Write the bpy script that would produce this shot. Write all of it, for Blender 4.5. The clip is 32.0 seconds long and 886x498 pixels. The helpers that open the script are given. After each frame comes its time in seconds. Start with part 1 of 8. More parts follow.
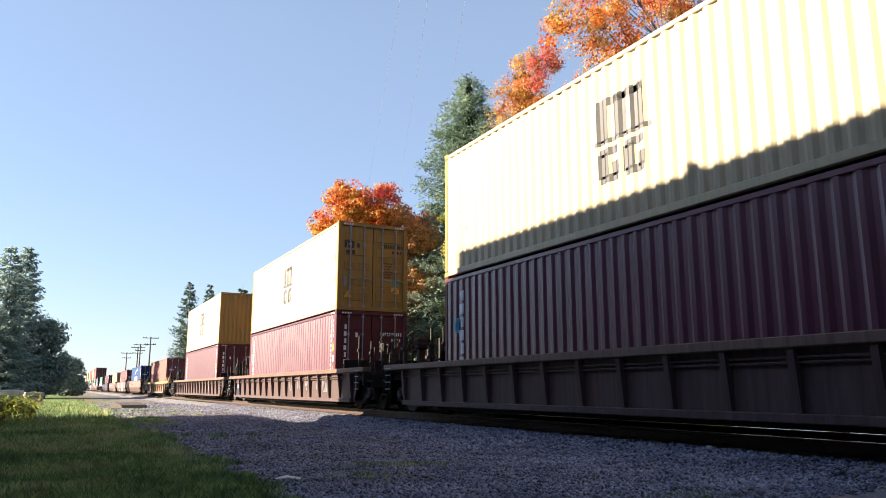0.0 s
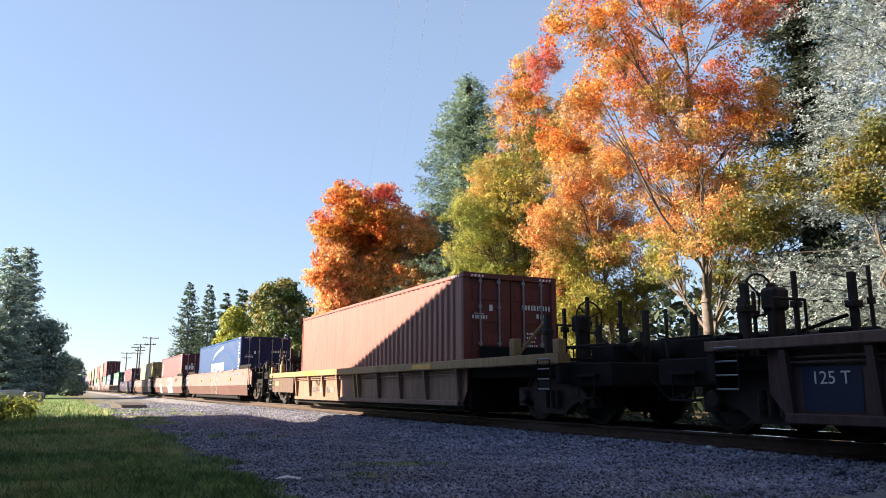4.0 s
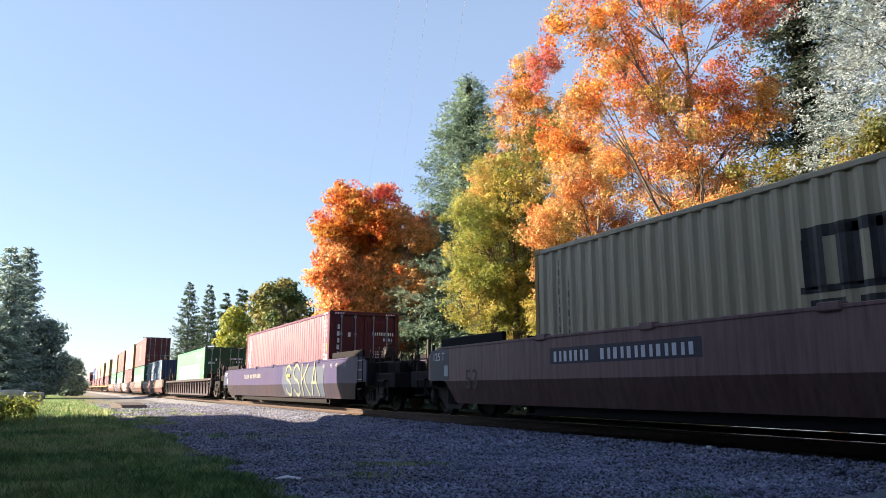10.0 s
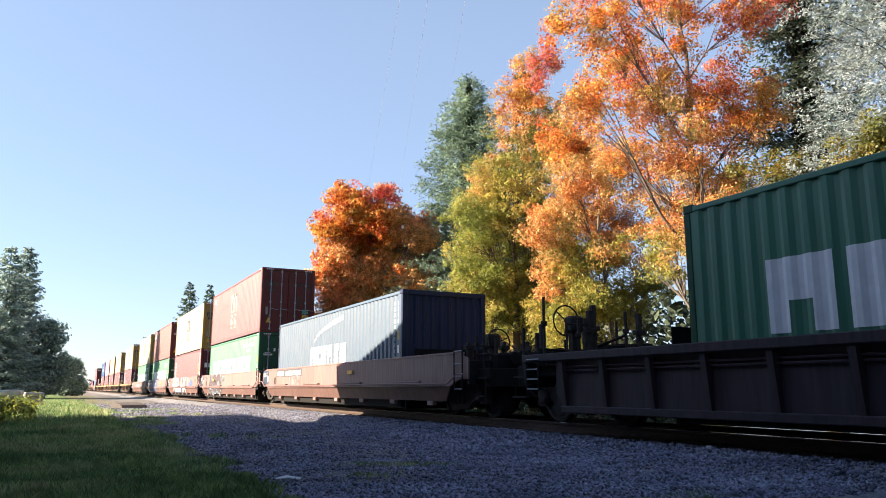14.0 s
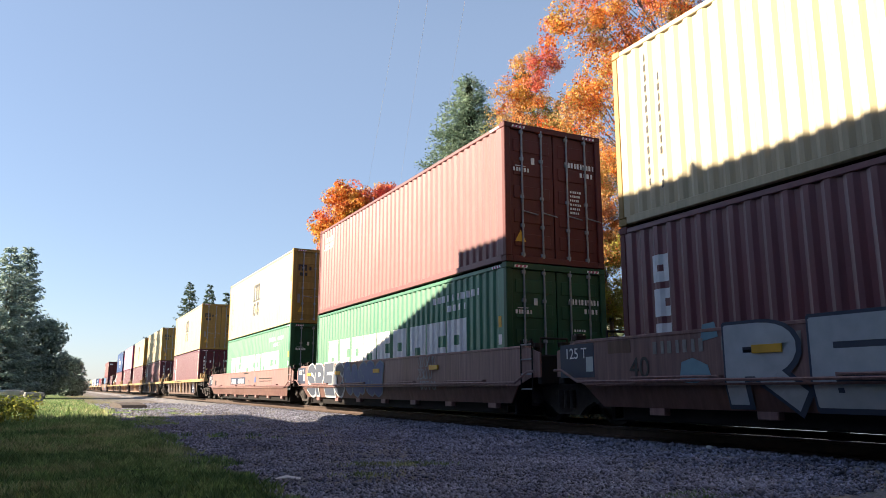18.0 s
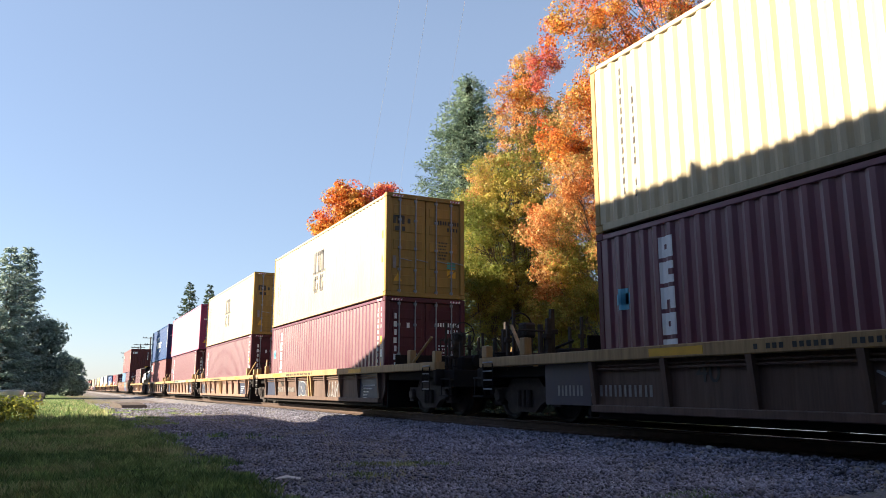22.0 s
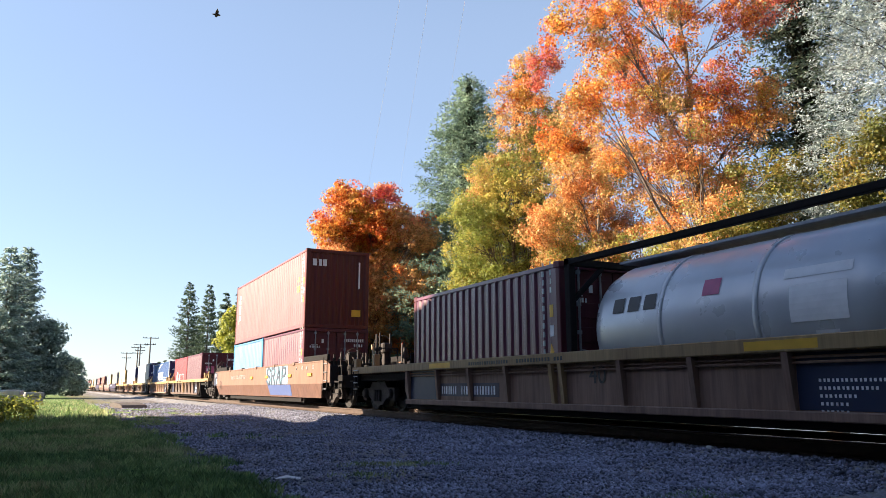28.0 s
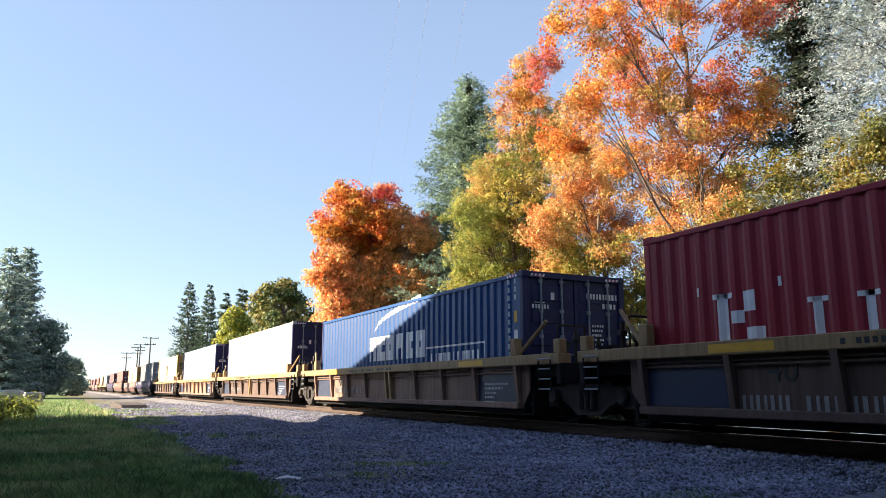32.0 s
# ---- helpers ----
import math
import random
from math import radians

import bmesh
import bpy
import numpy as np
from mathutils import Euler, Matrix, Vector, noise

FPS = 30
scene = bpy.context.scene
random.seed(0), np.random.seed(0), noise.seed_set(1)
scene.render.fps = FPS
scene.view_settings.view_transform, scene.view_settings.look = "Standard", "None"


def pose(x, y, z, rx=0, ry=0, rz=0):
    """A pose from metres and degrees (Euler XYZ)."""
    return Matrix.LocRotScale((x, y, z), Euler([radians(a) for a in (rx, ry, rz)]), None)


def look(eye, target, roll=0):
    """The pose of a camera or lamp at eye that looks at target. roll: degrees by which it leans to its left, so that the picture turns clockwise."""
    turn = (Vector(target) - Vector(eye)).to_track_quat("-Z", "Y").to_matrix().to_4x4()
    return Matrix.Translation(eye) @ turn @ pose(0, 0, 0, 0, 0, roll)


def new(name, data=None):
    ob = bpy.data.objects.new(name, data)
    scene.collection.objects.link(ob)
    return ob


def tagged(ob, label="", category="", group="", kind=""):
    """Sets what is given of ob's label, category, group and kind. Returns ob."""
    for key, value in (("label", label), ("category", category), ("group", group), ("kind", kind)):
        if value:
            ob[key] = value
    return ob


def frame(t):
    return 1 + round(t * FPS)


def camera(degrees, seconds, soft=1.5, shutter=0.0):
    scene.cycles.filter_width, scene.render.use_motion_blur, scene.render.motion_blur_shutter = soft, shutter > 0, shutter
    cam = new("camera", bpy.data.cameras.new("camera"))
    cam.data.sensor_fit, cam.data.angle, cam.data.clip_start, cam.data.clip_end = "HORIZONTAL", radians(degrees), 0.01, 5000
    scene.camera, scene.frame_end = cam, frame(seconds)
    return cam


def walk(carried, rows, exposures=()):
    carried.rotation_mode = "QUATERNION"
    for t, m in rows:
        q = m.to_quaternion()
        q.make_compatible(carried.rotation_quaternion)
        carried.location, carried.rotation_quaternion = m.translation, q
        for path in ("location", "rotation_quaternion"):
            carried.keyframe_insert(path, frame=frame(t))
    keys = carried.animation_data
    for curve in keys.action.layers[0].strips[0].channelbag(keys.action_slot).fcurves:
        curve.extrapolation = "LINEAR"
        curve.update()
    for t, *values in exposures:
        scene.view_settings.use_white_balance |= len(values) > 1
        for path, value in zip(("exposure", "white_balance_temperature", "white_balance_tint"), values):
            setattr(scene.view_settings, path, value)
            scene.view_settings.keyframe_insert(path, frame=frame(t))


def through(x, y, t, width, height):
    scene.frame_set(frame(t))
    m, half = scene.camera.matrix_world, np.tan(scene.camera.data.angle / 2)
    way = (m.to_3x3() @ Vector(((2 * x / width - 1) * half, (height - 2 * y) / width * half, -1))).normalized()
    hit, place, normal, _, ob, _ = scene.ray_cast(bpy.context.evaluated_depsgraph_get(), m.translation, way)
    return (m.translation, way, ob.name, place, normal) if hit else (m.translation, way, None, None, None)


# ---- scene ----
cam = camera(61.86, 32.0, soft=0.5)
EYE = (0.0, 0.0, 0.9)
AIM = (math.sin(0.4691) * math.cos(0.1869), math.cos(0.4691) * math.cos(0.1869), 0.9 + math.sin(0.1869))
EXPOSURES = ((0.0, 1.92, 5900, 17), (2.0, 1.86, 5900, 17), (3.0, 1.94, 5900, 17), (6.0, 2.00, 5900, 17), (7.0, 2.1, 5900, 17), (8.0, 2.08, 5900, 17), (12.0, 2.10, 5900, 17), (14.0, 2.03, 5900, 17),
             (17.0, 1.77, 5900, 17), (20.0, 1.75, 5900, 17), (22.0, 1.80, 5900, 17), (25.0, 1.75, 5900, 17), (28.0, 2.03, 5900, 17), (30.0, 1.95, 5900, 17), (32.0, 2.08, 5900, 17))
walk(cam, [(0.0, look(EYE, AIM)), (32.0, look(EYE, AIM))], EXPOSURES)

# ---- sky and sun ----
SUN_EL, SUN_AZ = radians(22), math.atan2(-0.882, 0.471)
world = bpy.data.worlds.new("world")
scene.world = world
world.use_nodes = True
wn = world.node_tree
sky = wn.nodes.new("ShaderNodeTexSky")
sky.sky_type, sky.sun_disc = "NISHITA", False
sky.sun_elevation, sky.sun_rotation = SUN_EL, SUN_AZ
sky.air_density, sky.dust_density, sky.ozone_density = 1.0, 0.4, 1.7
haze = wn.nodes.new("ShaderNodeMix")        # thin haze pales the sky, least at the zenith
haze.data_type = "RGBA"
way, up_, thin = wn.nodes.new("ShaderNodeTexCoord"), wn.nodes.new("ShaderNodeSeparateXYZ"), wn.nodes.new("ShaderNodeMapRange")
thin.interpolation_type = "SMOOTHSTEP"
thin.inputs["From Min"].default_value, thin.inputs["From Max"].default_value = 0.42, 0.85
thin.inputs["To Min"].default_value, thin.inputs["To Max"].default_value = 0.42, 0.04
wn.links.new(way.outputs["Generated"], up_.inputs[0])
wn.links.new(up_.outputs[2], thin.inputs["Value"])
wn.links.new(thin.outputs[0], haze.inputs["Factor"])
haze.inputs["B"].default_value = (3.5, 4.25, 4.75, 1)
wn.links.new(sky.outputs[0], haze.inputs["A"])
wn.links.new(haze.outputs["Result"], wn.nodes["Background"].inputs[0])
wn.nodes["Background"].inputs[1].default_value = 0.05
sun = new("sun", bpy.data.lights.new("sun", "SUN"))
sun.data.energy, sun.data.angle, sun.data.color = 5.0, radians(0.4), (1.0, 0.83, 0.54)
TO_SUN = Vector((math.sin(SUN_AZ) * math.cos(SUN_EL), math.cos(SUN_AZ) * math.cos(SUN_EL), math.sin(SUN_EL)))
sun.matrix_world = look(TO_SUN * 60, (0, 0, 0))

# ---- measures ----
TX = 8.7935          # middle of the track
RT = 0.315           # top of the rails
FLOOR = 0.47         # underside of the lower containers
TRAVEL = ((0, 0.0), (8, 102.96), (16, 206.09), (24, 309.55), (32, 413.16))


# ---- materials ----
def material(name, base, other=None, scale=4.0, rough=0.6, metal=0.0, bump=0.0, bump_scale=40.0, spread=0.5, stretch=(1, 1, 1),
             dirt=None, dirt_amount=0.0, island=0.0, thing=0.0, spec=0.5, streak=0.0, chalk=0.0):
    """A surface with a slow and a fine variation of colour, stains, relief and a gloss of its own."""
    m = bpy.data.materials.new(name)
    m.use_nodes = True
    nt = m.node_tree
    n, li = nt.nodes, nt.links
    b = n["Principled BSDF"]
    co = n.new("ShaderNodeTexCoord")
    mp = n.new("ShaderNodeMapping")
    mp.inputs["Scale"].default_value = stretch
    li.new(co.outputs["Object"], mp.inputs["Vector"])
    t1 = n.new("ShaderNodeTexNoise")
    t1.inputs["Scale"].default_value, t1.inputs["Detail"].default_value = scale, 6
    li.new(mp.outputs[0], t1.inputs["Vector"])
    ramp = n.new("ShaderNodeValToRGB")
    ramp.color_ramp.elements[0].position, ramp.color_ramp.elements[1].position = 0.5 - spread / 2, 0.5 + spread / 2
    o = other or tuple(c * 0.7 for c in base)
    ramp.color_ramp.elements[0].color, ramp.color_ramp.elements[1].color = (*base, 1), (*o, 1)
    li.new(t1.outputs["Fac"], ramp.inputs[0])
    col = ramp.outputs[0]
    if dirt:
        t3 = n.new("ShaderNodeTexNoise")
        t3.inputs["Scale"].default_value, t3.inputs["Detail"].default_value = scale * 0.31, 9
        t3.inputs["Roughness"].default_value = 0.7
        li.new(mp.outputs[0], t3.inputs["Vector"])
        r3 = n.new("ShaderNodeValToRGB")
        r3.color_ramp.elements[0].position, r3.color_ramp.elements[1].position = 0.47, 0.72
        r3.color_ramp.elements[0].color = (0, 0, 0, 1)
        r3.color_ramp.elements[1].color = (dirt_amount,) * 3 + (1,)
        li.new(t3.outputs["Fac"], r3.inputs[0])
        mx = n.new("ShaderNodeMix")
        mx.data_type = "RGBA"
        li.new(r3.outputs[0], mx.inputs["Factor"])
        li.new(col, mx.inputs["A"])
        mx.inputs["B"].default_value = (*dirt, 1)
        col = mx.outputs["Result"]
    if streak:
        m2 = n.new("ShaderNodeMapping")
        m2.inputs["Scale"].default_value = (1, 1, 0.07)
        li.new(co.outputs["Object"], m2.inputs["Vector"])
        t4 = n.new("ShaderNodeTexNoise")
        t4.inputs["Scale"].default_value, t4.inputs["Detail"].default_value = 11, 7
        t4.inputs["Roughness"].default_value = 0.65
        li.new(m2.outputs[0], t4.inputs["Vector"])
        m4 = n.new("ShaderNodeMapRange")
        m4.inputs["From Min"].default_value, m4.inputs["From Max"].default_value = 0.3, 0.7
        m4.inputs["To Min"].default_value, m4.inputs["To Max"].default_value = 1 - streak, 1 + streak
        li.new(t4.outputs["Fac"], m4.inputs["Value"])
        h4 = n.new("ShaderNodeHueSaturation")
        li.new(m4.outputs[0], h4.inputs["Value"])
        li.new(col, h4.inputs["Color"])
        col = h4.outputs[0]
    for amount, node, socket in ((island, "ShaderNodeNewGeometry", "Random Per Island"), (thing, "ShaderNodeObjectInfo", "Random")):
        if amount:
            g = n.new(node)
            mr = n.new("ShaderNodeMapRange")
            mr.inputs["To Min"].default_value, mr.inputs["To Max"].default_value = 1 - amount, 1 + amount
            li.new(g.outputs[socket], mr.inputs["Value"])
            hs = n.new("ShaderNodeHueSaturation")
            li.new(mr.outputs[0], hs.inputs["Value"])
            li.new(col, hs.inputs["Color"])
            col = hs.outputs[0]
    li.new(col, b.inputs["Base Color"])
    t2 = n.new("ShaderNodeTexNoise")
    t2.inputs["Scale"].default_value, t2.inputs["Detail"].default_value = bump_scale, 5
    li.new(co.outputs["Object"], t2.inputs["Vector"])
    rr = n.new("ShaderNodeMapRange")
    rr.inputs["To Min"].default_value, rr.inputs["To Max"].default_value = max(0.03, rough - 0.12), min(1.0, rough + 0.12)
    li.new(t1.outputs["Fac"], rr.inputs["Value"])
    li.new(rr.outputs[0], b.inputs["Roughness"])
    b.inputs["Metallic"].default_value = metal
    b.inputs["Specular IOR Level"].default_value = spec
    b.inputs["Coat Weight"].default_value, b.inputs["Coat Roughness"].default_value = chalk, 0.4
    if bump:
        bp = n.new("ShaderNodeBump")
        bp.inputs["Strength"].default_value, bp.inputs["Distance"].default_value = bump, 0.02
        li.new(t2.outputs["Fac"], bp.inputs["Height"])
        li.new(bp.outputs[0], b.inputs["Normal"])
    return m


RUST = (0.10, 0.045, 0.025)


def paint(name, c, rough=0.5, dirt=0.35, to=None, spec=0.35):
    """Painted steel; most of the faded, sunlit side tones are chalky and shine dully."""
    return material(name, c, to or tuple(x * 0.8 + 0.015 for x in c), scale=1.6, stretch=(1, 1, 0.25), rough=rough, bump=0.12, bump_scale=9,
                    dirt=RUST, dirt_amount=dirt, thing=0.08, spec=spec, streak=0.3 if "car" in name or "lower" in name else 0.13, chalk=0.32 if name[6:10] in ("wine", "maro", "plum") else 0.16 if "faded" in name and not any(c in name for c in ("yellow", "green", "blue", "navy", "azure", "crimson")) else 0.2 if name == "faded_yellow_paint" else 0.0)


# container tones here go on the ends, darkened for the shade there
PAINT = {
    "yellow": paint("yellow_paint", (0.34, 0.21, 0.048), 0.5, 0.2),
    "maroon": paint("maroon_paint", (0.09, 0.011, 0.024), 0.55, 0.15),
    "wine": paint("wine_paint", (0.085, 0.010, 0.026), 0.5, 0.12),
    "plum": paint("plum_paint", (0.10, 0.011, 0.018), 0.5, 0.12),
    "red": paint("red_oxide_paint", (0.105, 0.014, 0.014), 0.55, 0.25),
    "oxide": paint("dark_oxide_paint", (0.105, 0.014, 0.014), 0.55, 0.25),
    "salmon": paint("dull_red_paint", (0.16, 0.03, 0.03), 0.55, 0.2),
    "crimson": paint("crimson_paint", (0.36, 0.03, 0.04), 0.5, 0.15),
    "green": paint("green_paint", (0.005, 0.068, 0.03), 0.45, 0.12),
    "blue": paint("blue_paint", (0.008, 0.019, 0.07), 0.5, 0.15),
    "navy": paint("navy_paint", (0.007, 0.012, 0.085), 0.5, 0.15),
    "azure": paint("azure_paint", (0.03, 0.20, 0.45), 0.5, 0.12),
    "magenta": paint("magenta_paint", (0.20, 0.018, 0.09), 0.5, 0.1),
    "white": paint("white_paint", (0.46, 0.47, 0.48), 0.45, 0.15),
    "paleblue": paint("pale_blue_paint", (0.38, 0.46, 0.60), 0.5, 0.15),
    "grey": paint("grey_paint", (0.20, 0.21, 0.23), 0.55, 0.25),
    "russet": paint("russet_car_paint", (0.155, 0.095, 0.076), 0.6, 0.4, (0.18, 0.115, 0.09)),
    "tan": paint("tan_car_paint", (0.245, 0.138, 0.140), 0.55, 0.4, (0.250, 0.150, 0.130)),
    "dusty": paint("dusty_tan_car_paint", (0.265, 0.165, 0.120), 0.65, 0.4, (0.190, 0.112, 0.080)),
    "brown": paint("brown_car_paint", (0.078, 0.047, 0.050), 0.65, 0.4, (0.10, 0.062, 0.057)),
    "umber": paint("umber_car_paint", (0.098, 0.060, 0.050), 0.65, 0.45, (0.122, 0.080, 0.060)),
    "dark": paint("dark_car_paint", (0.042, 0.027, 0.034), 0.65, 0.3),
    "slate": paint("slate_car_paint", (0.030, 0.022, 0.088), 0.55, 0.2, (0.038, 0.027, 0.070)),
    "cream": paint("cream_car_paint", (0.400, 0.265, 0.120), 0.6, 0.45, (0.276, 0.172, 0.085)),
    "orange": paint("orange_car_paint", (0.195, 0.108, 0.072), 0.6, 0.3, (0.15, 0.080, 0.060)),
}
# plates below the crease: browner paint, with the shade of their lean put in
LOWER_SHADED = {"slate": paint("lower_slate_paint", (0.020, 0.014, 0.030), 0.6, 0.3, (0.029, 0.018, 0.026)), "orange": paint("lower_orange_paint", (0.100, 0.050, 0.040), 0.6, 0.4, (0.13, 0.066, 0.045)), "tan": paint("lower_tan_paint", (0.109, 0.051, 0.046), 0.6, 0.45, (0.140, 0.077, 0.062))}
# side walls: faded tones, also paled for the sun that strikes them
FADED_SUNLIT = {
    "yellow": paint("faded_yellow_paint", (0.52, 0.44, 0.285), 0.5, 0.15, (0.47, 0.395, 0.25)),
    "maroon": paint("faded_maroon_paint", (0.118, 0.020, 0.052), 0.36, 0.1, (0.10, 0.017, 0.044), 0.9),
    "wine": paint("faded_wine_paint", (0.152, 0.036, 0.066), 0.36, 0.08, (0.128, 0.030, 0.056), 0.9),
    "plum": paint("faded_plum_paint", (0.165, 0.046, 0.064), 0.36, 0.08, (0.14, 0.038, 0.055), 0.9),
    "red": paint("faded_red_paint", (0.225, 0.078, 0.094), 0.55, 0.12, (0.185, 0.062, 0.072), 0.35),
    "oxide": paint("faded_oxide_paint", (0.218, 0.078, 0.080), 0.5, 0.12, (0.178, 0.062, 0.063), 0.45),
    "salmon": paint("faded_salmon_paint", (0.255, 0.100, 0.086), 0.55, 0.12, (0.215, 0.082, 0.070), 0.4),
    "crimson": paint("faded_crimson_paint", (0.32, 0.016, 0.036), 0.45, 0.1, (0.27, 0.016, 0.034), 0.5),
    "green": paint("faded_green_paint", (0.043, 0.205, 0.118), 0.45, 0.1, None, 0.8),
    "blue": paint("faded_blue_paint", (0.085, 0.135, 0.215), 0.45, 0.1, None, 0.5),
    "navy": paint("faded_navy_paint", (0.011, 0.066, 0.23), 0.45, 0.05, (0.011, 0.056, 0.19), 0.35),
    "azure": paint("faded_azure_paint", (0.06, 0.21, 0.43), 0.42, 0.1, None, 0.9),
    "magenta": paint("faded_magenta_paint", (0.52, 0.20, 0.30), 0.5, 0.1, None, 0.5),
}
FAINT_DARK = material("worn_dark_stencil", (0.05, 0.032, 0.034), (0.085, 0.05, 0.046), 9, 0.6)
FAINT_MARK = material("faint_stencil", (0.30, 0.29, 0.28), (0.2, 0.18, 0.17), 9, 0.6)
WHITE_MARK = material("white_marking", (0.84, 0.84, 0.85), (0.7, 0.7, 0.72), 6, 0.5)
BLACK_MARK = material("black_marking", (0.02, 0.02, 0.025), (0.05, 0.045, 0.04), 6, 0.5)
GREY_MARK = material("grey_marking", (0.10, 0.12, 0.14), (0.2, 0.2, 0.2), 6, 0.5)
YELLOW_MARK = material("yellow_marking", (0.75, 0.42, 0.03), (0.6, 0.33, 0.03), 6, 0.5)
BLUE_MARK = material("blue_marking", (0.012, 0.021, 0.062), (0.02, 0.03, 0.065), 6, 0.5)
CYAN_MARK = material("cyan_marking", (0.10, 0.42, 0.62), (0.15, 0.4, 0.5), 6, 0.5)
PINK_MARK = material("pink_marking", (0.55, 0.10, 0.22), (0.4, 0.1, 0.2), 6, 0.5)
STEEL = material("galvanised_rod", (0.33, 0.345, 0.38), (0.22, 0.23, 0.255), 12, 0.45, 0.1)
# near-black steels, mostly for wagon ends, floors and gear
DARK_STEEL = material("near_black_steel", (0.009, 0.008, 0.009), (0.016, 0.013, 0.013), 8, 0.85, 0.0, 0.3, 30, spec=0.2)
END_STEEL = material("near_black_end_steel", (0.011, 0.009, 0.011), (0.018, 0.014, 0.014), 5, 0.75, 0.0, 0.3, 30, spec=0.25)
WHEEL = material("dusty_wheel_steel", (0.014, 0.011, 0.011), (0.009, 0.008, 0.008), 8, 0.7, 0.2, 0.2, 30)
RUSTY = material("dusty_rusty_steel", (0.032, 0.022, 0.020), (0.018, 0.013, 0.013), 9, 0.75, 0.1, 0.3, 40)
RAIL_SIDE = material("rusty_rail", (0.08, 0.045, 0.03), (0.05, 0.03, 0.022), 7, 0.75, 0.1, 0.3, 40)
RAIL_TOP = material("polished_railhead", (0.75, 0.75, 0.75), (0.65, 0.65, 0.65), 7, 0.06, 1.0)
SLAB_BROWN = material("dark_slab_brown", (0.05, 0.038, 0.034), (0.09, 0.068, 0.055), 4, 0.9, 0, 0.6, 20)
TIE = material("creosoted_sleeper", (0.04, 0.03, 0.026), (0.07, 0.053, 0.044), 5, 0.85, 0, 0.5, 30, stretch=(0.3, 3, 3), thing=0.25)
TANK = material("grey_tank_shell", (0.58, 0.60, 0.63), (0.48, 0.51, 0.55), 2, 0.3, 0.2, 0.05, 6)
BARK = material("grey_bark", (0.16, 0.13, 0.10), (0.08, 0.06, 0.05), 9, 0.9, 0, 0.8, 25, stretch=(1, 1, 0.3))
SPRUCE_BARK = material("dark_spruce_twigs", (0.055, 0.042, 0.034), (0.03, 0.025, 0.022), 9, 0.9, 0, 0.6, 25)
LIMB = material("pale_limb_bark", (0.22, 0.185, 0.16), (0.10, 0.08, 0.07), 9, 0.9, 0, 0.6, 25)
POLE = material("weathered_pole_wood", (0.15, 0.12, 0.10), (0.09, 0.075, 0.06), 6, 0.9, 0, 0.4, 25, stretch=(1, 1, 0.1))
CONCRETE = material("weathered_concrete", (0.42, 0.41, 0.39), (0.30, 0.29, 0.27), 3, 0.85, 0, 0.5, 30, dirt=(0.12, 0.11, 0.09), dirt_amount=0.5)
# dark, so the unseen house throws little light back
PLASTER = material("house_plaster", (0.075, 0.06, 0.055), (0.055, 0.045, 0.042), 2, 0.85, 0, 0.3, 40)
SLATE = material("house_shingles", (0.09, 0.085, 0.08), (0.06, 0.055, 0.05), 3, 0.85, 0, 0.5, 30)
PAPER = material("white_litter", (0.72, 0.72, 0.72), (0.6, 0.6, 0.6), 9, 0.7)
STONE = material("gravel_stones", (0.115, 0.117, 0.17), (0.33, 0.33, 0.41), 1.2, 0.85, 0, 0.4, 60, island=0.8)
FEATHER = material("dark_feathers", (0.03, 0.028, 0.026), (0.06, 0.05, 0.05), 9, 0.7)
CABLE = material("weathered_cable", (0.30, 0.30, 0.31), (0.36, 0.36, 0.37), 9, 0.6)


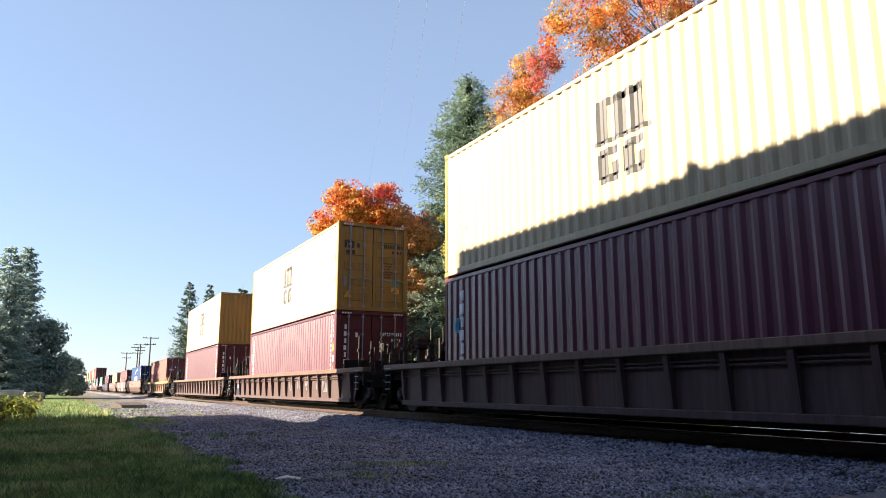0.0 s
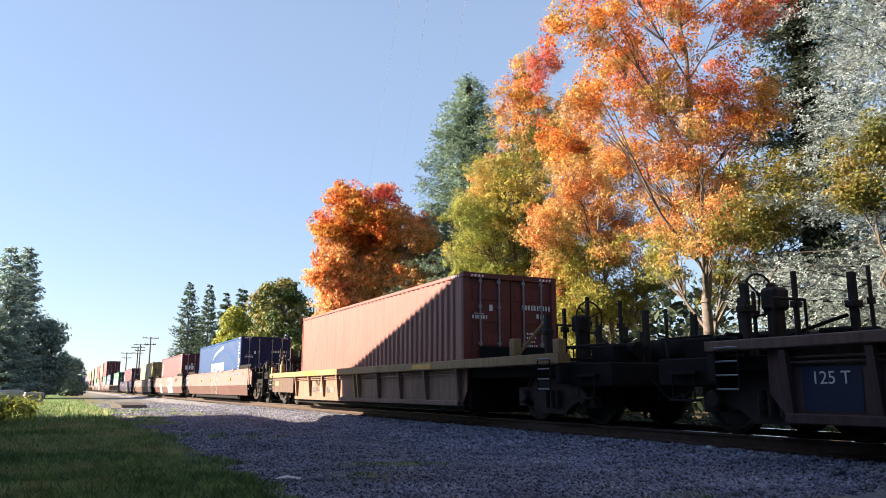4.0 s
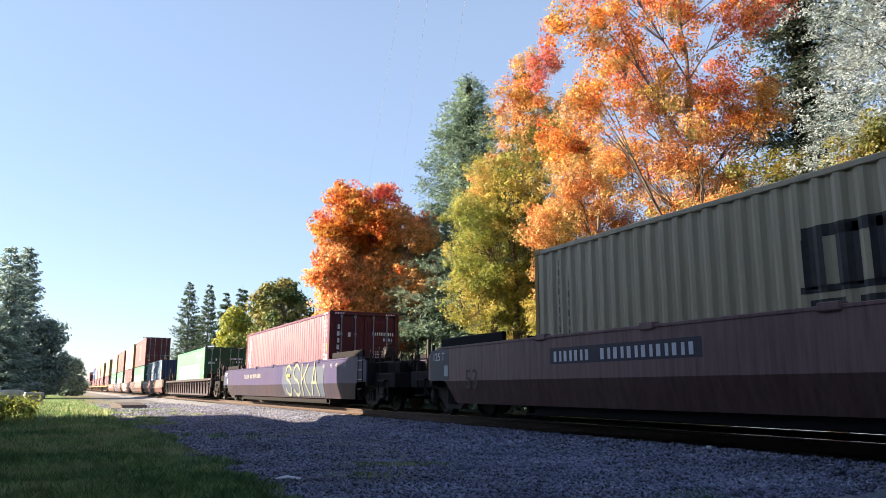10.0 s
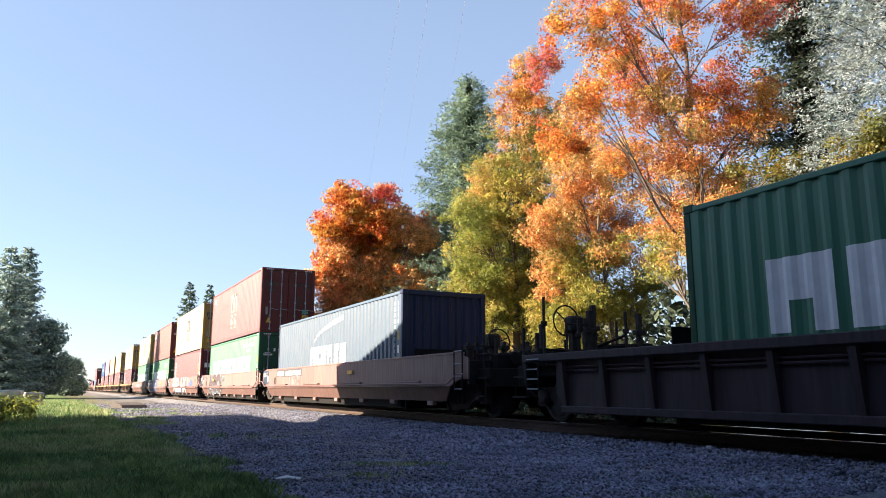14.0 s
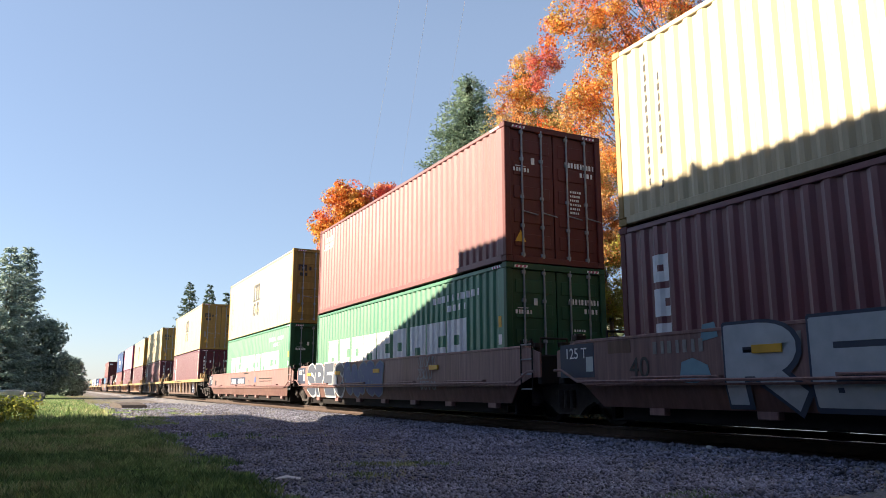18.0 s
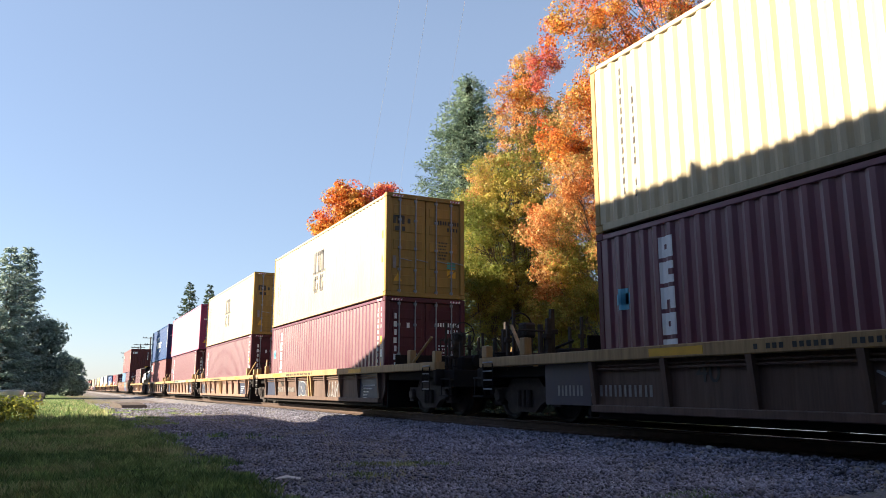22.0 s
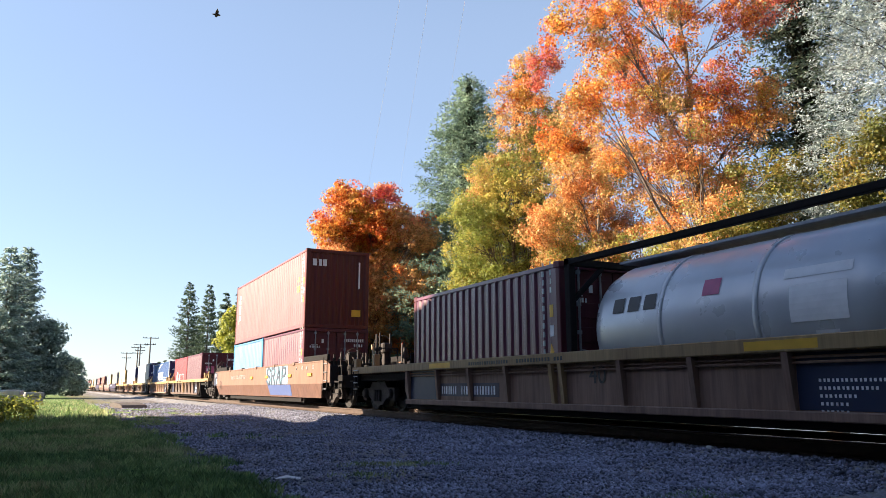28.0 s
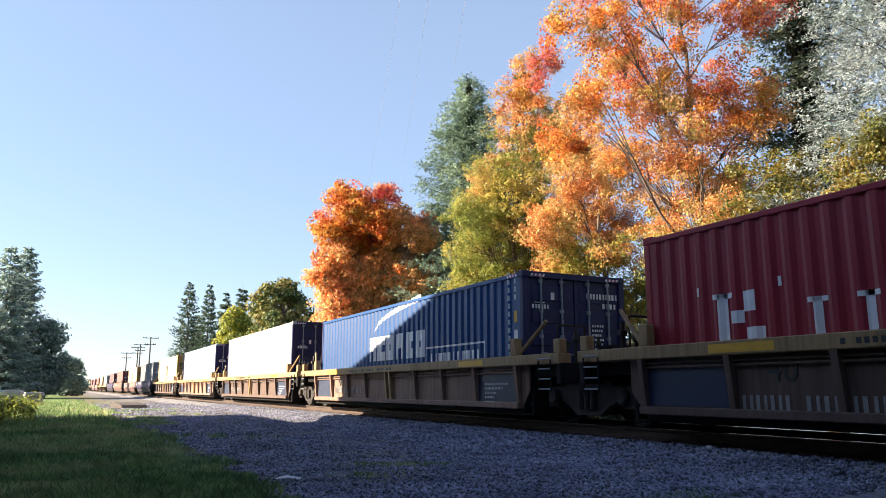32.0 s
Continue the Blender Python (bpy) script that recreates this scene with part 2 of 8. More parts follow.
def foliage(name, stops, scale=0.35, rough=0.6, through=0.3, jitter=0.4, clump_shade=3.2):
    """Leaves: the colour drifts from part to part of the crown and from leaf to leaf, and holds the light and shade of
    clumps; light shines through them.
    """
    m = bpy.data.materials.new(name)
    m.use_nodes = True
    nt = m.node_tree
    n, li = nt.nodes, nt.links
    b, out = n["Principled BSDF"], n["Material Output"]
    co = n.new("ShaderNodeTexCoord")
    t1 = n.new("ShaderNodeTexNoise")
    t1.inputs["Scale"].default_value, t1.inputs["Detail"].default_value = scale, 4
    li.new(co.outputs["Object"], t1.inputs["Vector"])
    g = n.new("ShaderNodeNewGeometry")
    mr = n.new("ShaderNodeMapRange")
    mr.inputs["To Min"].default_value, mr.inputs["To Max"].default_value = -jitter / 2, jitter / 2
    li.new(g.outputs["Random Per Island"], mr.inputs["Value"])
    wide = n.new("ShaderNodeMapRange")
    wide.inputs["From Min"].default_value, wide.inputs["From Max"].default_value = 0.33, 0.67
    li.new(t1.outputs["Fac"], wide.inputs["Value"])
    ad = n.new("ShaderNodeMath")
    li.new(wide.outputs[0], ad.inputs[0])
    li.new(mr.outputs[0], ad.inputs[1])
    ramp = n.new("ShaderNodeValToRGB")
    els = ramp.color_ramp.elements
    while len(els) < len(stops):
        els.new(0.5)
    for e, (p, c) in zip(els, stops):
        e.position, e.color = p, (*c, 1)
    li.new(ad.outputs[0], ramp.inputs[0])
    t2, vr, hs = n.new("ShaderNodeTexNoise"), n.new("ShaderNodeMapRange"), n.new("ShaderNodeHueSaturation")     # light and shade of leaf clumps, put into the colour
    t2.inputs["Scale"].default_value, t2.inputs["Detail"].default_value = clump_shade, 3
    li.new(co.outputs["Object"], t2.inputs["Vector"])
    vr.inputs["From Min"].default_value, vr.inputs["From Max"].default_value = 0.35, 0.65
    vr.inputs["To Min"].default_value, vr.inputs["To Max"].default_value = 0.65, 1.5
    li.new(t2.outputs["Fac"], vr.inputs["Value"])
    each, both = n.new("ShaderNodeMapRange"), n.new("ShaderNodeMath")
    each.inputs["To Min"].default_value, each.inputs["To Max"].default_value = 1 - jitter * 0.38, 1 + jitter * 0.38
    li.new(g.outputs["Random Per Island"], each.inputs["Value"])
    both.operation = "MULTIPLY"
    li.new(vr.outputs[0], both.inputs[0])
    li.new(each.outputs[0], both.inputs[1])
    li.new(both.outputs[0], hs.inputs["Value"])
    li.new(ramp.outputs[0], hs.inputs["Color"])
    li.new(hs.outputs[0], b.inputs["Base Color"])
    b.inputs["Roughness"].default_value = rough
    b.inputs["Specular IOR Level"].default_value = 0.3
    tr = n.new("ShaderNodeBsdfTranslucent")
    li.new(hs.outputs[0], tr.inputs["Color"])
    mx = n.new("ShaderNodeMixShader")
    mx.inputs[0].default_value = through
    li.new(b.outputs[0], mx.inputs[1])
    li.new(tr.outputs[0], mx.inputs[2])
    li.new(mx.outputs[0], out.inputs["Surface"])
    return m


MAPLE_RED = foliage("crimson_maple_leaves", ((0.0, (0.563, 0.083, 0.077)), (0.5, (0.64, 0.175, 0.107)), (1.0, (0.679, 0.294, 0.146))), 0.8, 0.4, 0.5, 0.7)
MAPLE_ORANGE = foliage("orange_maple_leaves", ((0.0, (0.543, 0.099, 0.028)), (0.3, (0.582, 0.171, 0.036)), (0.6, (0.601, 0.243, 0.044)), (0.85, (0.621, 0.333, 0.072)), (1.0, (0.427, 0.297, 0.049))), 0.8, 0.4, 0.5, 0.8)
MAPLE_GOLD = foliage("gold_maple_leaves", ((0.0, (0.589, 0.215, 0.072)), (0.4, (0.608, 0.31, 0.108)), (0.8, (0.57, 0.378, 0.153)), (1.0, (0.342, 0.292, 0.081))), 0.7, 0.4, 0.5, 0.8)
MAPLE_DULL = foliage("dull_yellow_green_leaves", ((0.0, (0.306, 0.2, 0.045)), (0.35, (0.212, 0.184, 0.036)), (0.7, (0.119, 0.128, 0.027)), (1.0, (0.06, 0.072, 0.018))), 0.9, 0.4, 0.4, 0.8)
MAPLE_LIME = foliage("yellow_green_maple_leaves", ((0.0, (0.491, 0.337, 0.087)), (0.35, (0.396, 0.355, 0.078)), (0.7, (0.283, 0.302, 0.069)), (1.0, (0.17, 0.204, 0.044))), 0.6, 0.4, 0.5, 0.7)
# paled and greyed: distance haze is put into the leaf colour
LEAF_HAZE = foliage("hazy_grey_green_leaves", ((0.3, (0.16, 0.21, 0.18)), (0.6, (0.26, 0.33, 0.28))), 0.5, through=0.6)
LEAF_OLIVE = foliage("olive_leaves", ((0.3, (0.08, 0.11, 0.03)), (0.5, (0.15, 0.18, 0.045)), (0.7, (0.25, 0.21, 0.06))), 0.4)
LEAF_LIME = foliage("yellow_green_leaves", ((0.3, (0.18, 0.22, 0.04)), (0.6, (0.34, 0.34, 0.05))), 0.5)
LEAF_DARK = foliage("dark_green_leaves", ((0.3, (0.039, 0.055, 0.036)), (0.6, (0.072, 0.094, 0.06))), 0.5)
MAPLE_PALE = foliage("pale_orange_maple_leaves", ((0.0, (0.7, 0.3, 0.104)), (0.4, (0.74, 0.42, 0.152)), (0.75, (0.78, 0.54, 0.216)), (1.0, (0.66, 0.26, 0.128))), 0.7, 0.4, 0.5, 0.7)
NEEDLE_BLUE = foliage("blue_spruce_needles", ((0.0, (0.149, 0.193, 0.185)), (0.5, (0.26, 0.306, 0.304)), (1.0, (0.408, 0.455, 0.469))), 0.9, 0.8, 0.3, 0.5)
# needle colour paled by the haze of about 80 m
NEEDLE_HAZE = foliage("hazy_grey_green_needles", ((0.0, (0.17, 0.23, 0.21)), (0.5, (0.27, 0.34, 0.31)), (1.0, (0.38, 0.45, 0.41))), 0.5, 0.85, 0.6, 0.4)
# near-black, for the shade inside spruce crowns
NEEDLE_SHADE = foliage("shade_dark_needles", ((0.2, (0.02, 0.028, 0.018)), (0.8, (0.045, 0.055, 0.035))), 0.6, 0.9, 0.05, 0.3)
NEEDLE_GREEN = foliage("green_spruce_needles", ((0.0, (0.05, 0.075, 0.045)), (0.5, (0.10, 0.14, 0.09)), (1.0, (0.18, 0.23, 0.15))), 0.5, 0.85, 0.2, 0.4)
NEEDLE_GREY = foliage("grey_green_needles", ((0.0, (0.081, 0.127, 0.086)), (0.5, (0.167, 0.236, 0.161)), (1.0, (0.31, 0.391, 0.276))), 0.5, 0.85, 0.2, 0.4)
BLADE = foliage("grass_blades", ((0.1, (0.097, 0.171, 0.065)), (0.5, (0.204, 0.304, 0.111)), (0.9, (0.349, 0.361, 0.182))), 0.5, 0.6, 0.4, 0.5)


# ---- mesh helpers ----
class Build:
    """Collects faces of boxes, tubes and plates for one mesh."""

    def __init__(self):
        self.v, self.f = [], []

    def poly(self, pts, faces):
        k = len(self.v)
        self.v += [tuple(p) for p in pts]
        self.f += [tuple(i + k for i in f) for f in faces]
        return self

    def box(self, x0, x1, y0, y1, z0, z1, c=0.0):
        if c <= 0:
            p = [(x, y, z) for x in (x0, x1) for y in (y0, y1) for z in (z0, z1)]
            return self.poly(p, ((0, 1, 3, 2), (4, 6, 7, 5), (0, 4, 5, 1), (2, 3, 7, 6), (0, 2, 6, 4), (1, 5, 7, 3)))
        c = min(c, (x1 - x0) * 0.4, (y1 - y0) * 0.4, (z1 - z0) * 0.4)
        pts, idx = [], {}
        for sx in (0, 1):
            for sy in (0, 1):
                for sz in (0, 1):
                    X, Y, Z = (x0, x1)[sx], (y0, y1)[sy], (z0, z1)[sz]
                    dx, dy, dz = (c, -c)[sx], (c, -c)[sy], (c, -c)[sz]
                    for a, q in (("x", (X, Y + dy, Z + dz)), ("y", (X + dx, Y, Z + dz)), ("z", (X + dx, Y + dy, Z))):
                        idx[a, sx, sy, sz] = len(pts)
                        pts.append(q)
        F = []
        ring = ((0, 0), (0, 1), (1, 1), (1, 0))
        for s in (0, 1):
            F.append([idx["x", s, a, b] for a, b in (ring if s == 0 else ring[::-1])][::1])
            F.append([idx["y", a, s, b] for a, b in (ring[::-1] if s == 0 else ring)])
            F.append([idx["z", a, b, s] for a, b in (ring if s == 0 else ring[::-1])])
        for a in (0, 1):
            for b in (0, 1):
                F.append([idx["x", a, b, 0], idx["y", a, b, 0], idx["y", a, b, 1], idx["x", a, b, 1]])
                F.append([idx["x", a, 0, b], idx["z", a, 0, b], idx["z", a, 1, b], idx["x", a, 1, b]])
                F.append([idx["y", 0, a, b], idx["z", 0, a, b], idx["z", 1, a, b], idx["y", 1, a, b]])
        for a in (0, 1):
            for b in (0, 1):
                for d in (0, 1):
                    F.append([idx["x", a, b, d], idx["y", a, b, d], idx["z", a, b, d]])
        return self.poly(pts, F)

    def tube(self, p, q, r, r2=None, n=8, caps=True):
        p, q = Vector(p), Vector(q)
        d = (q - p).normalized()
        u = d.orthogonal().normalized()
        w = d.cross(u)
        r2 = r if r2 is None else r2
        pts = []
        for o, rr in ((p, r), (q, r2)):
            for i in range(n):
                a = 2 * math.pi * i / n
                pts.append(o + (u * math.cos(a) + w * math.sin(a)) * rr)
        F = [(i, (i + 1) % n, n + (i + 1) % n, n + i) for i in range(n)]
        if caps:
            F += [tuple(range(n))[::-1], tuple(range(n, 2 * n))]
        return self.poly(pts, F)

    def slab(self, outline, x0, x1):
        """A plate whose outline lies in y and z, from x0 to x1."""
        n = len(outline)
        pts = [(x0, y, z) for y, z in outline] + [(x1, y, z) for y, z in outline]
        F = [tuple(range(n)), tuple(range(n, 2 * n))[::-1]]
        F += [(i, n + i, n + (i + 1) % n, (i + 1) % n) for i in range(n)]
        return self.poly(pts, F)

    def lathe(self, profile, centre, n=20):
        """Turned round a line along x: profile of (x, radius)."""
        pts = []
        for x, r in profile:
            for i in range(n):
                a = 2 * math.pi * i / n
                pts.append((centre[0] + x, centre[1] + r * math.cos(a), centre[2] + r * math.sin(a)))
        F = []
        for j in range(len(profile) - 1):
            F += [(j * n + i, j * n + (i + 1) % n, (j + 1) * n + (i + 1) % n, (j + 1) * n + i) for i in range(n)]
        F += [tuple(range(n))[::-1], tuple(range((len(profile) - 1) * n, len(profile) * n))]
        return self.poly(pts, F)

    def mesh(self, name, mat, smooth=False):
        me = bpy.data.meshes.new(name)
        me.from_pydata(self.v, [], self.f)
        bm = bmesh.new()
        bm.from_mesh(me)
        bmesh.ops.recalc_face_normals(bm, faces=bm.faces)
        bm.to_mesh(me)
        bm.free()
        me.materials.append(mat)
        if smooth:
            me.shade_smooth()
        return me


def quads(name, v, mat, sides=4):
    """Many loose faces of equal corner count in one mesh."""
    n = len(v)
    me = bpy.data.meshes.new(name)
    me.vertices.add(n * sides)
    me.vertices.foreach_set("co", np.asarray(v, dtype=np.float32).ravel())
    me.loops.add(n * sides)
    me.loops.foreach_set("vertex_index", np.arange(n * sides, dtype=np.int32))
    me.polygons.add(n)
    me.polygons.foreach_set("loop_start", np.arange(n, dtype=np.int32) * sides)
    me.polygons.foreach_set("loop_total", np.full(n, sides, dtype=np.int32))
    me.materials.append(mat)
    me.update(calc_edges=True)
    return me


def part(name, mesh, parent, label="", at=None):
    ob = new(name, mesh)
    ob.parent = parent
    if at is not None:
        ob.matrix_basis = at
    if name == "lettering":
        tagged(ob, kind="stuff")
    return tagged(ob, label) if label else ob


def base(name, m, label, category, group="", kind=""):
    e = new(name)
    e.empty_display_size = 0.3
    e.matrix_basis = m
    return tagged(e, label, category, group, kind)


SHARED = {}


def shared(key, make):
    if key not in SHARED:
        SHARED[key] = make()
    return SHARED[key]


def lettering(key, text, size, mat):
    """Letters as a thin mesh, in the plane of y (reading towards the train's tail, seen from the camera's side) and z."""
    def make():
        c = bpy.data.curves.new("lettering", "FONT")
        c.body, c.size, c.extrude, c.align_x = text, size, 0.002, "CENTER"
        o = bpy.data.objects.new("lettering", c)
        scene.collection.objects.link(o)
        bpy.context.view_layer.update()
        me = bpy.data.meshes.new_from_object(o)
        bpy.data.objects.remove(o)
        me.materials.clear()
        me.materials.append(mat)
        return me
    return shared(("text", key, text, size), make)


FACE_SIDE = Matrix(((0, 0, -1, 0), (-1, 0, 0, 0), (0, 1, 0, 0), (0, 0, 0, 1)))   # letters on the side that faces -x


# ---- containers ----
PITCH, DEEP = 0.278, 0.034
HALF = 1.219


def ribs(length):
    """Points (y, depth) of the corrugated side, between the corner posts."""
    n = int((length - 0.36) / PITCH)
    start = -n * PITCH / 2
    pts = [(-length / 2 + 0.1, 0.0)]
    for i in range(n):
        y = start + i * PITCH
        pts += [(y, 0.0), (y + 0.072, 0.0), (y + 0.139, DEEP), (y + 0.211, DEEP)]
    pts += [(start + n * PITCH, 0.0), (length / 2 - 0.1, 0.0)]
    return pts


def depth_at(pts, y):
    for (a, da), (b, db) in zip(pts, pts[1:]):
        if a <= y <= b:
            return da + (db - da) * (y - a) / max(b - a, 1e-6)
    return 0.0


def side_sheet(length, height, smooth):
    pts = [(-length / 2 + 0.1, 0.0), (length / 2 - 0.1, 0.0)] if smooth else ribs(length)
    b = Build()
    z0, z1 = 0.14, height - 0.10
    x = HALF - 0.012
    v = []
    for y, d in pts:
        v += [(-(x - d), y, z0), (-(x - d), y, z1), (-(x - d - 0.004), y, z0), (-(x - d - 0.004), y, z1)]
    F = []
    for i in range(len(pts) - 1):
        k = 4 * i
        F += [(k, k + 4, k + 5, k + 1), (k + 2, k + 3, k + 7, k + 6), (k + 1, k + 5, k + 7, k + 3), (k, k + 2, k + 6, k + 4)]
    b.poly(v, F)
    return b


def decal(length, rects, smooth=False, lift=0.004):
    """Painted shapes on the near side that follow its folds. Rects: (y0, y1, z0, z1), y from the middle."""
    pts = ribs(length)
    b = Build()
    x = HALF - 0.012
    for y0, y1, z0, z1 in rects:
        ys = [y0] + [y for y, _ in pts if y0 < y < y1] + [y1]
        v = []
        for y in ys:
            d = 0.0 if smooth else depth_at(pts, y)
            v += [(-(x - d + lift), y, z0), (-(x - d + lift), y, z1)]
        b.poly(v, [(2 * i, 2 * i + 1, 2 * i + 3, 2 * i + 2) for i in range(len(ys) - 1)])
    return b


def block(k, y0, y1, z0, z1, t=0.3):
    """A plain painted block in a box, whole when small, else with a notch or a hole."""
    h = z1 - z0
    if t < 0.29 or h < 0.3:
        return [(y0, y0 + (y1 - y0) * (0.9 if k % 2 else 0.7), z0, z1)]
    w, k = (y1 - y0) * 0.36, k % 3
    if k == 0:      # a notch in the side
        return [(y0 + w, y1, z0, z1), (y0, y0 + w, z0, z0 + h * 0.36), (y0, y0 + w, z1 - h * 0.36, z1)]
    if k == 1:      # a notch in the foot
        return [(y0, y1, z0 + h * 0.42, z1), (y0, y0 + w * 0.9, z0, z0 + h * 0.42), (y1 - w * 0.9, y1, z0, z0 + h * 0.42)]
    return [(y0, y0 + w, z0, z1), (y1 - w, y1, z0, z1), (y0 + w, y1 - w, z0, z0 + h * 0.38), (y0 + w, y1 - w, z1 - h * 0.38, z1)]   # a hole


def word_blocks(y0, z0, w, h, n, gap=0.24, t=0.3):
    """A row of plain shapes that stands for a painted name."""
    out = []
    step = w / n
    for i in range(n):
        a = y0 + w - (i + 1) * step
        out += block(i * 5 + 1, a, a + step * (1 - gap), z0, z0 + h, t)
    return out


def column(y, w, z1, h, pitch, n, t=0.3):
    """Such shapes one under another."""
    return [q for i in range(n) for q in block(i * 7 + 2, y, y + w, z1 - i * pitch - h, z1 - i * pitch, t)]


def twin_mark(yc, zc, s):
    """Four upright bars under a lintel over two blocks."""
    out = []
    for i in range(3):
        y = yc - s + i * s * 0.75
        out.append((y, y + 0.5 * s, zc, zc + (1.25 - 0.2 * (i > 1)) * s))
    out.append((yc - s, yc + s * 0.98, zc + 1.05 * s, zc + 1.3 * s))
    out.append((yc - s * 1.25, yc + s * 1.1, zc - 0.08 * s, zc + 0.06 * s))
    for y in (yc - s * 0.95, yc + s * 0.12):
        out += [(y, y + 0.8 * s, zc - 0.45 * s, zc - 0.22 * s), (y, y + 0.8 * s, zc - 1.25 * s, zc - 1.02 * s),
                (y + 0.4 * s, y + 0.86 * s, zc - 1.1 * s, zc - 0.36 * s), (y - 0.04 * s, y + 0.28 * s, zc - 1.1 * s, zc - 0.68 * s)]
    return out


# colour, length, height, leading end, marks on the side, words for the label
L40, L20, L45, HC, LOW = 12.192, 6.058, 13.716, 2.896, 2.591
KINDS = {
    "msc": ("yellow", L40, HC, "doors", "twin", "weathered pale yellow corrugated steel shipping container with black mark"),
    "mscp": ("yellow", L40, HC, "plain", "twin", "pale yellow corrugated shipping container with blank end wall"),
    "rmsc": ("red", L40, HC, "doors", "greytwin", "faded red corrugated shipping container with grey mark"),
    "trop": ("maroon", L40, HC, "doors", "stack", "maroon corrugated shipping container with white upright lettering bars"),
    "tri": ("maroon", L40, HC, "doors", "stack", "dark maroon corrugated shipping container with white upright bars"),
    "tex": ("plum", L40, HC, "doors", "tall", "plum-coloured corrugated shipping container with white mark on doors"),
    "texp": ("red", L40, HC, "plain", "tall", "faded red corrugated container with blank end and white mark"),
    "red": ("oxide", L40, HC, "doors", "flag", "faded red corrugated shipping container with small white patch"),
    "redb": ("salmon", L40, HC, "doors", "", "faded salmon-red corrugated shipping container in a well wagon"),
    "eg": ("green", L40, HC, "doors", "word", "green corrugated shipping container with big white block lettering"),
    "cma": ("navy", L40, HC, "doors", "lowword", "dark blue corrugated shipping container with white block lettering"),
    "eco": ("navy", L40, LOW, "doors", "ecoword", "lower blue corrugated shipping container with white block lettering"),
    "tropb": ("wine", L40, HC, "doors", "stackin", "wine-red corrugated shipping container with inset white lettering bars"),
    "tropc": ("wine", L40, HC, "doors", "stackend", "wine-red corrugated shipping container with white bars near its end"),
    "cma2": ("navy", L40, HC, "doors", "midword", "blue corrugated shipping container with white mark, stacked on top"),
    "fes": ("blue", L40, HC, "plain", "lowword", "blue corrugated shipping container with white blocks, blank end"),
    "one": ("magenta", L45, HC, "doors", "", "long magenta corrugated shipping container overhanging the one below"),
    "bea": ("red", L40, HC, "plain", "panel", "dull red corrugated shipping container with a pale sign panel"),
    "r20": ("maroon", L20, LOW, "doors", "short", "short maroon corrugated shipping container"),
    "b20": ("azure", L20, LOW, "plain", "", "short bright blue corrugated shipping container"),
    "t20": ("maroon", L20, LOW, "doors", "", "short brown maroon corrugated container with red door sign"),
    "k20": ("crimson", L20, LOW, "plain", "kword", "short crimson corrugated shipping container with white lettering blocks"),
    "wht": ("white", L40, HC, "doors", "", "plain white smooth-sided shipping container with dark end"),
    "lbl": ("paleblue", L40, HC, "doors", "", "pale blue corrugated shipping container"),
    "gry": ("grey", L40, HC, "doors", "", "grey corrugated shipping container"),
}
END_PAINT = {"wht": "navy", "lbl": "navy"}


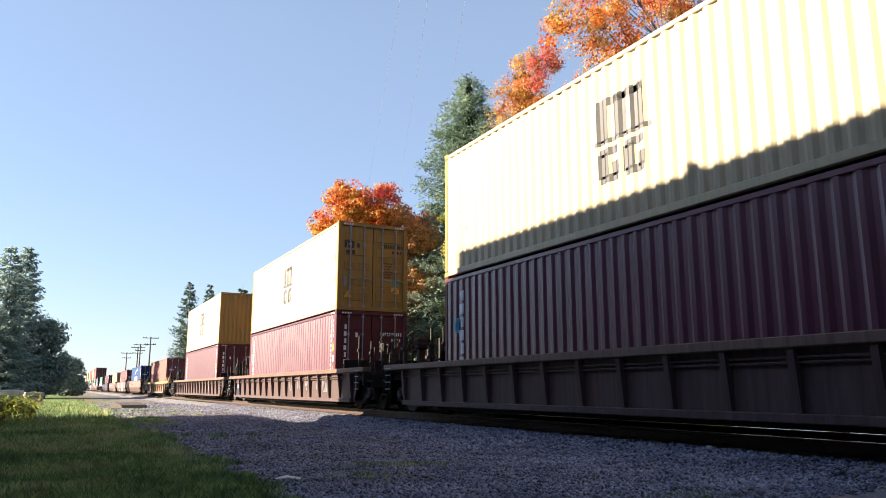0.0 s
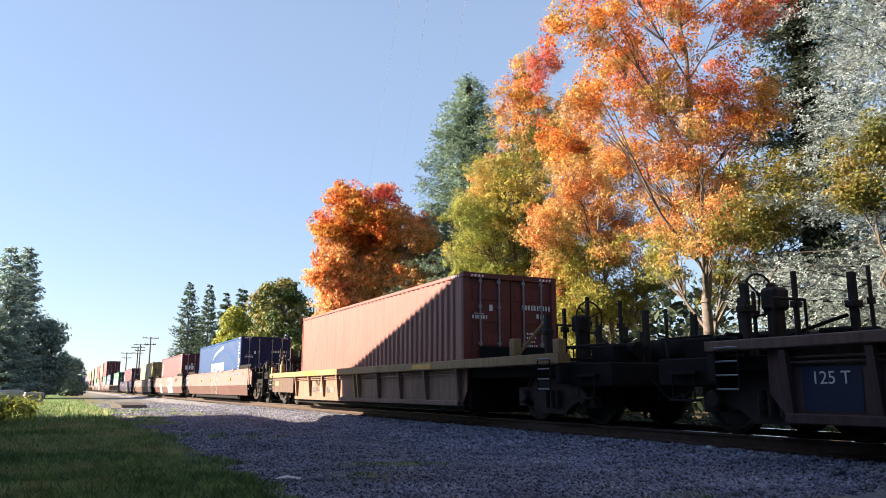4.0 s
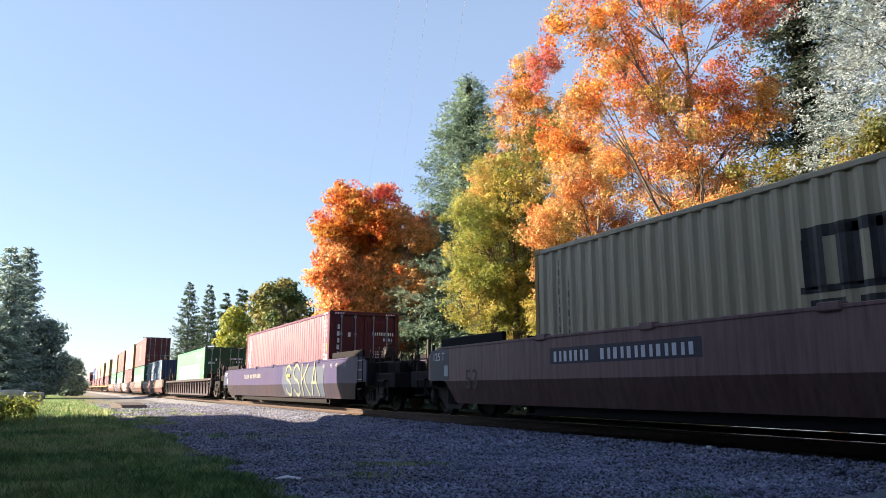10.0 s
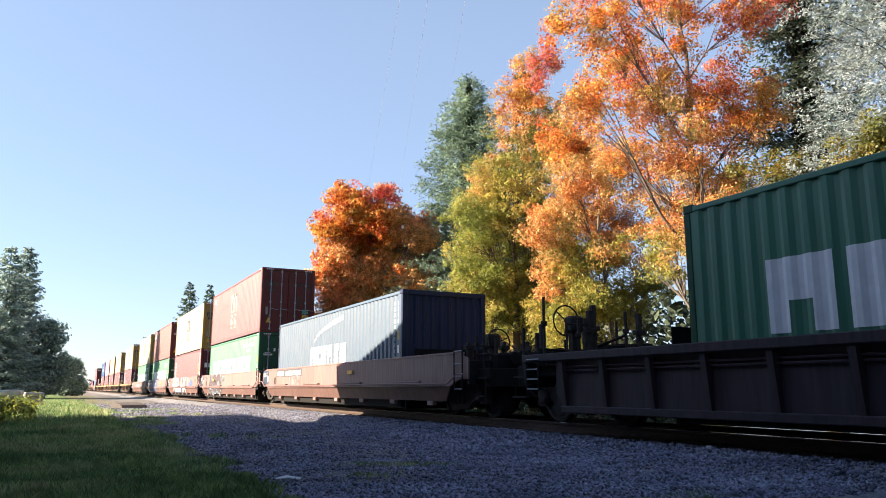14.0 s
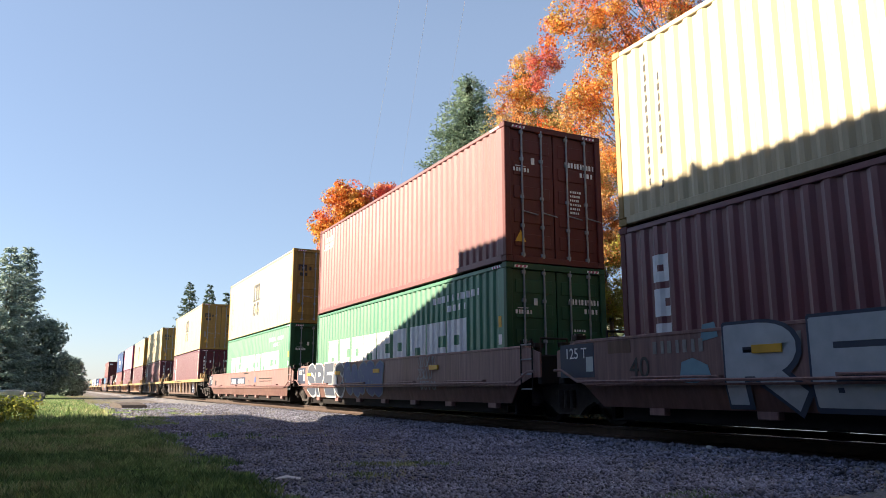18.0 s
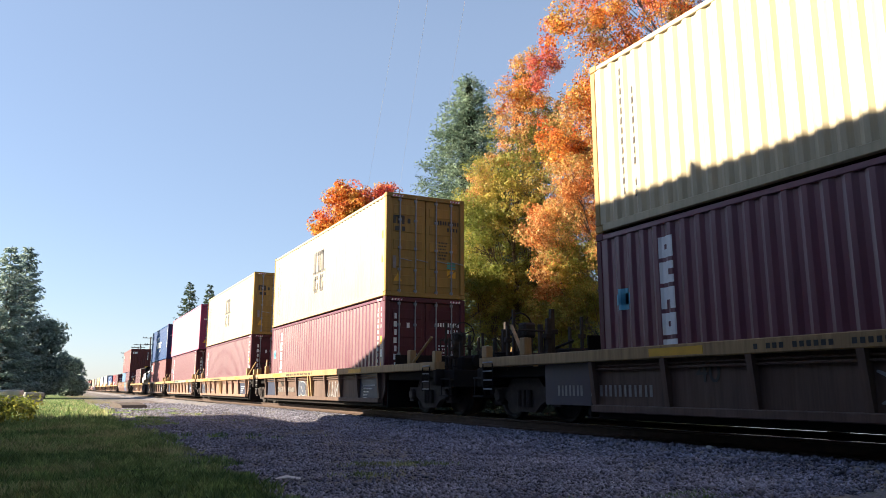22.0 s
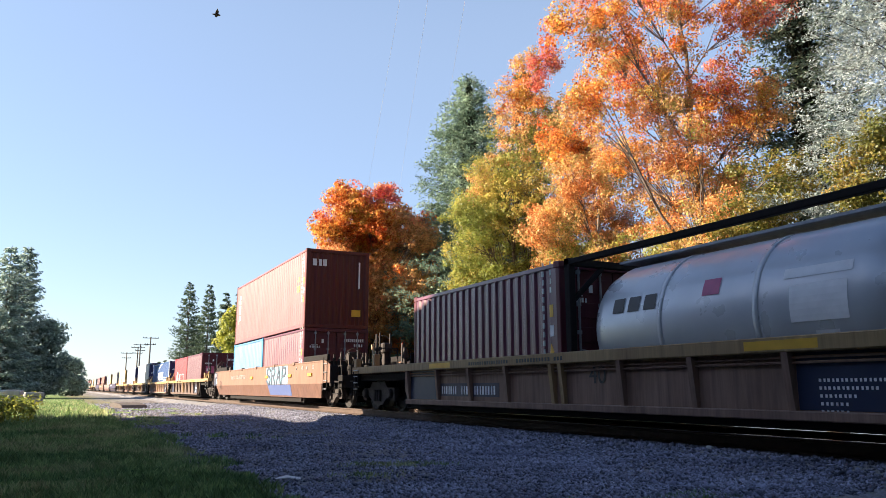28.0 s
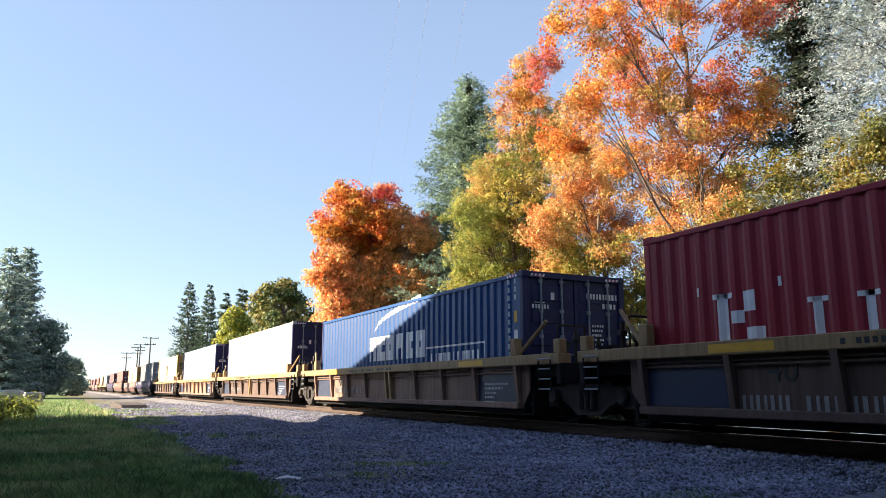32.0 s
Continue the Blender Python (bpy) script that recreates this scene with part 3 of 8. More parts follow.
def side_marks(kind, L):
    """Shapes on the near side: list of (name, rects, material, label)."""
    m = []
    if kind == "twin":
        m.append(("mark", twin_mark(0.0, 1.5, 0.56), BLACK_MARK, "black painted mark"))
        m.append(("lettering", column(5.35, 0.085, 2.6, 0.11, 0.165, 13) + column(5.08, 0.085, 2.2, 0.11, 0.165, 8) + column(5.08, 0.085, 0.7, 0.11, 0.165, 2), BLACK_MARK, "upright row of small black bars"))
    if kind == "greytwin":
        m.append(("mark", twin_mark(0.0, 1.45, 0.7), GREY_MARK, "faded grey mark"))
        m.append(("patch", [(5.0, 5.3, 2.3, 2.55)], WHITE_MARK, "white patch"))
    if kind in ("stack", "stackin", "stackend"):
        y = L / 2 - (1.65 if kind == "stackin" else 0.85)
        m.append(("lettering", column(y - 0.02, 0.28, 2.6, 0.31, 0.37, 6, 0.34) if kind == "stackin" else column(y, 0.25, 2.53, 0.22, 0.285, 8, 0.34), WHITE_MARK, "upright lettering bars"))
    if kind in ("stack", "stackin"):
        m.append(("sticker", [(5.42, 5.62, 1.62, 1.95), (5.36, 5.68, 1.7, 1.87)], CYAN_MARK, "blue round sticker"))
    if kind == "tall":
        y = L / 2 - 1.0
        m.append(("lettering", column(y, 0.34, 2.35, 0.4, 0.5, 3, 0.34), WHITE_MARK, "three white blocks"))
    if kind == "flag":
        m.append(("patch", word_blocks(4.7, 2.18, 0.9, 0.13, 5) + word_blocks(4.75, 2.36, 0.8, 0.16, 3) + [(4.7, 5.6, 2.12, 2.15)], WHITE_MARK, "small white patch"))
    if kind == "word":
        m.append(("lettering", word_blocks(-4.45, 1.03, 9.4, 0.9, 9, 0.14), WHITE_MARK, "row of big white blocks"))
        m.append(("stencil", word_blocks(-5.0, 2.35, 2.3, 0.15, 10, 0.35) + word_blocks(-4.4, 2.12, 0.95, 0.14, 4, 0.35), WHITE_MARK, "small white bars"))
    if kind == "ecoword":
        m.append(("panel_frame", [(-4.6, -1.9, 0.78, 0.82), (-4.6, -1.9, 1.3, 1.34), (-4.6, -4.56, 0.82, 1.3)], WHITE_MARK, "thin white painted frame"))
        m.append(("stencil", word_blocks(-4.4, 0.92, 2.4, 0.26, 11, 0.3), WHITE_MARK, "row of small white bars"))
    if kind in ("lowword", "ecoword"):
        m.append(("lettering", word_blocks(-1.75, 1.12, 3.7, 0.65, 6), WHITE_MARK, "row of white blocks"))
        m.append(("swoosh", [(1.4 - 2.9 * ((i + 1) / 90) ** 2, 1.404 - 2.9 * (i / 90) ** 2, 1.92 + 0.66 * (i / 90) ** 0.9 - 0.015 - 0.075 * (i / 90) ** 0.8, 1.935 + 0.66 * (i / 90) ** 0.9 + 0.05 * (i / 90) ** 0.8) for i in range(90)], WHITE_MARK, "white curved stroke"))
    if kind == "midword":
        m.append(("lettering", word_blocks(-1.6, 1.15, 3.6, 0.5, 6), WHITE_MARK, "row of white blocks"))
        m.append(("swoosh", [(-1.0 + 0.05 * i, -0.948 + 0.05 * i, 0.95 - 0.28 * (i / 24) ** 0.6, 1.0 - 0.28 * (i / 24) ** 0.6 + 0.07 * (1 - i / 24)) for i in range(25)] + [(0.2 + 0.05 * i, 0.252 + 0.05 * i, 2.12 - 0.3 * (i / 24) ** 1.7, 2.2 - 0.3 * (i / 24) ** 1.7) for i in range(25)], WHITE_MARK, "white curved strokes"))
    if kind == "kword":
        m.append(("lettering", [(1.55, 1.7, 0.85, 1.6), (1.45, 1.8, 0.85, 0.92), (1.45, 1.8, 1.53, 1.6), (1.3, 1.5, 1.2, 1.36), (1.1, 1.3, 1.34, 1.6), (1.0, 1.28, 0.85, 1.14), (2.0, 2.05, 1.6, 1.72), (0.72, 0.77, 1.6, 1.72)]
                  + [q for k in range(4) for q in ((0.2 - 0.62 * k, 0.3 - 0.62 * k, 0.9, 1.42), (0.1 - 0.62 * k, 0.4 - 0.62 * k, 0.9, 0.96), (0.12 - 0.62 * k, 0.38 - 0.62 * k, 1.36, 1.42))], WHITE_MARK, "row of white blocks"))
    if kind == "panel":
        m.append(("sign_panel", [(4.1, 5.3, 2.05, 2.62)], PALE_PANEL, "pale sign panel"))
        m.append(("lettering", word_blocks(4.25, 2.12, 0.85, 0.2, 6), BLUE_MARK, "row of blue blocks"))
    if kind not in ("flag", "greytwin", "panel", "kword", ""):
        y = -L / 2 + 0.5
        col = BLACK_MARK if "twin" in kind else PALE_PANEL
        if kind != "word" and "twin" not in kind:
            m.append(("stencil", column(y, 0.06, 2.62, 0.1, 0.155, 11) + column(y - 0.24, 0.06, 2.62, 0.1, 0.155, 4), col, "upright row of small bars"))
        if kind == "tall":
            m.append(("caution_plate", [(-L / 2 + 0.82, -L / 2 + 1.22, 1.38, 1.6)], YELLOW_MARK, "yellow caution plate"))
            m.append(("stencil", [(-L / 2 + 0.86 + 0.05 * i, -L / 2 + 0.89 + 0.05 * i, 1.5, 1.57) for i in range(7)] + [(-L / 2 + 0.86, -L / 2 + 1.18, 1.42, 1.45)], BLACK_MARK, "black bars on the plate"))
            m.append(("warning_sign", [(-L / 2 + 0.93 + 0.02 * i, -L / 2 + 1.13 - 0.02 * i, 1.76 + 0.04 * i, 1.8 + 0.04 * i) for i in range(5)], YELLOW_MARK, "yellow triangle sign"))
        m.append(("warning_sign", [(-L / 2 + 0.2 + 0.02 * i, -L / 2 + 0.4 - 0.02 * i, 0.95 + 0.04 * i, 0.99 + 0.04 * i) for i in range(5)], YELLOW_MARK, "small yellow triangle sign"))
        m.append(("data_plate", [(-L / 2 + 0.22, -L / 2 + 0.36, 1.62, 1.84)], YELLOW_MARK, "small yellow plate"))
        m.append(("data_sticker", [(-L / 2 + 0.21, -L / 2 + 0.37, 1.28, 1.48)], WHITE_MARK, "small white sticker"))
    return m


PALE_PANEL = material("pale_sign", (0.55, 0.6, 0.58), (0.45, 0.5, 0.5), 5, 0.5)


TEAL_MARK = material("teal_sticker", (0.05, 0.36, 0.30), (0.07, 0.3, 0.26), 6, 0.5)


def dashes(L, H, k):
    """Slanting dashes on the top corners of the doors and of the near side."""
    b = Build()
    for i in range(k, 7, 2):
        for x in (-1.04 + 0.045 * i, 0.74 + 0.045 * i):
            b.poly([(x, -L / 2 - 0.002, H - 0.1), (x + 0.04, -L / 2 - 0.002, H - 0.1), (x + 0.06, -L / 2 - 0.002, H - 0.05), (x + 0.02, -L / 2 - 0.002, H - 0.05)], [(0, 1, 2, 3)])
        y = -L / 2 + 0.2 + 0.05 * i
        b.poly([(-HALF - 0.002, y, H - 0.1), (-HALF - 0.002, y + 0.045, H - 0.1), (-HALF - 0.002, y + 0.065, H - 0.045), (-HALF - 0.002, y + 0.02, H - 0.045)], [(0, 3, 2, 1)])
    return b


def container(kind, m, group="containers on the train"):
    colour, L, H, front, marks, label = KINDS[kind]
    # side walls and rails take the sunlit tone, ends the shaded one
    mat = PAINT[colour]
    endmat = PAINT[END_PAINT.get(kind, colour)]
    sidemat = FADED_SUNLIT.get(colour, mat)
    smooth = kind == "wht"
    ob = base("shipping_container", m, label, "container", group)
    ck = (colour, L, H, smooth)

    def frame_mesh():
        b = Build()
        for sx in (-1, 1):
            xa, xb = sorted((sx * HALF, sx * (HALF - 0.10)))
            b.box(xa, xb, -L / 2 + 0.17, L / 2 - 0.17, 0.02, 0.145, 0.01)
            xa, xb = sorted((sx * HALF, sx * (HALF - 0.07)))
            b.box(xa, xb, -L / 2 + 0.17, L / 2 - 0.17, H - 0.11, H - 0.03, 0.01)
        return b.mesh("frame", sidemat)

    def end_frame_mesh(sy):
        b = Build()
        ya, yb = sorted((sy * L / 2, sy * (L / 2 - 0.12)))
        for sx in (-1, 1):
            xa, xb = sorted((sx * HALF, sx * (HALF - 0.14)))
            b.box(xa, xb, ya, yb, 0.12, H - 0.12, 0.012)
        ya, yb = sorted((sy * L / 2, sy * (L / 2 - 0.10)))
        b.box(-HALF + 0.16, HALF - 0.16, ya, yb, 0.0, 0.13, 0.01)
        b.box(-HALF + 0.16, HALF - 0.16, ya, yb, H - 0.13, H - 0.005, 0.01)
        return b.mesh("end_frame", endmat)

    def casting():
        return Build().box(-0.0825, 0.0825, -0.09, 0.09, 0, 0.118, 0.012).mesh("corner_casting", mat)

    def end_wall(sy):
        b = Build()
        n, w = 9, 2 * HALF - 0.28
        y = sy * (L / 2 - 0.03)
        pts = []
        for i in range(n):
            x = -w / 2 + i * w / n
            pts += [(x, 0), (x + 0.3 * w / n, 0), (x + 0.5 * w / n, 0.035), (x + 0.8 * w / n, 0.035)]
        pts.append((w / 2, 0))
        v = []
        for x, d in pts:
            yy = y - sy * d
            v += [(x, yy, 0.12), (x, yy, H - 0.12), (x, yy - sy * 0.004, 0.12), (x, yy - sy * 0.004, H - 0.12)]
        F = []
        for i in range(len(pts) - 1):
            k = 4 * i
            F += [(k, k + 4, k + 5, k + 1), (k + 2, k + 3, k + 7, k + 6)]
        return b.poly(v, F).mesh("end_wall", endmat)

    def roof():
        b = Build()
        n = int((L - 0.3) / 0.21)
        y0 = -n * 0.21 / 2
        v = []
        for i in range(n + 1):
            for y, d in ((y0 + i * 0.21, 0), (y0 + i * 0.21 + 0.105, 0.02)):
                v += [(-HALF + 0.05, y, H - 0.02 - d), (HALF - 0.05, y, H - 0.02 - d)]
        F = [(2 * i, 2 * i + 1, 2 * i + 3, 2 * i + 2) for i in range(2 * n + 1)]
        return b.poly(v, F).mesh("roof", mat)

    def door_mesh(s):
        b = Build()
        xa, xb = sorted((s * 0.012, s * (HALF - 0.135)))
        y0 = -L / 2
        b.box(xa, xb, y0 + 0.055, y0 + 0.09, 0.135, H - 0.135, 0.006)
        return b.mesh("door", endmat)

    def panel_mesh(s):
        xa, xb = sorted((s * 0.012, s * (HALF - 0.135)))
        return Build().box(xa + 0.1, xb - 0.1, -L / 2 + 0.035, -L / 2 + 0.054, 0, 0.27, 0.02).mesh("panel", endmat)

    def rod_mesh(x):
        b = Build()
        y0 = -L / 2
        b.tube((x, y0 + 0.012, 0.10), (x, y0 + 0.012, H - 0.09), 0.021, n=8)
        for z in (0.16, 0.75, 1.35, H - 0.75, H - 0.18):
            b.box(x - 0.045, x + 0.045, y0 + 0.004, y0 + 0.052, z - 0.035, z + 0.035, 0.008)
        b.tube((x, y0 - 0.008, 1.05), (x + 0.36, y0 - 0.008, 1.0), 0.012, n=6)
        return b.mesh("locking_rod", STEEL)

    part("frame", shared(("frame",) + ck, frame_mesh), ob)
    for sy in (-1, 1):
        part("end_frame", shared(("endframe", sy, endmat.name) + ck, lambda: end_frame_mesh(sy)), ob)
    for sx in (-1, 1):
        for sy in (-1, 1):
            for z in (0.0, H - 0.118):
                part("corner_casting", shared(("cast", colour), casting), ob, at=pose(sx * (HALF - 0.0795), sy * (L / 2 - 0.087), z))
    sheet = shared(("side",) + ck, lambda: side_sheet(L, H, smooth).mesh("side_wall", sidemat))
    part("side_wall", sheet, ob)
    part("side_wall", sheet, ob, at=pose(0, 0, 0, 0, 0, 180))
    part("roof", shared(("roof",) + ck, roof), ob)
    part("end_wall", shared(("end", 1, endmat.name, L, H), lambda: end_wall(1)), ob)
    part("underframe", shared(("under", L), lambda: Build().box(-HALF + 0.1, HALF - 0.1, -L / 2 + 0.1, L / 2 - 0.1, 0.05, 0.12).mesh("underframe", DARK_STEEL)), ob)
    if front == "plain":
        part("end_wall", shared(("end", -1, endmat.name, L, H), lambda: end_wall(-1)), ob)
    else:
        for s in (-1, 1):
            door = part("door", shared(("door", s, endmat.name, L, H), lambda: door_mesh(s)), ob)
            for i in range(5):
                part("panel", shared(("panel", s, endmat.name, L), lambda: panel_mesh(s)), door, at=pose(0, 0, 0.32 + i * (H - 0.62) / 4.6))
            for x in (0.32, 0.80):
                part("locking_rod", shared(("rod", s * x, L, H), lambda: rod_mesh(s * x)), door, "galvanised locking rod")
    if front == "doors":
        dark = "twin" in marks
        mk = BLACK_MARK if dark else WHITE_MARK
        y0 = -L / 2 + 0.028

        def rows(b, rects):
            for x0, x1, z0, z1 in rects:
                b.box(-x1, -x0, y0, y0 + 0.004, z0, z1)

        def door_bars():
            b = Build()
            rows(b, word_blocks(-1.04, 2.12, 0.78, 0.11, 10, 0.3) + word_blocks(-1.0, 1.94, 0.36, 0.1, 4, 0.3))
            for i in range(6):
                rows(b, word_blocks(-0.62 - 0.03 * (i % 3), 1.12 + 0.09 * i, 0.24 + 0.03 * (i % 3), 0.045, 5, 0.3))
            return b.mesh("stencil", mk)
        tagged(part("stencil", shared(("dbars", dark, L, H), door_bars), ob, "small painted bars"), kind="stuff")

        def door_mark():
            b = Build()
            if dark:
                for i in range(3):
                    b.box(-1.0 + 0.13 * i, -0.92 + 0.13 * i, y0, y0 + 0.004, 2.03, 2.25)
                b.box(-1.0, -0.66, y0, y0 + 0.004, 2.22, 2.27)
                rows(b, word_blocks(0.64, 1.83, 0.36, 0.13, 2))
            elif marks in ("stack", "stackin", "stackend"):
                rows(b, column(0.86, 0.1, 2.45, 0.15, 0.22, 8, 0.34))
            elif marks == "tall":
                rows(b, word_blocks(0.4, 1.75, 0.62, 0.28, 3, 0.15, 0.34))
            else:
                rows(b, word_blocks(0.62, 1.88, 0.4, 0.08, 6))
                b.box(-0.95, -0.7, y0, y0 + 0.004, 1.99, 2.005)
            rows(b, block(0, 0.48, 0.6, 2.06, 2.2, 0.3))
            return b.mesh("door_mark", mk)
        tagged(part("door_mark", shared(("dmark", marks, L, H), door_mark), ob, "painted mark on the door"), kind="stuff")
        part("warning_sign", shared(("warn", L), lambda: Build().poly([(-0.98, y0, 0.42), (-0.72, y0, 0.42), (-0.85, y0, 0.66)], [(0, 1, 2)]).mesh("warning_sign", YELLOW_MARK)), ob, "yellow triangle sticker")
        if dark:
            part("sticker", shared(("teal", L), lambda: Build().box(0.66, 0.94, y0, y0 + 0.004, 0.86, 0.91).box(0.66, 0.94, y0, y0 + 0.004, 0.93, 0.98).box(0.66, 0.94, y0, y0 + 0.004, 1.0, 1.05).mesh("sticker", TEAL_MARK)), ob, "teal striped sticker")
            part("sticker", shared(("amber", L), lambda: Build().poly([(0.68, y0, 0.6), (0.94, y0, 0.6), (0.94, y0, 0.8)], [(0, 1, 2)]).poly([(0.66, y0, 0.64), (0.9, y0, 0.82), (0.66, y0, 0.82)], [(0, 1, 2)]).mesh("sticker", YELLOW_MARK)), ob, "amber warning sticker")
            part("sticker", shared(("white", L), lambda: Build().box(-1.0, -0.9, y0, y0 + 0.004, 0.78, 1.12).mesh("sticker", FAINT_MARK)), ob, "worn white sticker")
        if L == L40:
            for nm, k, mk in (("hazard_stripe", 0, WHITE_MARK), ("hazard_stripe", 1, PINK_MARK)):
                tagged(part(nm, shared(("dash", k, L, H), lambda: dashes(L, H, k).mesh(nm, mk)), ob, "white dashes" if k == 0 else "red dashes"), kind="stuff")
    for i, (nm, rects, mk, lab) in enumerate(side_marks(marks, L)):
        p = part(nm, shared(("mark", marks, i, L, smooth), lambda: decal(L, rects, smooth, 0.0075 if nm == "lettering" or lab == "black bars on the plate" else 0.004).mesh(nm, mk)), ob, lab)
        if nm in ("stencil", "lettering", "mark", "swoosh", "patch"):
            tagged(p, kind="stuff")
    if kind == "texp":
        y0 = -L / 2 - 0.004
        b = Build()
        for x0, x1, z0, z1 in word_blocks(0.45, 2.27, 0.57, 0.25, 3, 0.15, 0.36):
            b.box(-x1, -x0, y0, y0 + 0.006, z0, z1)
        tagged(part("door_mark", b.mesh("door_mark", WHITE_MARK), ob, "white mark"), kind="stuff")
        part("stencil", Build().box(0.8, 0.86, y0, y0 + 0.006, 1.5, 2.5).mesh("stencil", WHITE_MARK), ob)
        part("warning_sign", Build().box(0.55, 0.9, y0, y0 + 0.006, 0.45, 0.7).mesh("warning_sign", YELLOW_MARK), ob, "yellow sign")
    if kind == "t20":
        part("door_sign", Build().box(-0.95, -0.45, -L / 2 + 0.024, -L / 2 + 0.03, 1.35, 1.75).mesh("door_sign", PINK_MARK), ob, "red door sign")
        part("lettering", Build().box(-0.9, -0.78, -L / 2 + 0.02, -L / 2 + 0.0235, 1.45, 1.62).box(-0.75, -0.63, -L / 2 + 0.02, -L / 2 + 0.0235, 1.45, 1.62).mesh("lettering", WHITE_MARK), ob)
    return ob


def tank_container(m):
    ob = base("tank_container", m, "grey cylindrical tank container in a dark steel frame", "tank container", "containers on the train")
    L, H = L20, LOW
    b = Build()
    for sx in (-1, 1):
        for sy in (-1, 1):
            xa, xb = sorted((sx * HALF, sx * (HALF - 0.13)))
            ya, yb = sorted((sy * L / 2, sy * (L / 2 - 0.15)))
            b.box(xa, xb, ya, yb, 0, H, 0.012)
        xa, xb = sorted((sx * HALF, sx * (HALF - 0.1)))
        b.box(xa, xb, -L / 2, L / 2, H - 0.12, H - 0.02, 0.01)
        b.box(xa, xb, -L / 2, L / 2, 0.02, 0.16, 0.01)
    for sy in (-1, 1):
        ya, yb = sorted((sy * L / 2, sy * (L / 2 - 0.12)))
        b.box(-HALF, HALF, ya, yb, H - 0.12, H, 0.01)
        b.box(-HALF, HALF, ya, yb, 0.0, 0.16, 0.01)
        for sx in (-1, 1):
            y = sy * (L / 2 - 0.07)
            b.tube((sx * (HALF - 0.1), y, 0.75), (sx * 0.45, y, 0.12), 0.05)
            b.tube((sx * (HALF - 0.1), y, H - 0.75), (sx * 0.45, y, H - 0.12), 0.05)
    part("frame", b.mesh("frame", DARK_STEEL), ob, "dark steel frame")
    prof = [(-2.78, 0.05), (-2.74, 0.55), (-2.62, 0.85), (-2.42, 1.05), (-2.2, 1.11), (2.2, 1.11), (2.42, 1.05), (2.62, 0.85), (2.74, 0.55), (2.78, 0.05)]
    part("tank", Build().lathe(prof, (0, 0, 0), 40).mesh("tank", TANK, True), ob, "grey metal tank shell", at=pose(0, 0, 1.32, 0, 0, 90))
    for y in (-0.8, 0.9):
        part("tank_band", Build().lathe([(y - 0.04, 1.115), (y - 0.04, 1.125), (y + 0.04, 1.125), (y + 0.04, 1.115)], (0, 0, 0), 40).mesh("tank_band", TANK, True), ob, at=pose(0, 0, 1.32, 0, 0, 90))
    part("walkway", Build().box(-0.35, 0.35, -2.6, 2.6, H - 0.1, H - 0.06).mesh("walkway", STEEL), ob, "walkway grating on top")
    b = Build()
    b.box(-0.62, 0.62, -2.86, -2.84, 0.75, 1.9, 0.0)
    part("end_sign", b.mesh("end_sign", YELLOW_MARK), ob, "yellow end plate")
    part("lettering", Build().box(-0.4, 0.45, -2.87, -2.862, 1.6, 1.72).box(-0.3, 0.3, -2.87, -2.862, 1.0, 1.15).mesh("lettering", BLACK_MARK), ob, "dark bars")

    def plate(y0, y1, a0, a1):
        v = []
        for i in range(7):
            a = a0 + (a1 - a0) * i / 6
            v += [(-1.117 * math.cos(a), y0, 1.32 + 1.117 * math.sin(a)), (-1.117 * math.cos(a), y1, 1.32 + 1.117 * math.sin(a))]
        return v, [(2 * i, 2 * i + 1, 2 * i + 3, 2 * i + 2) for i in range(6)]
    for nm, y0, y1, a0, a1, mk in (("data_plate", -2.05, -1.3, -0.15, 0.25, WHITE_MARK), ("data_plate", -2.1, -1.2, 0.34, 0.46, WHITE_MARK), ("warning_sign", -1.9, -1.6, -0.5, -0.25, WHITE_MARK),
                                  ("lettering", 1.35, 1.6, 0.2, 0.42, BLACK_MARK), ("lettering", 1.0, 1.25, 0.2, 0.42, BLACK_MARK), ("lettering", 1.7, 1.95, 0.2, 0.42, BLACK_MARK), ("warning_sign", -0.2, 0.1, 0.28, 0.5, PINK_MARK)):
        part(nm, Build().poly(*plate(y0, y1, a0, a1)).mesh(nm, mk), ob)
    return ob


TEAL_SILL = material("weathered_teal_paint", (0.13, 0.24, 0.25), (0.2, 0.24, 0.2), 3, 0.6)
NUMBER_FIELD = material("faded_number_field", (0.060, 0.052, 0.074), (0.085, 0.068, 0.078), 5, 0.6)


# ---- well wagons ----
WIDE = 1.45
SILL = RT + 1.16      # top of the side sill


def wheelset_mesh():
    b = Build()
    b.tube((-0.98, 0, 0), (0.98, 0, 0), 0.085, n=12)
    for s in (-1, 1):
        x = s * 0.7
        pr = [(-0.085, 0.20), (-0.075, 0.415), (-0.068, 0.48), (-0.04, 0.485), (-0.03, 0.457), (0.06, 0.452), (0.066, 0.40), (0.03, 0.36), (0.03, 0.20), (0.09, 0.17), (0.09, 0.10)]
        pr = [(s * -1 * a * -1, r) for a, r in pr]
        b.lathe([(q[0] + x, q[1]) for q in pr], (0, 0, 0), 20)
    for i in range(6):
        a = i * math.pi / 3
        for s in (-1, 1):
            b.box(s * 1.0 - 0.01, s * 1.0 + 0.01, 0.05 * math.cos(a) - 0.012, 0.05 * math.cos(a) + 0.012, 0.05 * math.sin(a) - 0.012, 0.05 * math.sin(a) + 0.012)
    return b.mesh("wheelset", WHEEL)


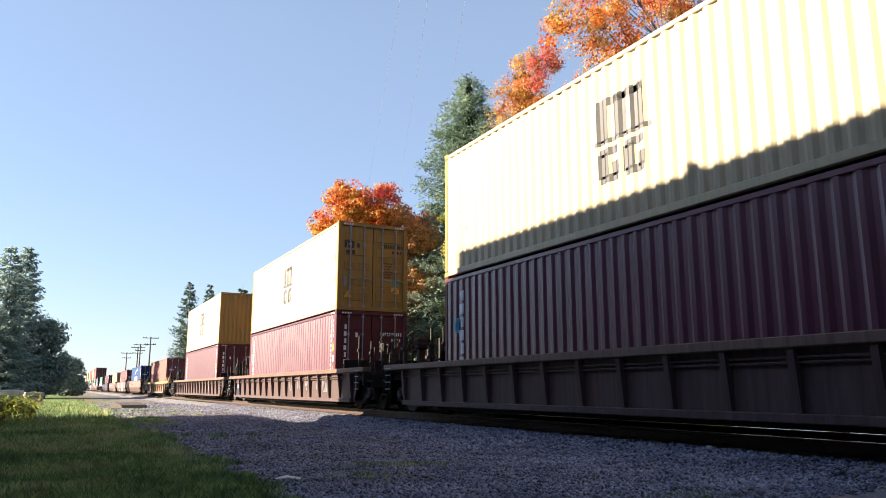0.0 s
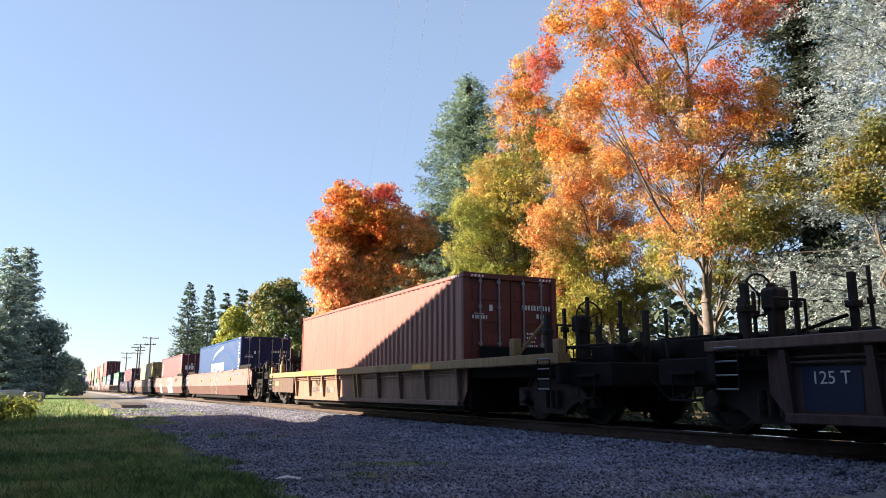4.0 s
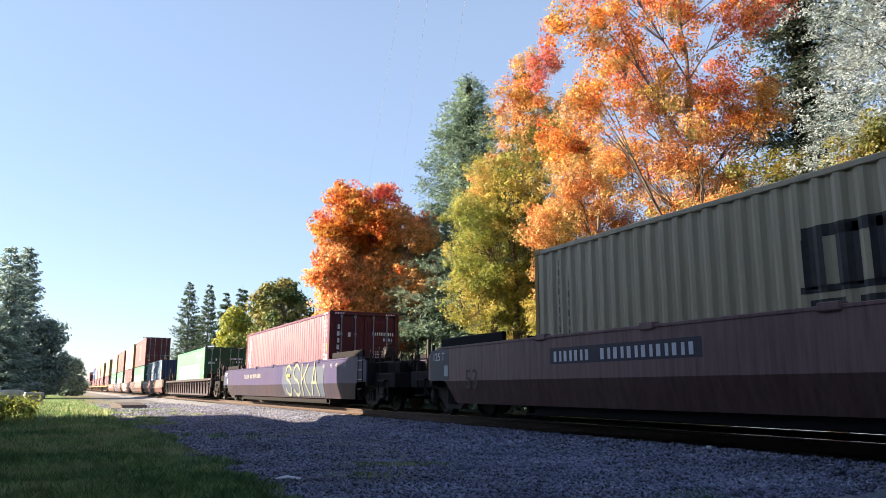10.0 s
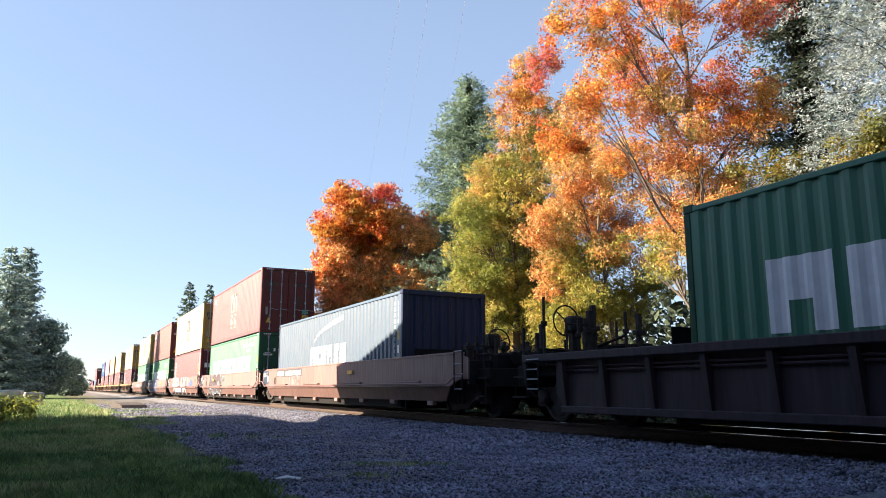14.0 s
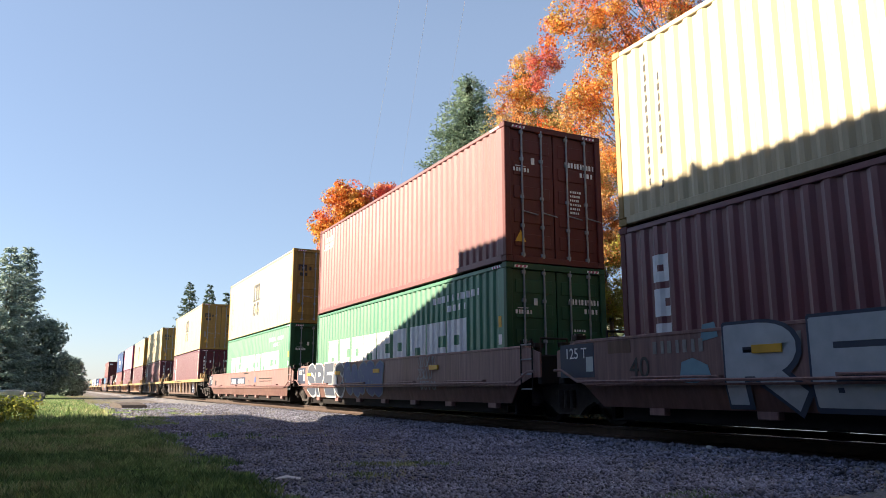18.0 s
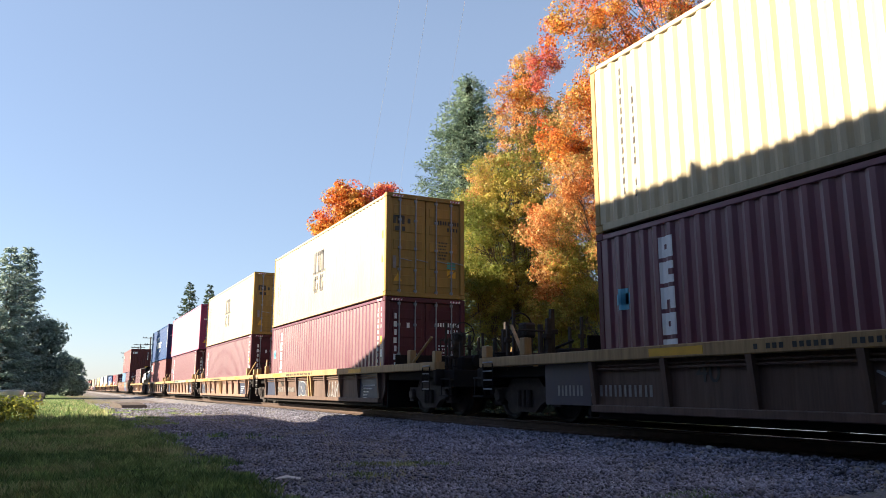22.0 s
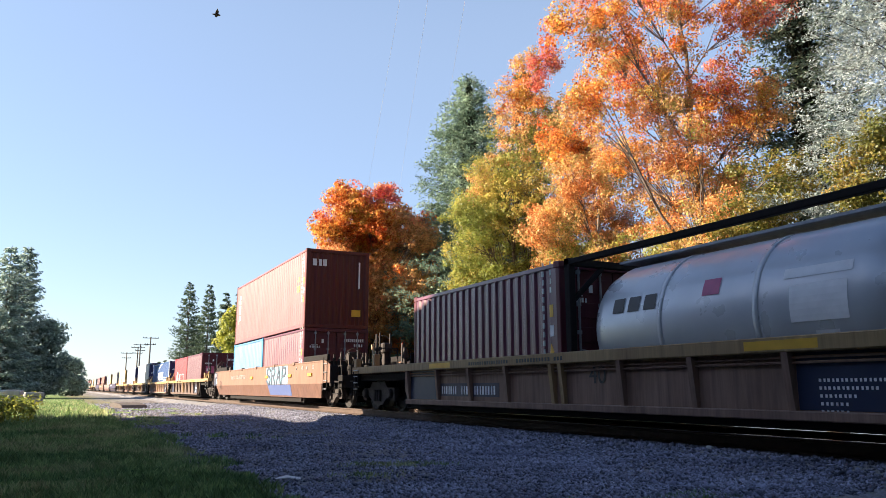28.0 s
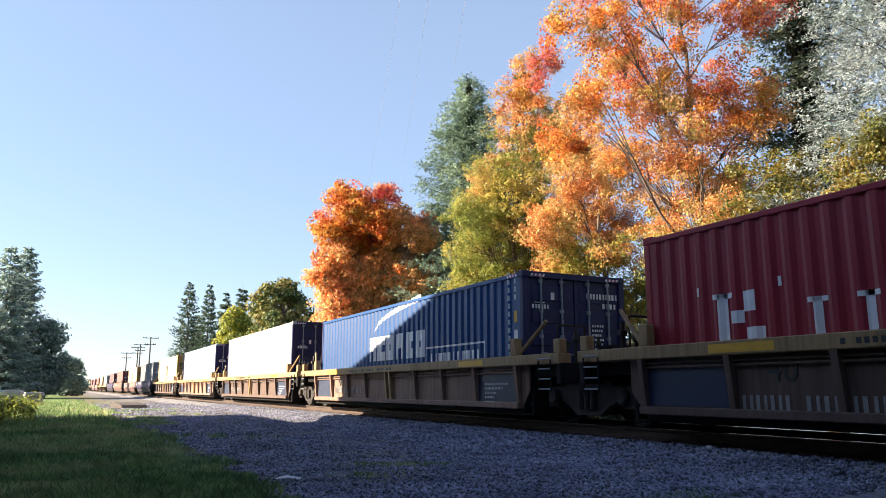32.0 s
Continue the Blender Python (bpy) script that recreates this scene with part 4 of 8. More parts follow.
def side_frame_mesh():
    b = Build()
    o = [(-1.12, 0.28), (-1.12, 0.62), (-0.62, 0.62), (-0.45, 0.78), (0.45, 0.78), (0.62, 0.62), (1.12, 0.62), (1.12, 0.28), (0.86, 0.28), (0.86, 0.44), (0.5, 0.3), (0.32, 0.16), (-0.32, 0.16), (-0.5, 0.3), (-0.86, 0.44), (-0.86, 0.28)]
    o = [(y, RT + z) for y, z in o]
    b.slab(o, -0.07, 0.07)
    for y in (-0.16, 0.0, 0.16):
        b.tube((-0.09, y, RT + 0.26), (-0.09, y, RT + 0.56), 0.055, n=8)
    for y in (-0.89, 0.89):
        b.lathe([(-0.16, 0.10), (-0.13, 0.13), (-0.05, 0.14)], (0, y, RT + 0.457), 12)
    return b.mesh("side_frame", RUSTY)


WHEELS = {-1: [], 1: []}


def truck(parent, y):
    t = part("truck", shared("bolster", lambda: Build().box(-1.0, 1.0, -0.2, 0.2, RT + 0.34, RT + 0.68, 0.03).tube((0, 0, RT + 0.6), (0, 0, RT + 0.82), 0.2, n=14).mesh("truck", DARK_STEEL)), parent, "rusty steel wheel truck", at=pose(0, y, 0))
    for s in (-1, 1):
        part("side_frame", shared("side_frame", side_frame_mesh), t, at=pose(s * 0.99, 0, 0, 0, 0, 0 if s < 0 else 180))
        w = part("wheelset", shared("wheelset", wheelset_mesh), t, at=pose(0, s * 0.89, RT + 0.457))
        WHEELS[s].append(w)


YFORTY = {19: -1.0}
SPRAY_PALE = material("faded_pale_spray", (0.34, 0.36, 0.38), (0.24, 0.24, 0.26), 5, 0.6)
SPRAY_BLUE = material("faded_blue_spray", (0.10, 0.17, 0.27), (0.15, 0.2, 0.26), 5, 0.6)
SPRAY_CYAN = material("faded_cyan_spray", (0.16, 0.30, 0.36), (0.12, 0.22, 0.28), 5, 0.6)
SPRAY_OCHRE = material("faded_ochre_spray", (0.46, 0.42, 0.28), (0.36, 0.31, 0.2), 5, 0.6)
SPRAYS = {5: (None, BLACK_MARK), 6: (None, SPRAY_CYAN), 7: (None, SPRAY_OCHRE), 10: (None, SPRAY_CYAN), 11: (SPRAY_PALE, SPRAY_BLUE), 12: (SPRAY_BLUE, SPRAY_PALE), 20: (None, SPRAY_PALE)}


def stroke(b, pts, t, x=0.0):
    """A painted band of half-width t along points (y, z)."""
    ring, k = [], len(pts) - 1
    for j, (y, z) in enumerate(pts):
        (ya, za), (yb, zb) = pts[max(0, j - 1)], pts[min(k, j + 1)]
        d = math.hypot(yb - ya, zb - za) or 1
        ny, nz = -(zb - za) / d * t, (yb - ya) / d * t
        ring += [(x, y + ny, z + nz), (x, y - ny, z - nz)]
    b.poly(ring, [(2 * j, 2 * j + 1, 2 * j + 3, 2 * j + 2) for j in range(k)])


def scrawl(seed, w, h, mat):
    """A sprayed tangle of thin strokes, in y and z."""
    rnd = random.Random(seed)
    b = Build()
    n = int(w / (0.55 * h)) + 1
    for k in range(n):
        c = (k + 0.5) * w / n
        p1, p2, f1, f2 = rnd.uniform(0, 6.28), rnd.uniform(0, 6.28), rnd.choice((1, 1, 2)), rnd.choice((1, 2, 3))
        turn, rx = rnd.uniform(0.7, 1.05) * 6.283, rnd.uniform(0.24, 0.36) * h
        stroke(b, [(c + rx * math.cos(f1 * turn * j / 30 + p1) + 0.1 * h * j / 30, h * (0.5 + 0.42 * math.sin(f2 * turn * j / 30 + p2))) for j in range(31)], 0.013 * h + 0.005)
    return b.mesh("graffiti", mat)


def fold(me, z, crease):
    """Lays a flat painted mesh on a side that leans in below the crease."""
    for v in me.vertices:
        d = crease - (v.co.z + z)
        if d > 0:
            v.co.x += 0.25 * d
    return me


def cut_at(o, z, keep):
    """The part of an outline above (keep 1) or below (keep -1) a height."""
    out = []
    for (ya, za), (yb, zb) in zip(o, o[1:] + o[:1]):
        if (za - z) * keep >= 0:
            out.append((ya, za))
        if (za - z) * (zb - z) < 0:
            out.append((ya + (yb - ya) * (z - za) / (zb - za), z))
    return out


def piece(seed, w, h, n, mat, edge):
    """Fat sprayed bubbles side by side; edge makes them larger all round."""
    rnd = random.Random(seed)
    b = Build()
    step = w / n
    for k in range(n):
        c, hw, hh = (k + 0.5) * step, step * rnd.uniform(0.5, 0.62), h * rnd.uniform(0.42, 0.5)
        p, q, lean = rnd.uniform(0, 6.28), rnd.uniform(0, 6.28), rnd.uniform(-0.25, 0.25)
        zc = h / 2 + rnd.uniform(-0.04, 0.04) * h
        v = []
        for i in range(15):
            s = -1 + 2 * i / 14
            e = max(0.0, 1 - abs(s) ** 3.2) ** 0.5
            z = zc + s * (hh + edge)
            v += [(-0.0006 * k, c + lean * s * hh - e * (hw * (1 + 0.16 * math.sin(4 * s + p)) + edge), z), (-0.0006 * k, c + lean * s * hh + e * (hw * (1 + 0.16 * math.sin(4 * s + q)) + edge), z)]
        b.poly(v, [(2 * i, 2 * i + 1, 2 * i + 3, 2 * i + 2) for i in range(14)])
    return b.mesh("graffiti", mat)


def piece_lines(seed, w, h, n, mat):
    """Short inner strokes on the bubbles."""
    rnd = random.Random(seed + 99)
    b = Build()
    for k in range(2 * n):
        c, z, r, a0 = (k / 2 + 0.4) * w / n, h * rnd.uniform(0.3, 0.7), h * rnd.uniform(0.08, 0.2), rnd.uniform(0, 6.28)
        stroke(b, [(c + r * math.cos(a0 + 0.22 * j), z + 1.3 * r * math.sin(a0 + 0.22 * j)) for j in range(10)], 0.018)
    return b.mesh("graffiti", mat)


# strokes of sprayed capitals in a unit square
GLYPHS = {"R": (((0, 0), (0, 1)), ((0, 1), (0.7, 1), (0.95, 0.78), (0.7, 0.5), (0, 0.5)), ((0.4, 0.5), (0.95, 0))), "E": (((1, 1), (0, 1)), ((0, 1), (0, 0)), ((0, 0), (1, 0)), ((0, 0.5), (0.8, 0.5))),
          "L": (((0, 1), (0, 0)), ((0, 0), (1, 0))), "A": (((0, 0), (0.5, 1)), ((0.5, 1), (1, 0)), ((0.2, 0.4), (0.8, 0.4))), "X": (((0, 0), (1, 1)), ((0, 1), (1, 0))), "P": (((0, 0), (0, 1)), ((0, 1), (0.7, 1), (1, 0.76), (0.7, 0.46), (0, 0.46))),
          "S": (((1, 0.86), (0.6, 1.06), (0, 0.9), (0.1, 0.55), (0.95, 0.45), (1, 0.05), (0.4, -0.06), (0, 0.16)),), "C": (((1, 0.84), (0.6, 1.06), (0, 0.85), (0, 0.15), (0.6, -0.06), (1, 0.18)),), "K": (((0, 0), (0, 1)), ((0.95, 1), (0.1, 0.5)), ((0.35, 0.6), (1, 0))),
          "I": (((0.5, 0), (0.5, 1)),)}


# two sprayed tags, each drawn as one sign
GLYPHS["~"] = (((0, 1), (0.08, 0.72), (0.16, 0.66), (0.2, 0.97)), ((0.22, 0.95), (0.3, 0.6), (0.38, 0.98), (0.46, 0.58), (0.52, 0.62)), ((0.42, 0.95), (0.5, 0.55), (0.58, 0.9)), ((0.6, 0.95), (0.66, 0.6), (0.74, 0.62), (0.78, 0.98)), ((0.78, 0.98), (0.84, 0.6), (0.86, 0.55)),
               ((0.0, 0.55), (0.05, 0.38), (0.3, 0.45), (0.6, 0.42), (0.95, 0.5)), ((0.1, 0.4), (0.14, 0.12), (0.25, 0.06), (0.38, 0.18), (0.36, 0.38), (0.2, 0.44)), ((0.4, 0.3), (0.48, 0.08), (0.5, 0.36)), ((0.5, 0.34), (0.58, 0.0), (0.62, 0.34)), ((0.66, 0.38), (0.72, 0.24), (0.9, 0.42)))
GLYPHS["^"] = (((0.04, 0.6), (0.02, 0.92), (0.14, 0.98), (0.18, 0.86), (0.02, 0.78), (0.2, 0.7), (0.18, 0.58), (0.06, 0.56)), ((0.26, 0.98), (0.26, 0.6)), ((0.3, 0.6), (0.32, 0.98), (0.44, 0.96), (0.42, 0.8), (0.32, 0.8), (0.46, 0.58)), ((0.48, 0.56), (0.5, 0.94), (0.62, 0.92), (0.62, 0.6)), ((0.5, 0.76), (0.62, 0.76)), ((0.62, 0.76), (0.8, 0.72)),
               ((0.88, 0.88), (0.78, 0.72), (0.9, 0.66), (0.84, 0.62), (0.86, 0.4)), ((0.97, 0.38), (0.96, 0.35)), ((0.3, 0.4), (0.36, 0.34), (0.44, 0.42), (0.48, 0.56), (0.44, 0.3), (0.38, 0.02)), ((0.46, 0.4), (0.56, 0.24)))


def sprayed_word(text, w, h, t, mat, edge=0.0):
    """Fat sprayed capitals from y = w (their start) down to 0, of half-width t, swollen by edge."""
    b = Build()
    step = w / len(text)
    for i, ch in enumerate(text):
        for j, line in enumerate(GLYPHS[ch]):
            pts = list(line)
            for _ in range(2 if len(pts) > 2 else 0):          # round the corners
                pts = [pts[0]] + [q for (a, c), (d, e) in zip(pts, pts[1:]) for q in ((a * 0.75 + d * 0.25, c * 0.75 + e * 0.25), (a * 0.25 + d * 0.75, c * 0.25 + e * 0.75))] + [pts[-1]]
            pts = [(w - step * (i + 0.12 + 0.7 * u) , t + (h - 2 * t) * v) for u, v in pts]
            fine = []
            for (a, c), (d, e) in zip(pts, pts[1:]):
                k = max(1, int(math.hypot(d - a, e - c) / 0.07))
                fine += [(a + (d - a) * q / k, c + (e - c) * q / k) for q in range(k)]
            fine.append(pts[-1])
            (a, c), (d, e) = fine[0], fine[1]
            n = math.hypot(d - a, e - c) or 1
            fine[0] = (a - (d - a) / n * (t + edge) * 0.9, c - (e - c) / n * (t + edge) * 0.9)
            (a, c), (d, e) = fine[-1], fine[-2]
            n = math.hypot(d - a, e - c) or 1
            fine[-1] = (a - (d - a) / n * (t + edge) * 0.9, c - (e - c) / n * (t + edge) * 0.9)
            stroke(b, fine, t + edge, -0.0004 * (i + j))
    return b.mesh("graffiti", mat)


def well_car(m, style, livery, load, lead, tail, joint_lead, joint_tail, reach_lead, reach_tail, seed):
    """A wagon about a load of that length. lead and tail: how far the body runs from the middle; the joints share a truck; the reaches are bare decks past the sides."""
    words = {"rib": "well wagon with upright ribs", "sill": "well wagon with pale sill", "smooth": "well wagon with flat plate sides", "ledge": "well wagon with ledged sides"}[style]
    tint = {"tan": "faded tan-brown steel", "brown": "rusty brown steel", "dark": "dark brown steel", "slate": "dark slate-brown steel", "cream": "dirty cream steel", "orange": "rusty orange steel"}[livery]
    ob = base("well_car", m, f"{tint} {words} on the track", "rail car", "wagons of the train")
    mat = PAINT[livery]
    body = (PAINT["dusty"] if seed in (3, 16, 17, 19, 22, 24) else PAINT["umber"]) if livery == "cream" else mat
    lo, hi = RT + {"smooth": 0.29, "ledge": 0.32, "sill": 0.25, "rib": 0.22}[style], SILL + {"smooth": 0.27, "ledge": 0.14}.get(style, 0.0)
    rise = RT + 0.78
    wa, wb = -load / 2 - 0.35, load / 2 + 0.35
    inset = {"smooth": 1.15, "ledge": 1.15, "rib": 1.1, "sill": 3.0}[style]
    ya = wa if joint_lead else min(wa, lead + inset)
    yb = wb if joint_tail else max(wb, tail - inset)
    if style == "sill":
        ya, yb = wa + 0.3, wb - 0.3
    outline = [(ya, lo), (yb, lo), (yb + 0.25, lo + 0.3), (yb + 0.25, hi - 0.02), (ya - 0.25, hi - 0.02), (ya - 0.25, lo + 0.3)]
    rnd = random.Random(seed)
    crease = RT + 0.75 if style == "smooth" else RT + 0.64 if style == "ledge" else -1.0
    for s in (-1, 1):
        def X(a, b):
            return sorted((s * a, s * b))
        if style in ("smooth", "ledge"):
            pl = lead + 0.85 if style == "smooth" and not joint_lead and lead > -9.4 else lead
            up = [(pl, rise), (max(pl + 0.05, ya - 0.75), rise), (ya - 0.35, crease), (yb + 0.35, crease), (min(tail - 0.05, yb + 0.75), rise), (tail, rise), (tail, hi - 0.1), (tail - 0.5, hi + 0.04), (pl + 0.5, hi + 0.04), (pl, hi - 0.1)]
            part("side_plate", Build().slab(up, *X(WIDE - 0.03, WIDE)).mesh("side_plate", mat), ob)
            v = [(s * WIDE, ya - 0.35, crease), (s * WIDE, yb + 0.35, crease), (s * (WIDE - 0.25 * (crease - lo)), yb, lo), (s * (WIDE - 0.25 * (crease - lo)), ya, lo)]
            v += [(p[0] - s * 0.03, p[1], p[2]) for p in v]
            part("lower_plate", Build().poly(v, ((0, 1, 2, 3), (4, 7, 6, 5), (0, 4, 5, 1), (1, 5, 6, 2), (2, 6, 7, 3), (3, 7, 4, 0))).mesh("lower_plate", LOWER_SHADED.get(livery, mat)), ob)
            part("top_chord", Build().box(*X(WIDE - 0.2, WIDE + 0.012), pl + 0.5, tail - 0.5, hi + 0.0, hi + 0.05, 0.008).mesh("top_chord", mat), ob)
            if style == "ledge":
                b = Build()
                b.box(*X(WIDE, WIDE + 0.06), ya, yb, crease - 0.01, crease + 0.02, 0.005)
                part("ledge", b.mesh("ledge", mat), ob)
                way = [(tail - 0.05, rise + 0.1), (yb + 0.82, rise + 0.1), (yb + 0.42, crease + 0.055), (ya - 0.42, crease + 0.055), (ya - 0.82, rise + 0.1), (lead + 0.05, rise + 0.1)]
                b = Build()
                for (u, a), (v, c) in zip(way, way[1:]):
                    if u > v:
                        b.tube((s * (WIDE + 0.1), u, a), (s * (WIDE + 0.1), v, c), 0.02, n=6)
                part("air_pipe", b.mesh("air_pipe", mat), ob, "worn steel air pipe along the side")
                for i in range(4):
                    y = ya + (i + 0.5) * (yb - ya) / 4
                    part("grab_rail", Build().tube((s * (WIDE + 0.07), y - 0.8, crease + 0.1), (s * (WIDE + 0.07), y + 0.8, crease + 0.1), 0.018, n=6).box(*X(WIDE, WIDE + 0.08), y - 0.82, y - 0.78, crease + 0.08, crease + 0.12).box(*X(WIDE, WIDE + 0.08), y + 0.78, y + 0.82, crease + 0.08, crease + 0.12).mesh("grab_rail", mat), ob)
                for i in range(7):
                    y = ya + (i + 0.3) * (yb - ya) / 7
                    part("foot", Build().box(*X(WIDE - 0.2, WIDE - 0.08), y, y + 0.3, lo - 0.1, lo + 0.02, 0.01).mesh("foot", body), ob)
            else:
                for y in (-5.75, -2.95, 0.1, 2.95, 5.6):
                    part("latch_box", shared(("latch", s, livery), lambda: Build().box(*X(WIDE - 0.12, WIDE + 0.035), -0.14, 0.14, hi - 0.02, hi + 0.085, 0.012).mesh("latch_box", mat)), ob, at=pose(0, y, 0))
                for ye, sg in ((pl, 1), (tail, -1)):
                    y0, y1 = sorted((ye + sg * 0.5, ye + sg * 3.1))
                    part("end_guard", Build().box(*X(WIDE - 0.16, WIDE - 0.06), y0, y1, hi + 0.05, hi + 0.24, 0.02).mesh("end_guard", DARK_STEEL), ob, "dark raised guard plate")
        else:
            chord = PAINT["cream"] if style == "sill" else PAINT["russet"] if livery == "brown" else mat
            part("side_plate", Build().slab(outline, *X(WIDE - 0.17, WIDE - 0.14)).mesh("side_plate", body), ob)
            part("top_chord", Build().box(*X(WIDE - 0.26, WIDE), lead, tail, hi - (0.16 if style == "sill" else 0.11), hi + 0.02, 0.012).mesh("top_chord", chord), ob, "pale top sill" if style == "sill" else "")
            part("bottom_chord", Build().box(*X(WIDE - 0.2, WIDE - 0.04), ya, yb, lo - 0.02, lo + 0.09, 0.012).mesh("bottom_chord", body), ob)
            gap = 1.0 if style == "rib" else 1.72
            n = int((yb - ya) / gap)
            places = [ya + 0.05 + i * (yb - ya - 0.1) / n for i in range(n + 1)]
            if style == "sill":
                places = [q * g for g in (-1, 1) for q in (0.14, 1.62, 3.05, 4.52, 6.1)]
            for i, y in enumerate(places):

                def rib_mesh():
                    b = Build()
                    v = []
                    for dy in (-0.045, 0.045):
                        v += [(s * (WIDE - 0.14), dy, lo + 0.09), (s * (WIDE - 0.08), dy, lo + 0.09), (s * (WIDE - 0.008), dy, hi - 0.14), (s * (WIDE - 0.14), dy, hi - 0.14)]
                    b.poly(v, ((0, 1, 2, 3), (4, 7, 6, 5), (0, 4, 5, 1), (1, 5, 6, 2), (2, 6, 7, 3), (3, 7, 4, 0)))
                    return b.mesh("rib", chord if style == "sill" and i % 5 == 0 else body)
                part("rib", shared(("rib", s, style, livery, body.name, style == "sill" and i % 5 == 0), rib_mesh), ob, at=pose(0, y, 0))
            b = Build()
            for dz in (0.22, 0.28):
                b.tube((s * (WIDE - 0.1), ya, hi - dz), (s * (WIDE - 0.1), yb, hi - dz), 0.017, n=6)
            part("pipe", b.mesh("pipe", body), ob)
            if style == "sill":
                for ye, sg in ((lead, 1), (tail, -1)):
                    # brackets and slanting stays on the sill's ends
                    for dy, h in ((0.12, 0.26), (1.5, 0.34)):
                        y = ye + sg * dy
                        part("end_bracket", shared(("bracket", s, h), lambda: Build().box(*X(WIDE - 0.2, WIDE - 0.04), -0.09, 0.09, hi + 0.02, hi + h, 0.015).mesh("end_bracket", chord)), ob, "pale steel bracket", at=pose(0, y, 0))
                    part("stay", Build().tube((s * (WIDE - 0.12), ye + sg * 1.42, hi + 0.03), (s * (WIDE - 0.3), ye + sg * 0.75, hi + 0.62), 0.035, n=6).mesh("stay", chord), ob, "slanting stay")
                if s < 0:
                    for y in (ya + 1.2, yb - 2.4):
                        part("yellow_patch", Build().box(-WIDE - 0.004, -WIDE + 0.002, y, y + 1.0, hi - 0.13, hi - 0.02).mesh("yellow_patch", YELLOW_MARK), ob, "yellow painted patch")
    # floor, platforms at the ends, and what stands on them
    # added near-black strips in place of the dark void under the sides
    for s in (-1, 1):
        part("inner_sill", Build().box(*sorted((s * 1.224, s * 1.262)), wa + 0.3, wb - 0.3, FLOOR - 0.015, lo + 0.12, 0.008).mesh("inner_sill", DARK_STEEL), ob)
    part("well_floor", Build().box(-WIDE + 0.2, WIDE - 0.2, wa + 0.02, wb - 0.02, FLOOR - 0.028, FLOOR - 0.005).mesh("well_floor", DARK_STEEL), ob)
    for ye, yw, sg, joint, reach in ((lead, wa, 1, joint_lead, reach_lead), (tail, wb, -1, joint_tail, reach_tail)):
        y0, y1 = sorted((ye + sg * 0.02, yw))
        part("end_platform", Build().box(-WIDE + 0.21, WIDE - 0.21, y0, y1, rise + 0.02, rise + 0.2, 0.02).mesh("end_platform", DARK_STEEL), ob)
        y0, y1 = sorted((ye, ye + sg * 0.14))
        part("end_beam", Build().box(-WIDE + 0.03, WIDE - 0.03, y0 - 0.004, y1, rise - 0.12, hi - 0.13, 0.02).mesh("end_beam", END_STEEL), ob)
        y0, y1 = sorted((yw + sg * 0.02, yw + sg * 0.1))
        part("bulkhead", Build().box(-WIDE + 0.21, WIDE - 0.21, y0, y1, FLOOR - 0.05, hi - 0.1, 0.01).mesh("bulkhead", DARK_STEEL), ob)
        if sg > 0 or style not in ("smooth", "ledge"):
            top = hi + (0.15 if style in ("smooth", "ledge") else -0.1)
            for dx in (0.2, 0.56):
                part("ladder_rail", shared(("ladder_rail", style), lambda: Build().tube((0, 0, rise - 0.25), (0, 0, top), 0.014, n=6).mesh("ladder_rail", END_STEEL)), ob, at=pose(-WIDE - 0.03, ye + sg * dx, 0))
            for i in range(4):
                z = rise - 0.2 + i * (0.26 if style in ("smooth", "ledge") else 0.17)
                part("ladder_rung", shared("ladder_rung", lambda: Build().tube((0, -0.18, 0), (0, 0.18, 0), 0.012, n=6).mesh("ladder_rung", STEEL)), ob, at=pose(-WIDE - 0.03, ye + sg * 0.38, z))
        # upright posts and gear
        gz = SILL + (0.1 if style in ("smooth", "ledge") else 0.0)
        tall = 0.45 if style in ("smooth", "ledge") else 1.0
        for i in range(3 if joint else 6):
            x0, y = (-1.15 + i * 0.35 + rnd.uniform(-0.1, 0.1), ye + sg * rnd.uniform(0.2, 1.0))
            h = tall * (rnd.uniform(0.25, 0.55) if joint else rnd.uniform(0.55, 1.05))
            w = rnd.choice((0.022, 0.03, 0.045))
            part("upright_post", Build().box(x0 - w, x0 + w, y - w, y + w, rise + 0.15, gz + h, 0.008).box(x0 - 2.2 * w, x0 + 2.2 * w, y - 1.6 * w, y + 1.6 * w, gz + h * 0.5, gz + h * 0.5 + 0.09, 0.01).mesh("upright_post", RUSTY), ob)
        b = Build()
        yy = ye + sg * 0.7
        b.tube((-0.95, yy, rise + 0.2), (-0.95, yy, gz + 0.55 * tall), 0.02, n=6).tube((-0.35, yy, rise + 0.2), (-0.35, yy, gz + 0.55 * tall), 0.02, n=6).tube((-0.95, yy, gz + 0.55 * tall), (-0.35, yy, gz + 0.55 * tall), 0.02, n=6)
        part("handrail", b.mesh("handrail", RUSTY), ob)
        if not joint:
            # brake stand with its wheel, a step plate and pipes across the end
            yb2 = ye + sg * 0.45
            part("brake_stand", Build().box(-0.69, -0.51, yb2 - 0.08, yb2 + 0.08, rise + 0.2, gz + 0.6 * tall, 0.02).box(-0.74, -0.46, yb2 - 0.13, yb2 + 0.13, gz + 0.42 * tall, gz + 0.42 * tall + 0.3, 0.04).mesh("brake_stand", RUSTY), ob)
            b = Build()
            for i in range(16):
                a0, a1 = 0.3927 * i, 0.3927 * (i + 1)
                b.tube((-0.6 + 0.28 * math.cos(a0), yb2 - sg * 0.24, gz + 0.66 * tall + 0.28 * math.sin(a0)), (-0.6 + 0.28 * math.cos(a1), yb2 - sg * 0.24, gz + 0.66 * tall + 0.28 * math.sin(a1)), 0.016, n=5, caps=False)
